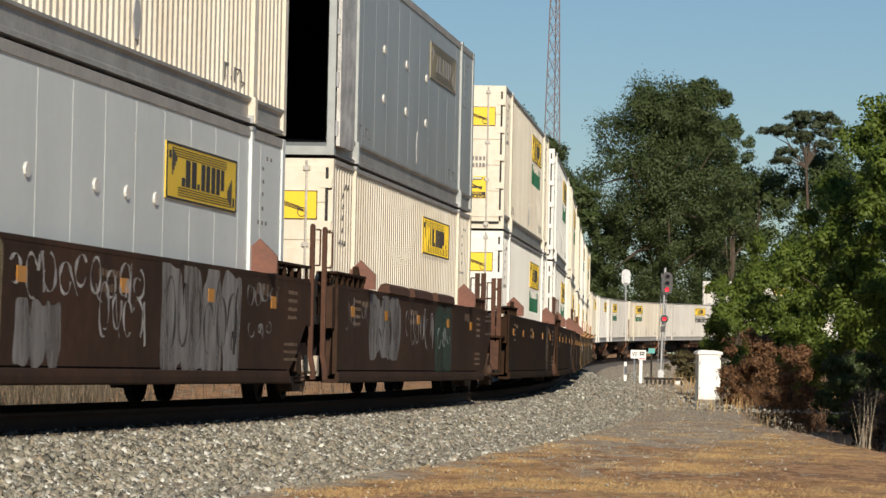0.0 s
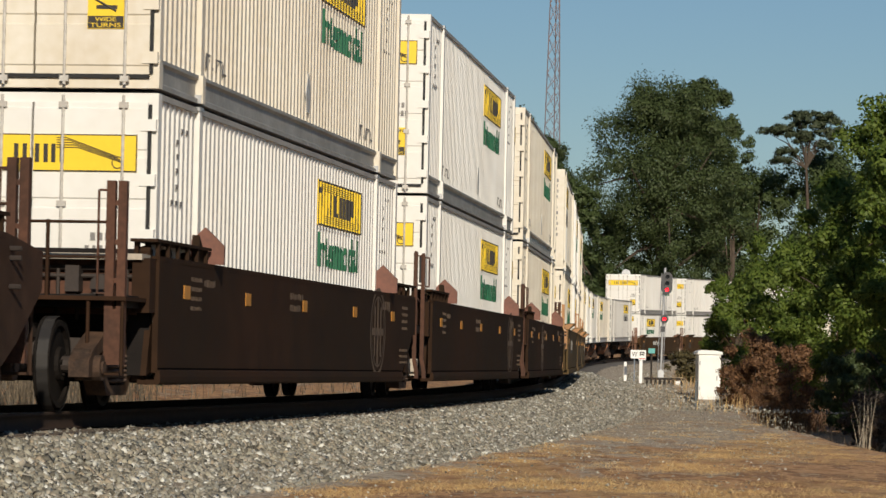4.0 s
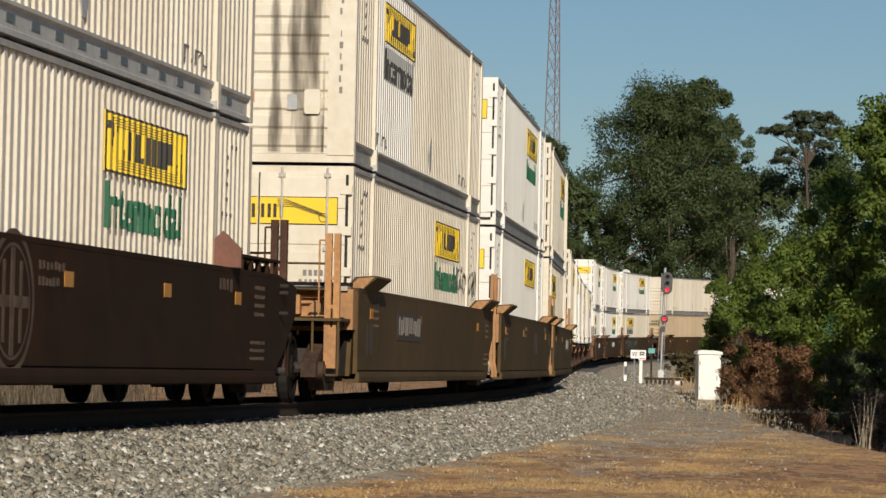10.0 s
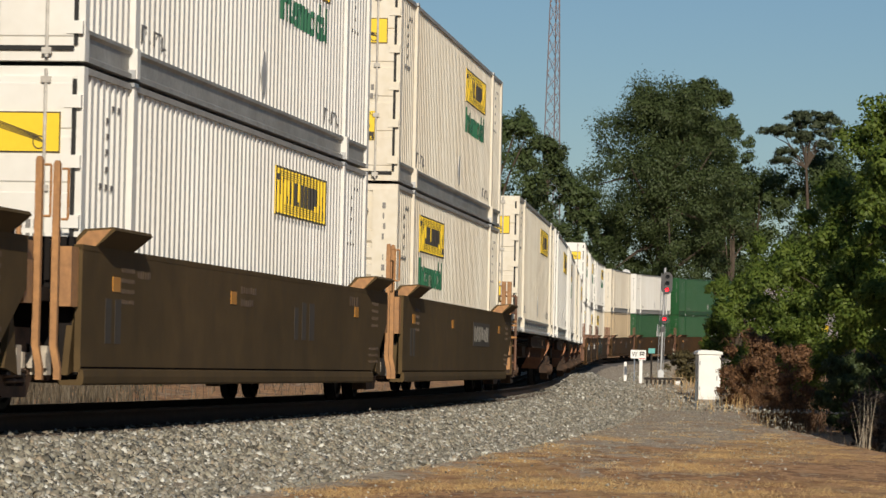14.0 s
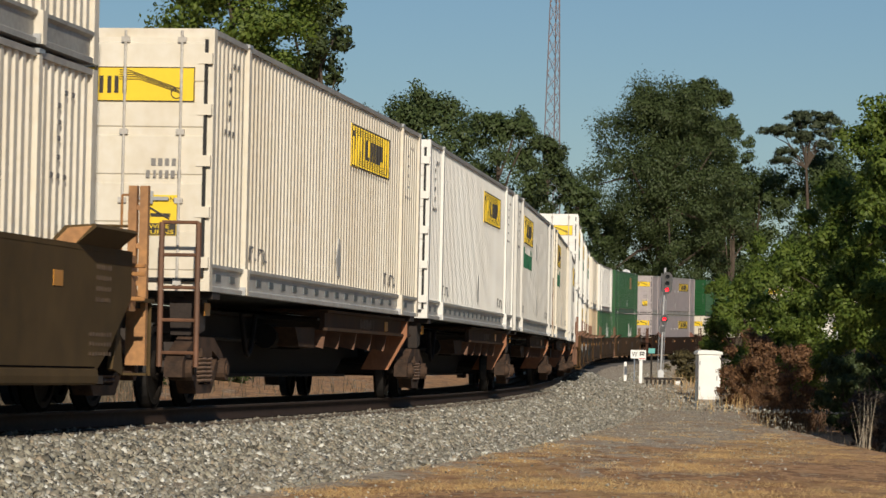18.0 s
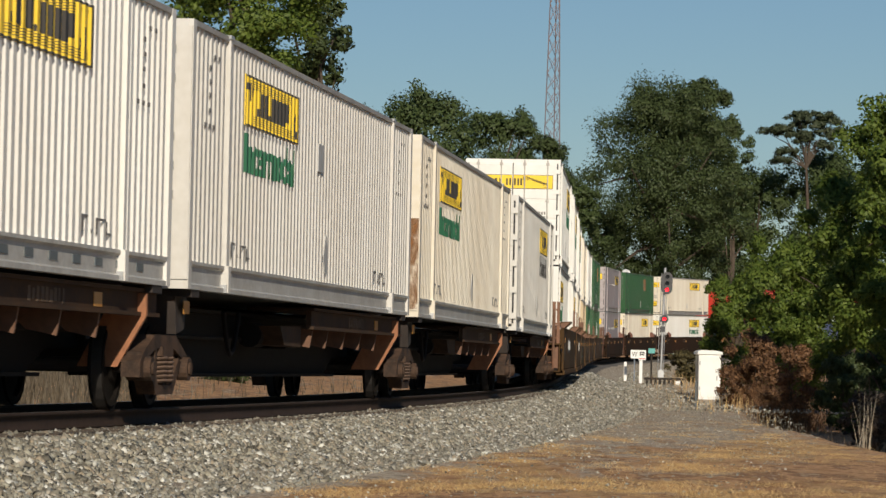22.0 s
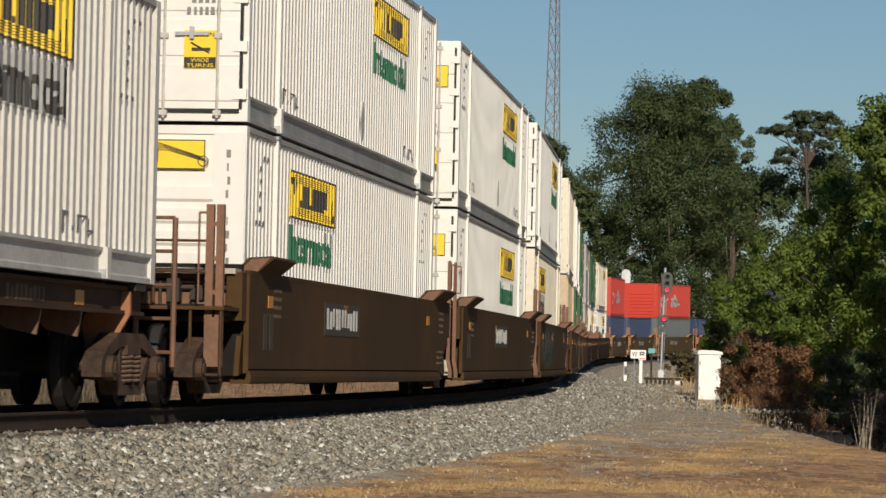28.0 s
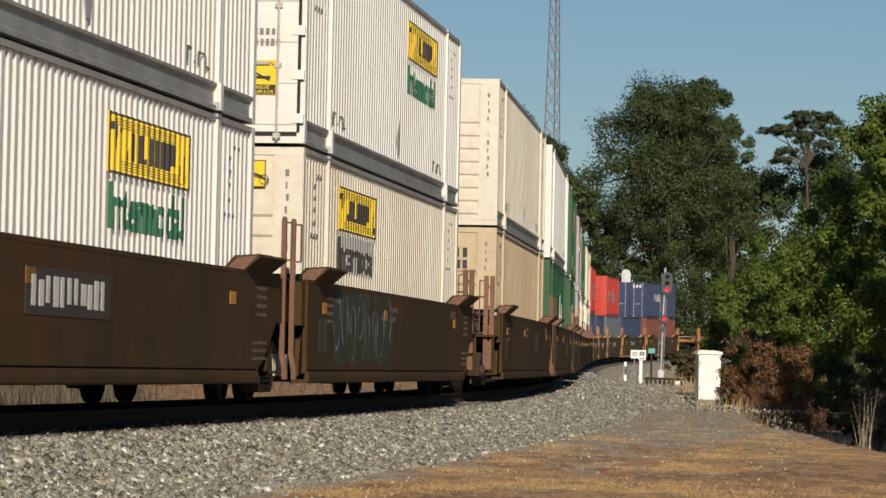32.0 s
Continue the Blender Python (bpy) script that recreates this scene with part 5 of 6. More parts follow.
        bm.faces.new([bm.verts.new((q[k][0], y, q[k][1])) for k, y in ((0, -0.06), (1, -0.06), (1, 0.05), (0, 0.05))])
    bmesh.ops.remove_doubles(bm, verts=bm.verts, dist=0.001)


WHEELS = []


def frame_fill(bm):
    """A cast side frame with an open window for the springs and a round boss over each axle box."""
    prism(bm, [(-1.15, 0.50), (-1.0, 0.60), (-0.5, 0.78), (0.5, 0.78), (1.0, 0.60), (1.15, 0.50), (1.15, 0.34), (1.0, 0.34), (0.98, 0.50), (0.42, 0.64), (-0.42, 0.64), (-0.98, 0.50), (-1.0, 0.34), (-1.15, 0.34)], "y", -1.17, -0.97)
    prism(bm, [(-0.78, 0.50), (-0.66, 0.54), (-0.30, 0.26), (0.30, 0.26), (0.66, 0.54), (0.78, 0.50), (0.40, 0.16), (-0.40, 0.16)], "y", -1.17, -0.97)
    for x in (-0.42, 0.34):
        box(bm, x, x + 0.08, -1.16, -0.98, 0.26, 0.64)
    for x in (-0.89, 0.89):
        rod(bm, (x, -1.24, 0.43), (x, -0.98, 0.43), 0.125, 14)
        rod(bm, (x, -1.26, 0.43), (x, -1.24, 0.43), 0.07, 10)
        box(bm, x - 0.16, x + 0.16, -1.15, -0.99, 0.50, 0.60)
    box(bm, -0.26, 0.26, -1.20, -0.96, 0.56, 0.66)


def spring_fill(bm):
    """One coil spring: a steel bar wound in six turns."""
    n, k, turns = 10, 4, 6
    rings = []
    for i in range(n * turns + 1):
        a = 6.2832 * i / n
        c_, z = Vector((math.cos(a), math.sin(a), 0)), 0.275 + 0.28 * i / (n * turns)
        rings.append([bm.verts.new(c_ * (0.105 + 0.02 * math.cos(q)) + Vector((0, 0, z + 0.017 * math.sin(q)))) for q in (1.5708 * j for j in range(k))])
    for p, q in zip(rings, rings[1:]):
        for j in range(k):
            bm.faces.new((p[j], p[(j + 1) % k], q[(j + 1) % k], q[j]))


def truck(parent, x):
    t = part("truck", mesh_of("truck_bolster", lambda bm: (box(bm, -0.22, 0.22, -1.0, 1.0, 0.42, 0.72), box(bm, -0.35, 0.35, -0.4, 0.4, 0.72, 0.86)), M_IRON), parent, "dirty cast steel truck with two axles", pose(x, 0, 0))
    for s in (0, 180):
        part("side_frame", mesh_of("side_frame", frame_fill, M_TRUCK), t, "", pose(0, 0, 0, 0, 0, s))
        for sx in (-0.15, 0.15):
            part("spring", mesh_of("coil_spring", spring_fill, M_SPRING), t, "", pose(0, 0, 0, 0, 0, s) @ pose(sx, -1.11, 0))
    for ax in (-0.89, 0.89):
        part("axle", mesh_of("axle", lambda bm: rod(bm, (0, -0.95, 0.46), (0, 0.95, 0.46), 0.08, 10), M_IRON), t, "", pose(ax, 0, 0))
        for s in (0, 180):
            w = part("wheel", mesh_of("wheel", wheel_fill, M_WHEEL), t, "", pose(ax, -0.755 if s == 0 else 0.755, 0.46, 0, 0, s))
            part("tread", mesh_of("wheel_tread", tread_fill, M_STEEL), w, "bright worn wheel tread")
            WHEELS.append((w, ax, s))
    return t


def coupler(parent, x, sign):
    part("coupler", mesh_of("coupler", lambda bm: (box(bm, 0, 1.2, -0.09, 0.09, 0.72, 0.92), box(bm, 1.1, 1.4, -0.17, 0.17, 0.66, 1.0)), M_IRON), parent, "", pose(x, 0, 0, 0, 0, 0 if sign > 0 else 180))
    part("brake_hose", mesh_of("brake_hose", lambda bm: [rod(bm, (0.7 + 0.1 * i, -0.35, 0.8 - 0.35 * math.sin(math.pi * i / 7)), (0.7 + 0.1 * (i + 1), -0.35, 0.8 - 0.35 * math.sin(math.pi * (i + 1) / 7)), 0.025, 6) for i in range(7)], M_BLACK), parent, "", pose(x, 0, 0, 0, 0, 0 if sign > 0 else 180))


# ---- well cars ----
SILL_T, SILL_B = 1.55, 0.27


def sill_fill(half, rear, more=0.0):
    """The deep side plate; its after end is cut away over the truck."""
    def fill(bm):
        a, b = half, half + more
        lo, cut = SILL_B + 0.12, 1.25
        if rear > 0:
            pts = [(-a, SILL_T), (-a, lo), (b - cut, lo), (b - 0.75, 0.62), (b - 0.12, 1.02), (b, 1.10), (b, SILL_T - 0.12 * (more > 0)), (a, SILL_T)]
        else:
            pts = [(-a, SILL_T), (-b, SILL_T - 0.12 * (more > 0)), (-b, 1.10), (-b + 0.12, 1.02), (-b + 0.75, 0.62), (-b + cut, lo), (a, lo), (a, SILL_T)] if more else [(-a, SILL_T), (-a, 1.10), (-a + 0.12, 1.02), (-a + 0.75, 0.62), (-a + cut, lo), (a, lo), (a, SILL_T)]
        prism(bm, pts, "y", -1.50, -1.44)
        x0, x1 = (-a, b - cut - 0.02) if rear > 0 else (-b + cut + 0.02, a)
        prism(bm, [(-1.53, SILL_B + 0.02), (-1.51, SILL_B), (-1.30, SILL_B), (-1.30, SILL_B + 0.05), (-1.47, SILL_B + 0.05), (-1.49, SILL_B + 0.15), (-1.525, SILL_B + 0.14), (-1.535, SILL_B + 0.08)], "x", x0, x1)
        prism(bm, [(-1.504, SILL_T - 0.05), (-1.42, SILL_T - 0.05), (-1.42, SILL_T), (-1.504, SILL_T)], "x", -a, a)
    return fill


def guide_house(bm):
    """A pointed plate that stands across the top of the sill."""
    prism(bm, [(-1.62, 0.0), (-1.20, 0.0), (-1.20, 0.20), (-1.41, 0.40), (-1.62, 0.20)], "x", -0.03, 0.03)


def guide_brace(bm):
    prism(bm, [(0.03, 0.0), (0.45, 0.0), (0.03, 0.30)], "y", -1.44, -1.36)


def guide_wedge(bm):
    prism(bm, [(-1.50, 0.0), (-1.24, 0.0), (-1.38, 0.16), (-1.66, 0.18), (-1.68, 0.15)], "x", -0.75, 0.75)


def stanchions(bm):
    prism(bm, [(-1.44, 0.62), (-1.38, 0.62), (-1.38, 2.24), (-1.395, 2.27), (-1.425, 2.27), (-1.44, 2.24)], "x", -0.03, 0.03)
    prism(bm, [(-1.44, 0.62), (-1.38, 0.62), (-1.42, 0.42), (-1.42, 0.32), (-1.48, 0.32), (-1.48, 0.42)], "x", -0.03, 0.03)
    for z in (1.0, 1.45):
        rod(bm, (0.0, -1.41, z), (0.25, -1.30, z + 0.12), 0.012, 5)


def grab_iron(bm):
    rod(bm, (0.0, -1.5, 1.75), (0.0, -1.5, 2.2), 0.012, 5)
    for z in (1.75, 2.2):
        rod(bm, (0.0, -1.5, z), (0.0, -1.44, z), 0.012, 5)


def end_frame(half, s=1):
    """A thin raised tread on short legs, open underneath."""
    def fill(bm):
        box(bm, half - 2.5, half + 0.1, min(-1.50 * s, -1.22 * s), max(-1.50 * s, -1.22 * s), SILL_T + 0.14, SILL_T + 0.17)
        for i in range(6):
            x = half - 2.35 + i * 0.46
            box(bm, x - 0.02, x + 0.02, min(-1.49 * s, -1.45 * s), max(-1.49 * s, -1.45 * s), SILL_T, SILL_T + 0.14)
            box(bm, x - 0.05, x + 0.05, min(-1.28 * s, -1.24 * s), max(-1.28 * s, -1.24 * s), SILL_T, SILL_T + 0.14)
            if i % 2:
                rod(bm, (x, -1.40 * s, SILL_T + 0.05), (x, -1.30 * s, SILL_T + 0.05), 0.05, 8)
    return fill


def end_rails(bm):
    for y in (-1.1, -0.4, 0.4, 1.1):
        rod(bm, (0, y, 1.2), (0, y, 1.75), 0.025, 6)
    rod(bm, (0, -1.1, 1.75), (0, 1.1, 1.75), 0.025, 6)
    rod(bm, (0, -1.1, 1.48), (0, 1.1, 1.48), 0.02, 6)


def end_platform(bm):
    """Thin posts, rails and steps of the platform at the free end of a car."""
    for y in (-1, 1):
        rod(bm, (1.02, y * 0.62, 1.1), (1.02, y * 0.62, 1.86), 0.02, 6)
        for w in (1.40, 1.06):
            rod(bm, (1.12, y * w, 0.36), (1.12, y * w, 1.1), 0.02, 5)
        box(bm, 1.02, 1.22, min(y * 1.40, y * 1.06), max(y * 1.40, y * 1.06), 0.36, 0.385)
    for z in (1.5, 1.84):
        rod(bm, (1.02, -1.2, z), (1.02, 1.2, z), 0.016, 5)
    box(bm, 0.06, 1.16, -1.44, 1.44, 1.08, 1.12)


def end_channel(y):
    """A slotted upright of two flats on a solid foot, with a hand grab beside it."""
    def fill(bm):
        for a, b in ((1.40, 1.315), (1.285, 1.20)):
            box(bm, -0.045, 0.045, min(y * a, y * b), max(y * a, y * b), 0.98, 2.24)
        box(bm, -0.04, 0.04, min(y * 1.40, y * 1.20), max(y * 1.40, y * 1.20), 0.46, 1.0)
        for z in (1.25, 1.62, 2.0):
            box(bm, -0.03, 0.03, min(y * 1.32, y * 1.28), max(y * 1.32, y * 1.28), z, z + 0.05)
        rod(bm, (0.02, y * 1.12, 1.15), (0.02, y * 1.12, 2.15), 0.013, 5)
        for z in (1.15, 2.15):
            rod(bm, (0.02, y * 1.12, z), (0.02, y * 1.21, z), 0.013, 5)
    return fill


def brake_gear(bm):
    """A valve body, a relay and their pipes on the end bulkhead."""
    rod(bm, (0.10, 0.98, 1.24), (0.32, 0.98, 1.24), 0.11, 10)
    box(bm, 0.06, 0.30, 0.78, 1.10, 1.02, 1.16)
    box(bm, 0.06, 0.24, 0.60, 0.74, 1.18, 1.44)
    for z in (1.1, 1.34, 1.42):
        rod(bm, (0.12, 0.2, z), (0.12, 1.26, z), 0.022, 6)
    for y in (0.5, 0.7, 1.2):
        rod(bm, (0.12, y, 0.9), (0.12, y, 1.42), 0.02, 6)


def graffiti(seed, x0, x1, z0, z1, n, width, big=1.0, y=-1.5035):
    """Loose looping strokes of spray paint that spell nothing."""
    def fill(bm):
        r = random.Random(seed)
        for _ in range(n):
            cx, cz = r.uniform(x0, x1), r.uniform(z0 + 0.2, z1 - 0.2)
            ax, az, ph, lo = big * r.uniform(0.1, 0.26), big * r.uniform(0.08, 0.26), r.uniform(0, 6), r.uniform(0.8, 1.9)
            last = None
            for i in range(15):
                t = i / 14
                x = cx + ax * math.sin(ph + lo * 6.28 * t) + 0.5 * big * (t - .5)
                z = min(z1, max(z0, cz + az * math.cos(ph * 1.7 + lo * 5 * t)))
                w = width * (0.6 + 0.6 * math.sin(3.14 * t))
                cur = (bm.verts.new((x - w * 0.4, y, z - w)), bm.verts.new((x + w * 0.4, y, z + w)))
                if last:
                    bm.faces.new((last[0], cur[0], cur[1], last[1]))
                last = cur
    return fill


def scrawl(bm, seed, x0, x1, z0, z1, n, width):
    """Spray strokes on a container's side."""
    tmp = bmesh.new()
    graffiti(seed, x0, x1, z0, z1, n, width, 2.0)(tmp)
    me = bpy.data.meshes.new("strokes")
    tmp.to_mesh(me)
    tmp.free()
    me.transform(Matrix.Translation((0, 1.5035 - W2 + 0.012, 0)))
    bm.from_mesh(me)
    bpy.data.meshes.remove(me)


def spray_block(seed, x0, x1, z0, z1, n):
    """Blocky fill letters: tall uneven shapes side by side."""
    def fill(bm):
        r = random.Random(seed)
        w = (x1 - x0) / n
        for i in range(n):
            a = x0 + i * w
            cx, cz, p1, p2 = a + w * 0.5, (z0 + z1) / 2, r.uniform(0, 6), r.uniform(0, 6)
            pts = []
            for k in range(28):
                q = 2 * math.pi * k / 28
                ex, ez = math.cos(q), math.sin(q)
                k_ = 1 + 0.10 * math.sin(3 * q + p1) + 0.07 * math.sin(5 * q + p2)
                pts.append((cx + w * 0.52 * k_ * math.copysign(abs(ex) ** 0.6, ex), cz + (z1 - z0) * 0.5 * k_ * math.copysign(abs(ez) ** 0.6, ez)))
            bm.faces.new([bm.verts.new((p[0], -1.503 - 0.0004 * i, min(z1, max(z0, p[1])))) for p in pts])
    return fill


def tag_strokes(seed, x0, x1, z0, z1, n, wide, y=-1.506, knots=6):
    """A row of looping glyph-like strokes that spell nothing, drawn out long as hand-sprayed tags are."""
    def fill(bm):
        r = random.Random(seed)
        w = (x1 - x0) / n
        for g in range(n):
            cx, cz, hz = x0 + (g + 0.5) * w, (z0 + z1) / 2 + r.uniform(-0.1, 0.1) * (z1 - z0), (z1 - z0) * r.uniform(0.26, 0.42)
            ph, sweep, lean = r.uniform(0, 6.28), r.choice((4.4, 5.6, 7.2)) * r.choice((-1, 1)), r.uniform(-0.2, 0.2) * w
            path_ = []
            for i in range(3 * knots):
                q = i / (3 * knots - 1)
                k = 1 - 0.35 * q
                path_.append((cx + 0.42 * w * k * math.cos(ph + sweep * q) + lean * (q - 0.5), cz + hz * k * math.sin(ph + sweep * q) * (1 + 0.2 * math.sin(3 * q + g))))
            if g % 2:
                ex, ez = path_[-1]
                path_ += [(ex + 0.12 * w * i, ez + (z0 - ez if r.random() < 0.5 else z1 - ez) * i / 5) for i in range(1, 6)]
            last = None
            for i in range(len(path_) - 1):
                (ax, az), (bx, bz) = path_[i], path_[i + 1]
                dx, dz = (bx - ax) / 3.5, bz - az
                ln = math.hypot(dx, dz) or 1
                ox, oz = -dz / ln * wide * 3.0, dx / ln * wide
                k = 0.7 + 0.5 * math.sin(i * 0.7 + g)
                cur = (bm.verts.new((ax - ox * k, y - 0.0003 * g, az - oz * k)), bm.verts.new((ax + ox * k, y - 0.0003 * g, az + oz * k)))
                if last:
                    bm.faces.new((last[0], cur[0], cur[1], last[1]))
                last = cur
    return fill


def spray_mat(name, colour, lo, hi, cover, scale=3.0, streak=0.25):
    """Thin spray paint: it covers in drifts and lets the paint below show through."""
    m = bpy.data.materials.new(name)
    m.use_nodes = True
    n, l = m.node_tree.nodes, m.node_tree.links
    b = n["Principled BSDF"]
    b.inputs["Roughness"].default_value = 0.8
    tc, mp, ns, mr = n.new("ShaderNodeTexCoord"), n.new("ShaderNodeMapping"), n.new("ShaderNodeTexNoise"), n.new("ShaderNodeMapRange")
    mp.inputs["Scale"].default_value = (1, 1, streak)
    ns.inputs["Scale"].default_value, ns.inputs["Detail"].default_value, ns.inputs["Roughness"].default_value = scale, 8, 0.65
    mr.inputs[1].default_value, mr.inputs[2].default_value, mr.inputs[3].default_value, mr.inputs[4].default_value = 0.32, 0.62, lo * cover, hi * cover
    tint = n.new("ShaderNodeMixRGB")
    tint.inputs[1].default_value, tint.inputs[2].default_value = (*(c * 0.6 for c in colour), 1), (*colour, 1)
    clear, mix = n.new("ShaderNodeBsdfTransparent"), n.new("ShaderNodeMixShader")
    l.new(tc.outputs["Object"], mp.inputs[0]), l.new(mp.outputs[0], ns.inputs["Vector"]), l.new(ns.outputs["Fac"], mr.inputs[0])
    l.new(ns.outputs["Fac"], tint.inputs[0]), l.new(tint.outputs[0], b.inputs["Base Color"])
    l.new(mr.outputs[0], mix.inputs[0]), l.new(clear.outputs[0], mix.inputs[1]), l.new(b.outputs[0], mix.inputs[2])
    l.new(mix.outputs[0], n["Material Output"].inputs[0])
    return m


M_SPRAY_G = spray_mat("grey_spray_paint", (0.36, 0.35, 0.34), 0.35, 1.0, 0.85)
M_SPRAY_W = spray_mat("white_spray_paint", (0.68, 0.67, 0.66), 0.3, 1.0, 0.85, 5.0, 0.6)
M_SPRAY_T = spray_mat("teal_spray_paint", (0.055, 0.13, 0.10), 0.2, 1.0, 0.7, 2.0)
M_SPRAY_Y = spray_mat("cream_spray_paint", (0.42, 0.34, 0.20), 0.1, 1.0, 0.8, 1.4)
M_SPRAY_D = spray_mat("thin_dark_spray_paint", (0.03, 0.022, 0.018), 0.3, 1.0, 0.75, 3.0)
M_RUSTSTAIN = spray_mat("rust_bloom", (0.34, 0.15, 0.05), 0.0, 1.0, 0.8, 5.0, 0.5)


M_PANELTEXT = mat("dulled_white_lettering", (0.34, 0.31, 0.26), 0.7, var=0.25, scale=6)
M_DIMINK = mat("dim_stencil_paint", (0.05, 0.04, 0.03), 0.8, var=0.1)
M_FADED = mat("faded_tan_emblem_paint", (0.13, 0.085, 0.05), 0.8, var=0.3, scale=4, dark=(0.05, 0.03, 0.02))


def ring_emblem(bm):
    n = 32
    for r0, r1 in ((0.62, 0.56), (0.50, 0.47)):
        for i in range(n):
            a, b = 2 * math.pi * i / n, 2 * math.pi * (i + 1) / n
            bm.faces.new([bm.verts.new((r * math.cos(t) * 1.1, -1.503, r * math.sin(t))) for r, t in ((r0, a), (r0, b), (r1, b), (r1, a))])
    for x0, x1, z0, z1 in ((-0.06, 0.06, -0.46, 0.46), (-0.5, -0.07, -0.05, 0.05), (0.07, 0.5, -0.05, 0.05), (-0.3, -0.22, -0.35, 0.35), (0.22, 0.3, -0.35, 0.35)):
        box(bm, x0, x1, -1.503, -1.5, z0, z1)


def well_car(label, brown, first, last, half=8.75, marks=0, tags=0, umber=False, logo=0):
    """One unit of a well car; the unit's middle is the origin, at the height of the rail tops."""
    c = new("well_car", None)
    paint, fit_ = (M_DUSTBROWN if tags in (1, 2) else M_BROWN, M_BROWNFIT) if brown else (M_UMBER, M_RUSTBROWN) if umber else (M_OLIVE, M_BUFF)
    key = f"{paint.name}_{half}"
    for s in (0, 180):
        m = pose(0, 0, 0, 0, 0, s)
        part("side_sill", mesh_of(f"side_sill_{key}_{s}_{last}", sill_fill(half, 1 if s == 0 else -1, 1.1 * (last and brown)), paint), c, "", m)
        part("sill_seam", mesh_of(f"sill_seam_{half}_{s}", lambda bm: box(bm, -half + (0.02 if s == 0 else 1.3), half - (1.3 if s == 0 else 0.02), -1.502, -1.499, SILL_B + 0.155, SILL_B + 0.17), M_DARK), c, "dark line above the bottom chord", m)
        for sx in (-1, 1):
            if brown:
                g = part("container_guide", mesh_of("guide_plate", guide_house, M_RUST), c, "pointed oxide red guide plate", m @ pose(sx * (half - 2.6), 0, SILL_T))
                part("brace", mesh_of("guide_brace", guide_brace, M_BROWN), g, "", pose(0, 0, 0) if sx > 0 else pose(-0.48, 0, 0))
            else:
                g = part("container_guide", mesh_of(f"guide_wedge_{paint.name}", guide_wedge, paint), c, "flared guide wedge", m @ pose(sx * (half - 1.25), 0, SILL_T))
                # a lighter sheet puts sunlight into the colour of the wedge's sun-facing end
                part("guide_end", mesh_of(f"guide_end_{fit_.name}", lambda bm: prism(bm, [(-1.49, 0.0), (-1.28, 0.0), (-1.42, 0.14), (-1.64, 0.16)], "x", -0.758, -0.751), fit_), g, "lighter end of the wedge with sunlight in its colour", pose(0, 0, 0) if s == 0 else pose(1.51, 0, 0))
            if (first, last)[sx * (1 if s == 0 else -1) > 0]:
                continue
            st = part("stanchion", mesh_of(f"stanchion_{fit_.name}", stanchions, fit_), c, "upright grab post", m @ pose(sx * (half + 0.62), 0, 0))
            part("grab_iron", mesh_of(f"grab_iron_{fit_.name}", grab_iron, fit_), st, "", pose(0.05, 0, 0))
    for sx in (0, 180):
        m = pose(0, 0, 0, 0, 0, sx)
        # the deck's black stands for the shade in the gap between cars
        part("end_deck", mesh_of(f"end_deck_{key}", lambda bm: (box(bm, half - 0.15, half + 0.9, -1.36, 1.36, 1.02, 1.14), box(bm, half - 0.15, half - 0.05, -1.40, 1.40, 0.36, 1.62), box(bm, half + 0.2, half + 1.4, -0.3, 0.3, 0.62, 1.02)), M_GRIMESHADE), c, "end deck, black for the shaded gap between cars", m)
        for y in (-1.38, 1.38):
            part("end_box", mesh_of(f"end_box_{key}", lambda bm: box(bm, 0.02, 0.28, -0.09, 0.09, 0.98, SILL_T - 0.03), M_BUFF if paint is M_OLIVE else paint), c, "", m @ pose(half, y, 0))
            part("end_gusset", mesh_of(f"end_gusset_{key}", lambda bm: prism(bm, [(half - 0.30, 0.42), (half + 0.1, 0.36), (half + 0.02, 0.62), (half - 0.1, 0.95)], "y", -0.03, 0.03), paint), c, "", m @ pose(0, y, 0))
            if (sx == 0 and last) or (sx == 180 and first):
                continue
            part("articulation_block", mesh_of("articulation_block", lambda bm: (box(bm, 0.35, 0.5, -0.08, 0.08, 0.36, 0.62), box(bm, 0.5, 0.58, -0.09, 0.09, 0.42, 0.56)), M_BLOCK), c, "", m @ pose(half, y * 0.90, 0))
        if not ((sx == 0 and last) or (sx == 180 and first)):
            part("end_rail", mesh_of(f"end_rail_{fit_.name}", end_rails, fit_), c, "", m @ pose(half + 0.75, 0, 0))
        if (sx == 0 and last) or (sx == 180 and first):
            part("end_platform", mesh_of(f"end_platform_{paint.name}", end_platform, paint), c, "crossover platform with grab rails and steps", m @ pose(half, 0, 0))
            for y in (-1, 1):
                part("stanchion", mesh_of(f"end_channel_{y}_{fit_.name}", end_channel(y), fit_), c, "tall slotted end post", m @ pose(half + 1.0, 0, 0))
            wall_ = part("bulkhead", mesh_of(f"end_bulkhead_{fit_.name}", lambda bm: box(bm, 0.01, 0.06, -1.28, 1.28, 0.96, 1.50), fit_), c, "painted end bulkhead", m @ pose(half, 0, 0))
            part("top_beam", mesh_of("end_top_beam", lambda bm: box(bm, -0.02, 0.34, -1.40, 1.40, 1.50, 1.56), M_BLOCK), wall_, "dusty top beam")
            part("brake_gear", mesh_of(f"brake_gear_{fit_.name}", brake_gear, fit_ if paint is M_OLIVE else M_IRON), wall_, "brake valve with its pipes", pose(0, 0, 0) if sx else pose(0, -1.8, 0))
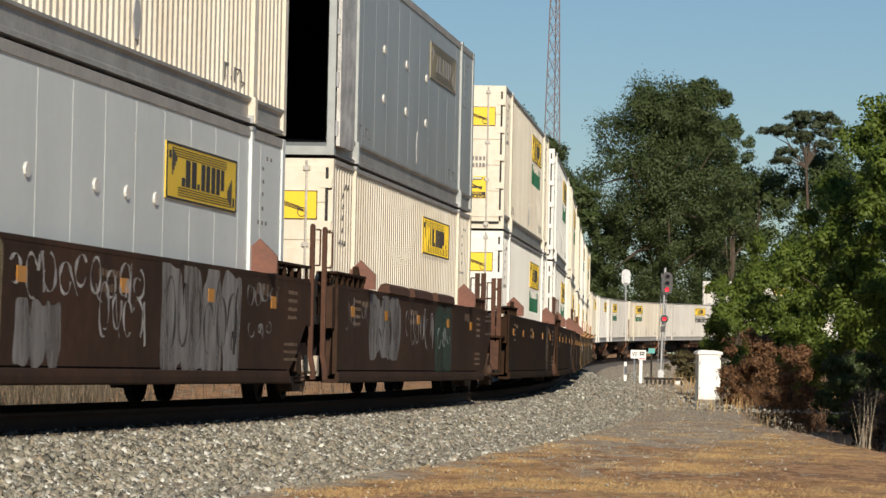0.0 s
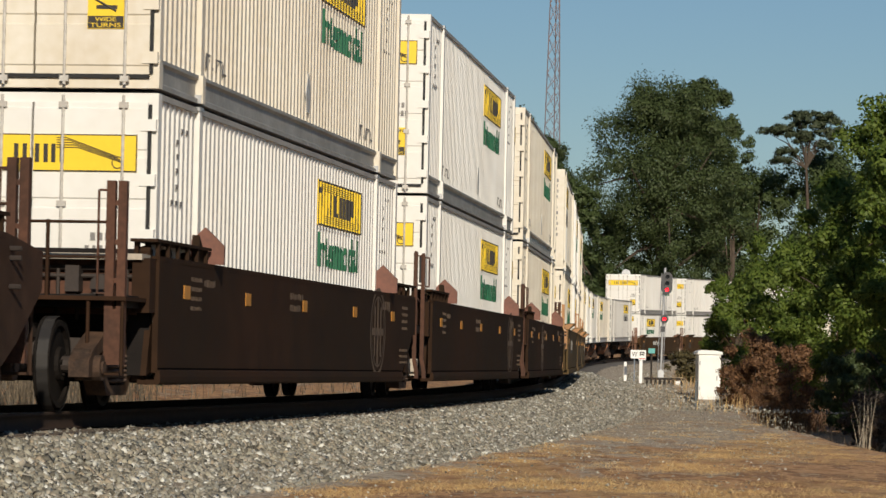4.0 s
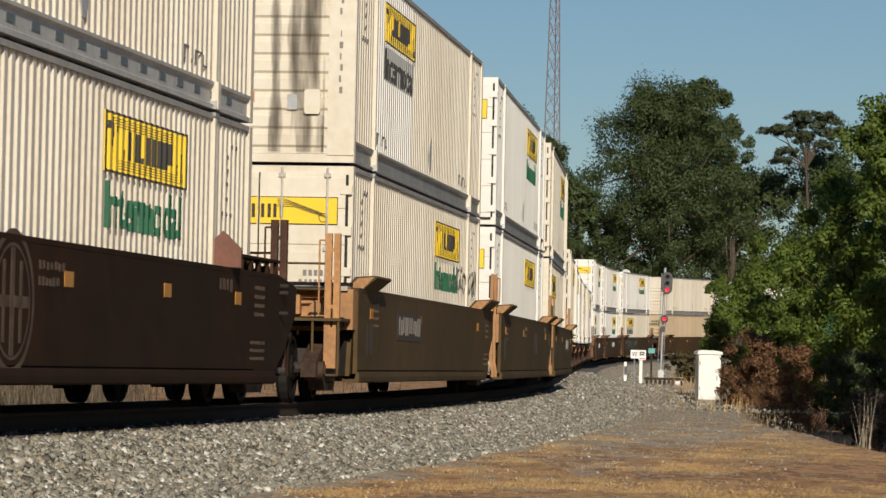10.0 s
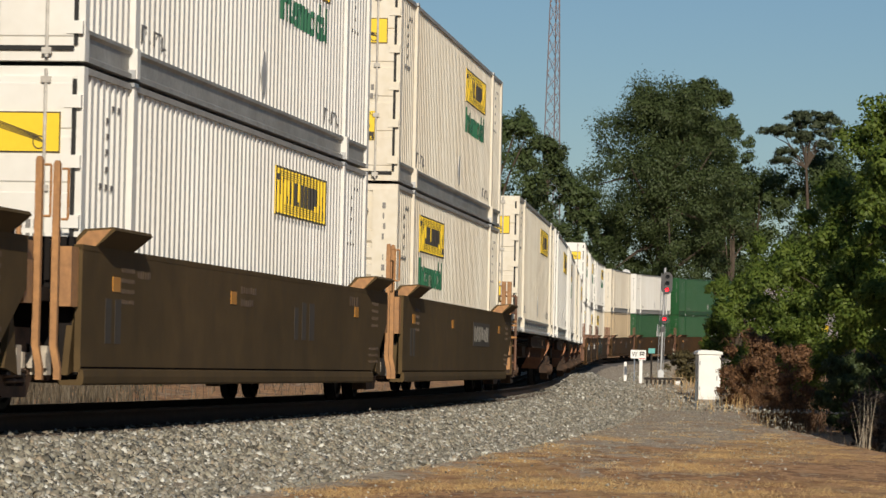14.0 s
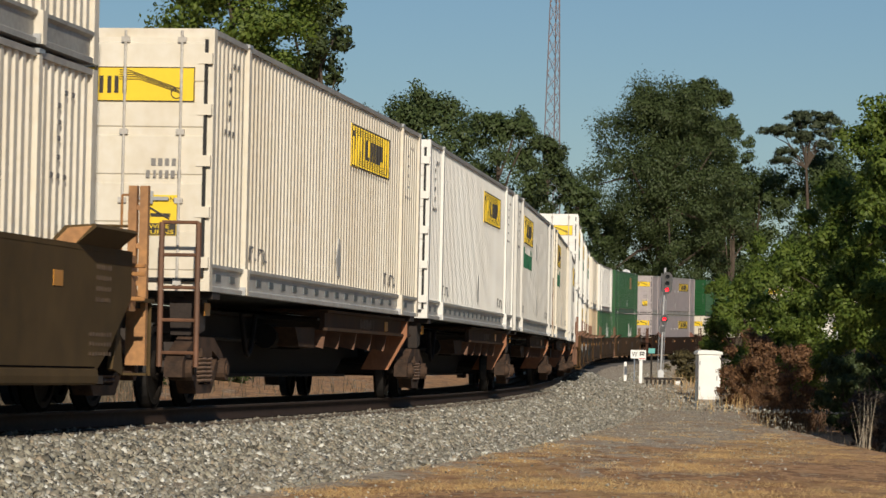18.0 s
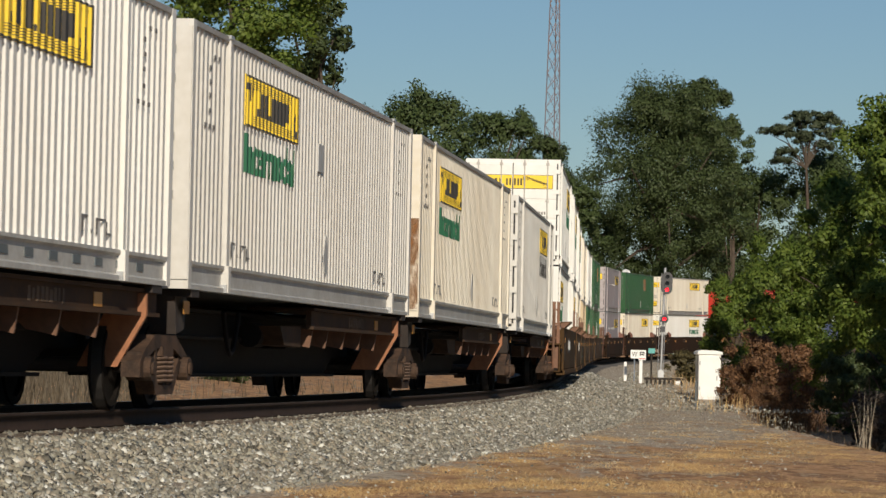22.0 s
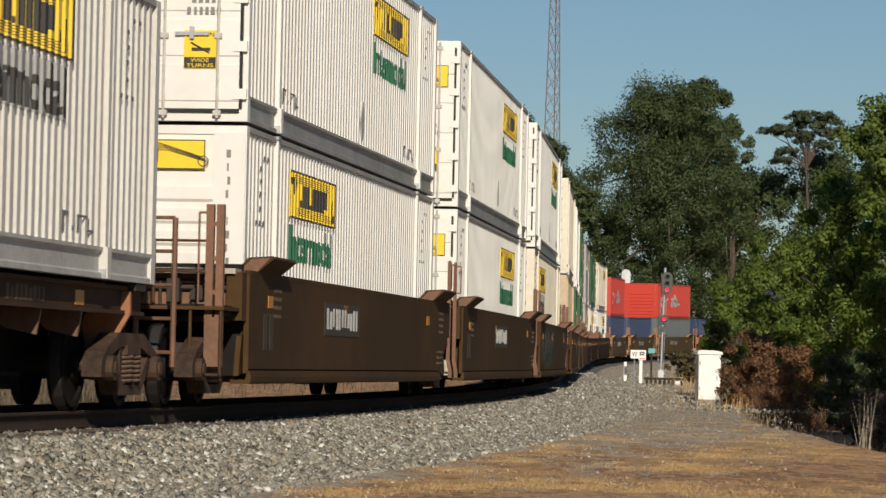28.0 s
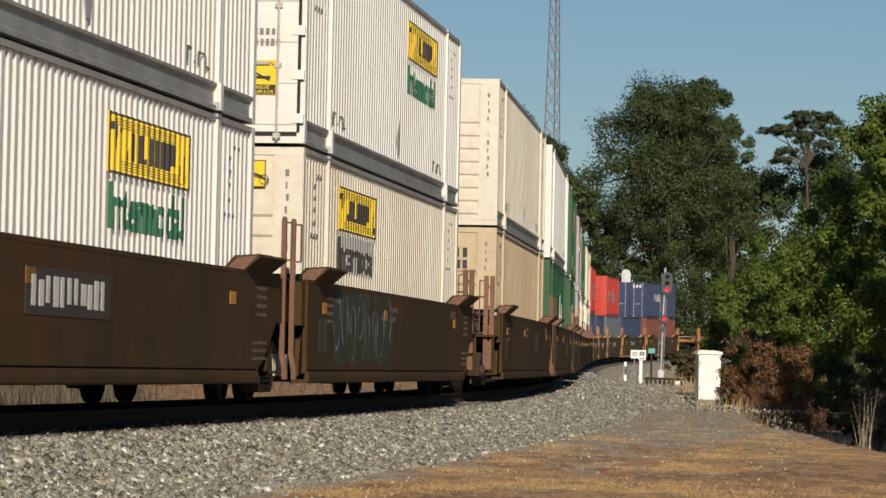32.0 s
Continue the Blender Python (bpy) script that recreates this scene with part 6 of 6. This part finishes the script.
            part("brake_wheel", mesh_of("brake_wheel", lambda bm: ([rod(bm, (0, 0.24 * math.cos(0.5236 * i), 0.24 * math.sin(0.5236 * i)), (0, 0.24 * math.cos(0.5236 * (i + 1)), 0.24 * math.sin(0.5236 * (i + 1))), 0.014, 5) for i in range(12)], [rod(bm, (0, 0, 0), (0, 0.24 * math.cos(1.5708 * i), 0.24 * math.sin(1.5708 * i)), 0.012, 5) for i in range(4)]), fit_), c, "", m @ pose(half + 0.95, -0.55, 2.0))
        if brown:
            part("end_frame", mesh_of(f"end_frame_{half}", end_frame(half), M_BROWN), c, "", m)
            part("end_frame", mesh_of(f"end_frame_far_{half}", end_frame(half, -1), M_BROWN), c, "", m)
    if tags == 2:
        for x in (-3.0, -0.2, 2.7):
            part("pipe_guard", mesh_of("pipe_guard", lambda bm: prism(bm, [(-1.54, 0.0), (-1.36, 0.0), (-1.36, 0.05), (-1.40, 0.12), (-1.46, 0.14), (-1.52, 0.11)], "x", -1.1, 1.1), M_BROWNFIT), c, "half-round oxide red cover on the sill", pose(x, 0, SILL_T))
    for x in (-half + 1.0, -half + 2.4, -2.0, 0.0, 2.0, half - 2.4, half - 1.0):
        part("floor_beam", mesh_of("well_floor_beam", lambda bm: box(bm, -0.25, 0.25, -1.44, 1.44, 0.28, 0.355), M_IRON), c, "", pose(x, 0, 0))
    for i, x in enumerate((-half + 1.3, -4.2, -0.6, 3.2, half - 2.2) if brown else (-half + 1.3, -2.0, half - 2.6)):
        part("reflector", mesh_of("reflector", lambda bm: box(bm, -0.15, 0.15, -1.507, -1.5, -0.07, 0.07), M_REFLECT), c, "amber reflector", pose(x, 0, 1.22))
    if marks:
        p = part("number_panel", mesh_of("number_panel", lambda bm: box(bm, -1.45, 1.45, -1.507, -1.5, -0.2, 0.22), M_DIMINK), c, "black panel with white reporting marks", pose(marks, 0, 1.08))
        part("lettering", mesh_of(f"number_panel_bars_{umber}", lambda bm: bars(bm, -1.3, -0.12, 2.6, 0.27, 11, -1.507, 7, 0.004), M_PANELTEXT if not umber else M_WHITEINK), p)
    else:
        part("lettering", mesh_of("small_marks", lambda bm: (bars(bm, -1.6, 1.28, 0.9, 0.08, 7, -1.5, 9, 0.004), bars(bm, -1.6, 1.14, 0.7, 0.08, 6, -1.5, 10, 0.004), bars(bm, 5.6, 1.28, 0.7, 0.14, 4, -1.5, 11, 0.004), bars(bm, -6.6, 1.3, 0.6, 0.08, 6, -1.5, 12, 0.004)), M_FADED), c)
    part("lettering", mesh_of(f"stencil_rows_{half}", lambda bm: [bars(bm, x0, 1.34 - 0.10 * k, 0.55, 0.045, 7, -1.5, 60 + k, 0.004) for x0 in (half - 1.3, -half + 1.5) for k in range(4)] + [bars(bm, half - 1.5, 0.72 - 0.09 * k, 0.8, 0.04, 8, -1.5, 70 + k, 0.004) for k in range(3)], M_FADED if brown else M_DIMINK), c, "small stencilled data")
    if not brown and half > 8:
        part("lettering", mesh_of("faded_digits", lambda bm: bars(bm, -7.9, 0.66, 0.75, 0.42, 2, -1.5, 81, 0.004), M_DIMINK), c, "faded dark stencilled digits")
    if not brown and not marks and not tags and half > 8:
        part("emblem", mesh_of("faded_initials", lambda bm: bars(bm, 1.6, 0.80, 1.5, 0.46, 3, -1.5, 82, 0.004), M_DIMINK), c, "faded dark initials reduced to bars")
    if logo:
        part("emblem", mesh_of("ring_emblem", ring_emblem, M_FADED), c, "faded ring emblem painted on the side", pose(logo, 0, 0.98))
    if tags == 1:
        part("graffiti", mesh_of("graffiti_fill", spray_block(3, 0.9, 4.7, 0.30, 1.53, 4), M_SPRAY_G), c, "grey block graffiti")
        part("graffiti", mesh_of("graffiti_block_strokes", tag_strokes(33, 1.0, 4.6, 0.45, 1.50, 6, 0.014, -1.507, 7), M_SPRAY_D), c, "thin dark strokes over the grey block")
        part("graffiti", mesh_of("graffiti_tags", tag_strokes(4, -4.7, 0.2, 1.02, 1.52, 9, 0.014, -1.506, 9), M_SPRAY_W), c, "looping white graffiti")
        part("graffiti", mesh_of("graffiti_drips", tag_strokes(5, -1.6, 0.2, 0.62, 1.30, 4, 0.012, -1.509, 7), M_SPRAY_W), c, "white graffiti drawn down in long loops")
        part("graffiti", mesh_of("graffiti_grey_drips", spray_block(9, -4.4, -2.9, 0.42, 1.02, 3), M_SPRAY_G), c, "thin grey drips of spray paint")
        part("graffiti", mesh_of("graffiti_small", tag_strokes(8, 5.0, 6.7, 1.15, 1.45, 4, 0.011), M_SPRAY_G), c, "small grey graffiti")
        part("graffiti", mesh_of("graffiti_small_b", tag_strokes(18, 5.1, 6.5, 0.78, 1.02, 3, 0.010), M_SPRAY_G), c, "small grey graffiti")
        part("graffiti", mesh_of("graffiti_cream", spray_block(6, -8.2, -4.8, 0.36, 1.53, 3), M_SPRAY_Y), c, "cream and brown graffiti")
        part("graffiti", mesh_of("graffiti_cream_edges", tag_strokes(16, -8.0, -4.8, 0.4, 1.5, 3, 0.024, -1.508, 7), M_SPRAY_D), c, "dark edges of the cream graffiti")
    if tags == 2:
        part("graffiti", mesh_of("graffiti_fill_b", spray_block(13, -5.9, -2.7, 0.58, 1.52, 3), M_SPRAY_G), c, "grey block graffiti")
        part("graffiti", mesh_of("graffiti_block_b", tag_strokes(34, -5.8, -2.8, 0.62, 1.48, 4, 0.012, -1.507, 7), M_SPRAY_D), c, "thin dark strokes over the grey block")
        part("graffiti", mesh_of("graffiti_tags_b", tag_strokes(14, -8.2, -6.2, 0.95, 1.5, 4, 0.010), M_SPRAY_G), c, "small faded graffiti")
        part("graffiti", mesh_of("graffiti_tags_c", tag_strokes(15, -2.2, 1.3, 0.72, 1.45, 6, 0.011, -1.506, 7), M_SPRAY_W), c, "white graffiti scrawl")
        part("graffiti", mesh_of("graffiti_teal", spray_block(15, 1.5, 3.7, 0.34, 1.53, 2), M_SPRAY_T), c, "teal graffiti")
        part("graffiti", mesh_of("graffiti_tags_d", tag_strokes(17, 1.7, 3.5, 0.75, 1.2, 3, 0.012, -1.508), M_SPRAY_W), c, "white strokes over the teal")
    if tags == 3:
        part("graffiti", mesh_of("graffiti_faint", spray_block(23, -6.8, -1.4, 0.5, 1.5, 5), M_SPRAY_T), c, "faded green graffiti")
        part("graffiti", mesh_of("graffiti_faint_lines", tag_strokes(24, -6.8, -1.4, 0.55, 1.48, 8, 0.016, -1.507, 7), M_SPRAY_G), c, "faded grey graffiti strokes")
    end = half + (1.02 if half > 8 else 1.42)
    truck(c, -end + (0.7 if first else 0))
    if last:
        truck(c, end - 0.7)
        coupler(c, half + 1.4, 1)
    if first:
        coupler(c, -half - 1.4, -1)
    return tagged(c, label, "well car", "units of the train")


# ---- spine cars ----
def spine_car(label, first, last):
    c = new("spine_car", None)
    part("centre_sill", mesh_of("spine_sill", lambda bm: (prism(bm, [(-8.4, 1.10), (-8.4, 0.64), (-6.9, 0.60), (-6.2, 0.37), (6.2, 0.37), (6.9, 0.60), (8.4, 0.64), (8.4, 1.10)], "y", -0.30, 0.30), box(bm, -8.4, 8.4, -0.46, 0.46, 1.10, 1.14), box(bm, -6.2, 6.2, -0.46, 0.46, 0.33, 0.37)), M_GRIMESHADE), c, "grimy centre sill, darkened further for its shade")
    for s in (1, -1):
        x0, x1 = 0.3, 8.1
        a, b = min(-1.15 * s, -1.08 * s), max(-1.15 * s, -1.08 * s)
        br = part("side_bracket", mesh_of(f"bracket_{s}", lambda bm: box(bm, x0, x1, a, b, 1.0, 1.20), M_BRACKET), c, "side bracket with shade in its colour")
        part("top_flange", mesh_of(f"bracket_flange_{s}", lambda bm: box(bm, x0 - 0.06, x1, min(-1.20 * s, -0.3 * s), max(-1.20 * s, -0.3 * s), 1.20, 1.24), M_BRACKET), br)
        part("lip", mesh_of(f"bracket_lip_{s}", lambda bm: box(bm, x0, x1, min(-1.19 * s, -1.08 * s), max(-1.19 * s, -1.08 * s), 0.96, 1.0), M_BRACKET), br)
        for x in (0.5, 1.7, 3.1, 4.5, 5.9):
            part("gusset", mesh_of(f"gusset_{s}", lambda bm: prism(bm, [(-1.14 * s, 0.97), (-0.62 * s, 0.97), (-0.80 * s, 0.78), (-1.10 * s, 0.72)], "x", -0.02, 0.02), M_SPINE), c, "", pose(x, 0, 0))
        part("step_box", mesh_of(f"spine_step_{s}", lambda bm: prism(bm, [(-1.2, 0.98), (0.28, 1.0), (0.28, 0.72), (-0.9, 0.74)], "y", min(-1.02 * s, -0.7 * s), max(-1.02 * s, -0.7 * s)), M_BRACKET), c)
        part("end_plate", mesh_of(f"bolster_plate_{s}", lambda bm: prism(bm, [(-1.24 * s, 1.19), (-0.84 * s, 1.19), (-0.84 * s, 1.0), (-0.80 * s, 0.98), (-0.53 * s, 0.44), (-0.95 * s, 0.44), (-1.24 * s, 0.96)], "x", -0.03, 0.03), M_BOLSTER), c, "orange bolster plate", pose(x1 - 0.75, 0, 0))
    for x in (-7.6, 7.6):
        for y in (-1.12, 1.12):
            part("pedestal", mesh_of("container_pedestal", lambda bm: box(bm, -0.2, 0.2, -0.16, 0.16, 1.20, 1.28), M_IRON), c, "", pose(x, y, 0))
    for y in (-0.95, 0.95):
        # dark truck steel puts the container's shade into these blocks
        part("front_pedestal", mesh_of("front_pedestal", lambda bm: prism(bm, [(-7.8, 1.22), (-7.2, 1.22), (-7.3, 0.86), (-7.7, 0.80)], "y", -0.15, 0.15), M_IRON), c, "pedestal block with shade in its colour", pose(0, y, 0))
    part("brake_pipe", mesh_of("brake_pipe", lambda bm: (rod(bm, (-8, -0.5, 0.8), (8, -0.5, 0.8), 0.03, 6), [rod(bm, (-4.2 + 0.1 * i, -0.9, 1.1 - 0.5 * math.sin(3.14 * i / 9)), (-4.1 + 0.1 * i, -0.9, 1.1 - 0.5 * math.sin(3.14 * (i + 1) / 9)), 0.03, 6) for i in range(9)]), M_GRIMESHADE), c)
    part("brake_cylinder", mesh_of("brake_cylinder", lambda bm: rod(bm, (-1.2, -0.62, 0.86), (-0.6, -0.62, 0.86), 0.16, 12), M_GRIMESHADE), c)
    part("air_reservoir", mesh_of("air_reservoir", lambda bm: box(bm, 0.1, 0.7, -0.85, -0.45, 0.7, 1.0), M_GRIMESHADE), c)
    part("lettering", mesh_of("spine_marks", lambda bm: bars(bm, 3.3, 1.02, 1.3, 0.14, 9, -1.15, 17, 0.004), M_FADED), c)
    for x in (5.6, -7.6):
        part("reflector", mesh_of("spine_reflector", lambda bm: box(bm, 0, 0.3, -1.156, -1.15, 1.02, 1.16), M_REFLECT), c, "", pose(x, 0, 0))
    truck(c, -8.52 + (0.9 if first else 0))
    if first:
        coupler(c, -8.6, -1)
        part("end_ladder", mesh_of("end_ladder", lambda bm: ([rod(bm, (0, y, 0.45), (0, y, 2.0), 0.03, 6) for y in (-1.3, -0.9)], [rod(bm, (0, -1.3, z), (0, -0.9, z), 0.02, 6) for z in (0.6, 0.95, 1.3, 1.65, 2.0)]), M_SPINE), c, "", pose(-8.7, 0, 0))
    if last:
        truck(c, 7.7)
        coupler(c, 8.6, 1)
        part("end_ladder", mesh_of("end_ladder", None, M_SPINE), c, "", pose(8.9, 0, 0))
    return tagged(c, label, "spine car", "units of the train")


# ---- the train, from its front to its rear ----
WC, CC = "white corrugated container with a yellow company plate", "weathered cream corrugated container with a yellow company plate"
DC = "dull grey-white corrugated container with a yellow company plate"
BW, OW = "dark brown well car carrying stacked containers", "dull yellow-brown well car carrying stacked containers"
C_ = "corrugated"
UW = "umber brown well car carrying stacked containers"
# distance of the load's leading end along the line at the start, car, (first, last of its car), load below, load above
TRAIN = [
    (-15.4, "brown", (1, 0), dict(marks=0, tags=1), ("dull silver smooth-sided container with a yellow plate", M_SILVER, "smooth", "door", 1), ("cream corrugated container stacked on another", M_CREAM, C_, "door", 0)),
    (4.2, "brown", (0, 1), dict(marks=0, tags=2), (CC, M_CREAM, C_, "door", 1), ("dark grey smooth container with its doors swung open", M_GREYALU, "smooth", "open", 0)),
    (27.1, "brown", (1, 0), dict(logo=5.2), (WC, M_WHITE, C_, "door", 2), (CC, M_CREAM, C_, "door", 2)),
    (46.7, "brown", (0, 0), dict(logo=5.6), (WC, M_WHITE, C_, "door", 2), (WC, M_WHITE, C_, "door", 2)),
    (65.85, "brown", (0, 1), dict(logo=-2.4), (CC, M_CREAM, C_, "door", 2), (CC, M_CREAM, C_, "door", 2)),
    (89.15, "olive", (1, 0), dict(marks=-3.3), (CC, M_CREAM, C_, "door", 2), ("cream corrugated container with a soot-stained end wall", M_CREAM, C_, "wall", 3)),
    (108.45, "olive", (0, 0), dict(), (WC, M_WHITE, C_, "door", 1), (WC, M_WHITE, C_, "door", 2)),
    (127.6, "olive", (0, 1), dict(marks=2.8), (CC, M_CREAM, C_, "wall", 2), (CC, M_CREAM, C_, "door", 2)),
    (148.7, "spine", (1, 0), dict(), (CC, M_CREAM, C_, "door", 1), None),
    (166.0, "spine", (0, 0), dict(), (WC, M_WHITE, C_, "door", 1), None),
    (182.95, "spine", (0, 0), dict(), (DC, M_DULL, C_, "wall", 2), None),
    (200.15, "spine", (0, 0), dict(), (CC, M_CREAM, C_, "wall", 2), None),
    (218.45, "spine", (0, 1), dict(), (DC, M_DULL, C_, "door", 3), None),
    (239.05, "umber", (1, 0), dict(marks=-2.2), (WC, M_WHITE, C_, "wall", 2), (WC, M_WHITE, C_, "door", 2)),
    (258.6, "umber", (0, 0), dict(marks=-0.7), (WC, M_WHITE, C_, "door", 2), (WC, M_WHITE, C_, "door", 2)),
    (277.9, "umber", (0, 1), dict(tags=3), (CC, M_CREAM, C_, "wall", 3), (WC, M_WHITE, C_, "door", 2)),
    (301.4, "umber", (1, 0), dict(), ("faded tan container with black lettering bars", M_TANPAINT, "ribbed", "wall", 0), ("cream ribbed container with a black vertical code", M_CREAM, "ribbed", "wall", 0)),
    (321.0, "umber", (0, 0), dict(), ("dark green ribbed container", M_GREENBOX, "ribbed", "wall", 0), ("white ribbed container above a green one", M_WHITE, "ribbed", "wall", 0)),
    (340.4, "umber", (0, 1), dict(), ("dark green ribbed container", M_GREENBOX, "ribbed", "wall", 0), ("dark green ribbed container", M_GREENBOX, "ribbed", "wall", 0)),
    (364.3, "brown", (1, 0), dict(), ("faded mauve-grey container with yellow end plates", M_PINKGREY, "smooth", "door", 1), ("faded mauve-grey container with yellow end plates", M_PINKGREY, "smooth", "door", 1)),
    (383.9, "brown", (0, 0), dict(), (CC, M_CREAM, C_, "door", 1), ("dark green ribbed container with a white emblem", M_GREENBOX, "ribbed", "wall", 0)),
    (403.8, "brown", (0, 1), dict(), (WC, M_WHITE, C_, "door", 2), (CC, M_CREAM, C_, "door", 1)),
    (424.7, "short", (1, 0), dict(), ("navy blue container in a well car", M_BLUE, "ribbed", "door", 0), ("red container with white script on its side", M_RED, "ribbed", "wall", 0)),
    (440.2, "short", (0, 0), dict(), ("navy blue container in a well car", M_BLUE, "ribbed", "wall", 0), None),
    (455.3, "short", (0, 0), dict(), ("slate grey container in a well car", M_SLATE, "ribbed", "wall", 0), ("red container with white script on its side", M_RED, "ribbed", "wall", 0)),
    (470.3, "short", (0, 0), dict(), ("navy blue container in a well car", M_BLUE, "ribbed", "wall", 0), None),
    (485.3, "short", (0, 1), dict(), ("maroon container in a well car", M_MAROON, "ribbed", "wall", 0), ("navy blue container with white markings", M_BLUE, "ribbed", "door", 0)),
    (507.3, "short", (1, 0), dict(), None, None),
    (523.3, "short", (0, 1), dict(), None, None),
]
ROLLING = []  # wheels that pass near enough to see them turn
RIDERS = []  # every moving thing, the distance of its middle and half the span between its trucks
for lead, kind, (first, last), opts, below, above in TRAIN:
    L, H, base = (12.19, 2.6, 0.36) if kind == "short" else (16.15, 2.87, 0.36)
    mid = lead + L / 2
    if kind == "spine":
        car, span, base = spine_car("rusty orange spine car carrying one container", first, last), 8.5, 1.28
    elif kind == "short":
        car, span = well_car("empty yellow-brown well car" if not below else OW, False, first, last, 6.4, marks=-1.0), 8.0
    else:
        car, span = well_car(BW if kind == "brown" else UW if kind == "umber" else OW, kind == "brown", first, last, umber=kind == "umber", **opts), 9.77
    RIDERS.append((car, mid, span, 0.0))
    if lead < 300:
        ROLLING += WHEELS
    WHEELS.clear()
    z = base
    for spec in (below, above):
        if spec:
            box_ = container(*spec, L=L, H=H, slots=(lead < 180 or "pale") if kind == "spine" else lead == 65.85, sticker=kind == "spine" or spec is above)
            RIDERS.append((box_, mid, span, z))
            if lead == 89.15 and spec is below:
                part("graffiti", mesh_of("black_scrawl", lambda bm: tag_strokes(41, 4.7, 7.6, 1.35, 2.0, 7, 0.016, -W2 + 0.008, 7)(bm), M_INK), box_, "black spray-painted scrawl")
            if lead == 89.15 and spec is above:
                part("soot_stain", mesh_of("soot_stain", lambda bm: box(bm, -8.0995, -8.0985, -0.88, -0.10, 0.14, 2.76), M_SOOT), box_, "black soot streaks down the end wall")
                part("hatch", mesh_of("end_hatch", lambda bm: prism(bm, [(-0.80, 0.66), (-0.62, 0.66), (-0.60, 0.69), (-0.60, 0.97), (-0.62, 1.0), (-0.80, 1.0), (-0.82, 0.97), (-0.82, 0.69)], "x", -8.13, -8.08), M_CREAM), box_, "small framed hatch")
                part("vent", mesh_of("end_vent", lambda bm: box(bm, -8.105, -8.08, -0.50, -0.36, 0.72, 0.93), M_GALV), box_, "grey vent plate")
                part("placard", mesh_of("end_placard", lambda bm: box(bm, -8.10, -8.09, 0.10, 0.25, 0.82, 0.97), M_REFLECT), box_, "small orange placard")
            if lead == 89.15 and spec is above:
                part("repainted_panel", mesh_of("repainted_panel", painted_on_ribs(lambda bm: box(bm, 0.0, 4.1, -0.003, 0.0, 0.32, 2.78), -6.0), M_WHITE), box_, "freshly repainted white stretch of the side", pose(-6.0, -W2 + 0.012, 0))
            if lead == 200.15:
                part("rust_stain", mesh_of("post_rust", lambda bm: box(bm, -8.103, -8.0955, -1.285, -0.93, 0.12, 1.55), M_RUSTSTAIN), box_, "rust bloom on the corner post")
            if lead == 182.95:
                part("patch", mesh_of("upper_patch", lambda bm: box(bm, -0.2, 0.2, -W2 + 0.006, -W2 + 0.02, 1.72, 2.08), M_PATCH), box_, "grey repair patch")
            if spec[1] is M_RED:
                part("lettering", mesh_of("white_script", lambda bm: scrawl(bm, 42, -4.4, 1.5, 0.9, 1.7, 9, 0.09), M_WHITEINK), box_, "white script reduced to strokes")
            if spec[1] is M_GREENBOX:
                if spec is below:
                    part("emblem", mesh_of("white_emblem", lambda bm: [prism(bm, [(x, 1.25), (x + w, 1.25), (x + w * 0.6, z), (x + w * 0.4, z)], "y", -W2 + 0.008, -W2 + 0.02) for x, w, z in ((1.5, 1.1, 2.15), (2.7, 0.5, 1.6), (3.3, 0.6, 1.9))], M_WHITEINK), box_, "plain white emblem of three spires")
                else:
                    part("company_plate", mesh_of("gold_plate", lambda bm: box(bm, 2.2, 3.3, -W2 + 0.006, -W2 + 0.02, 1.7, 2.5), M_BUFF), box_, "dull gold company plate")
            if spec[1] is M_BLUE and spec is above:
                part("lettering", mesh_of("white_marks", lambda bm: (bars(bm, -3.0, 1.2, 2.6, 0.6, 3, -W2 + 0.02, 43), bars_yz(bm, -0.9, 2.2, 0.7, 0.22, 3, 44, -6.15)), M_WHITEINK), box_)
            if spec[1] is M_TANPAINT:
                part("lettering", mesh_of("tan_end_marks", lambda bm: (bars_yz(bm, -0.75, 2.30, 0.62, 0.17, 4, 45, -8.095), bars_yz(bm, -0.75, 2.06, 0.8, 0.17, 6, 46, -8.095)), M_INK), box_)
            z += H + 0.05


# ---- all that moves ----
RUN_T = np.arange(0, 32.101, 0.05)
_v = np.interp(RUN_T, (0, 5, 9, 13, 18, 22, 26, 32), (8.266, 8.311, 8.402, 8.584, 8.778, 8.868, 8.856, 8.784))
RUN_S = np.concatenate([[0.0], np.cumsum((_v[1:] + _v[:-1]) * 0.025)])


def travel(t):
    """How far the train has come at t seconds; it gains a little speed."""
    return float(np.interp(t, RUN_T, RUN_S))


def rider_pose(mid, span, z, t):
    s = mid - travel(t)
    a, b = on_line(s - span), on_line(s + span)
    d = (b - a).normalized()
    side = Vector((0, 0, 1)).cross(d).normalized()
    up = d.cross(side)
    m = Matrix((d, side, up)).transposed().to_4x4()
    m.translation = (a + b) / 2 + up * z
    return m


def motions():
    for thing, mid, span, z in RIDERS:
        walk(thing, [(t, rider_pose(mid, span, z, t)) for t in range(0, 33)])
    times = [i * 0.08 for i in range(401)]
    for wheel, ax, flip in ROLLING:
        walk(wheel, [(t, pose(ax, -0.755 if flip == 0 else 0.755, 0.46, 0, -math.degrees(travel(t) / 0.46), 0) @ pose(0, 0, 0, 0, 0, flip)) for t in times])


motions()
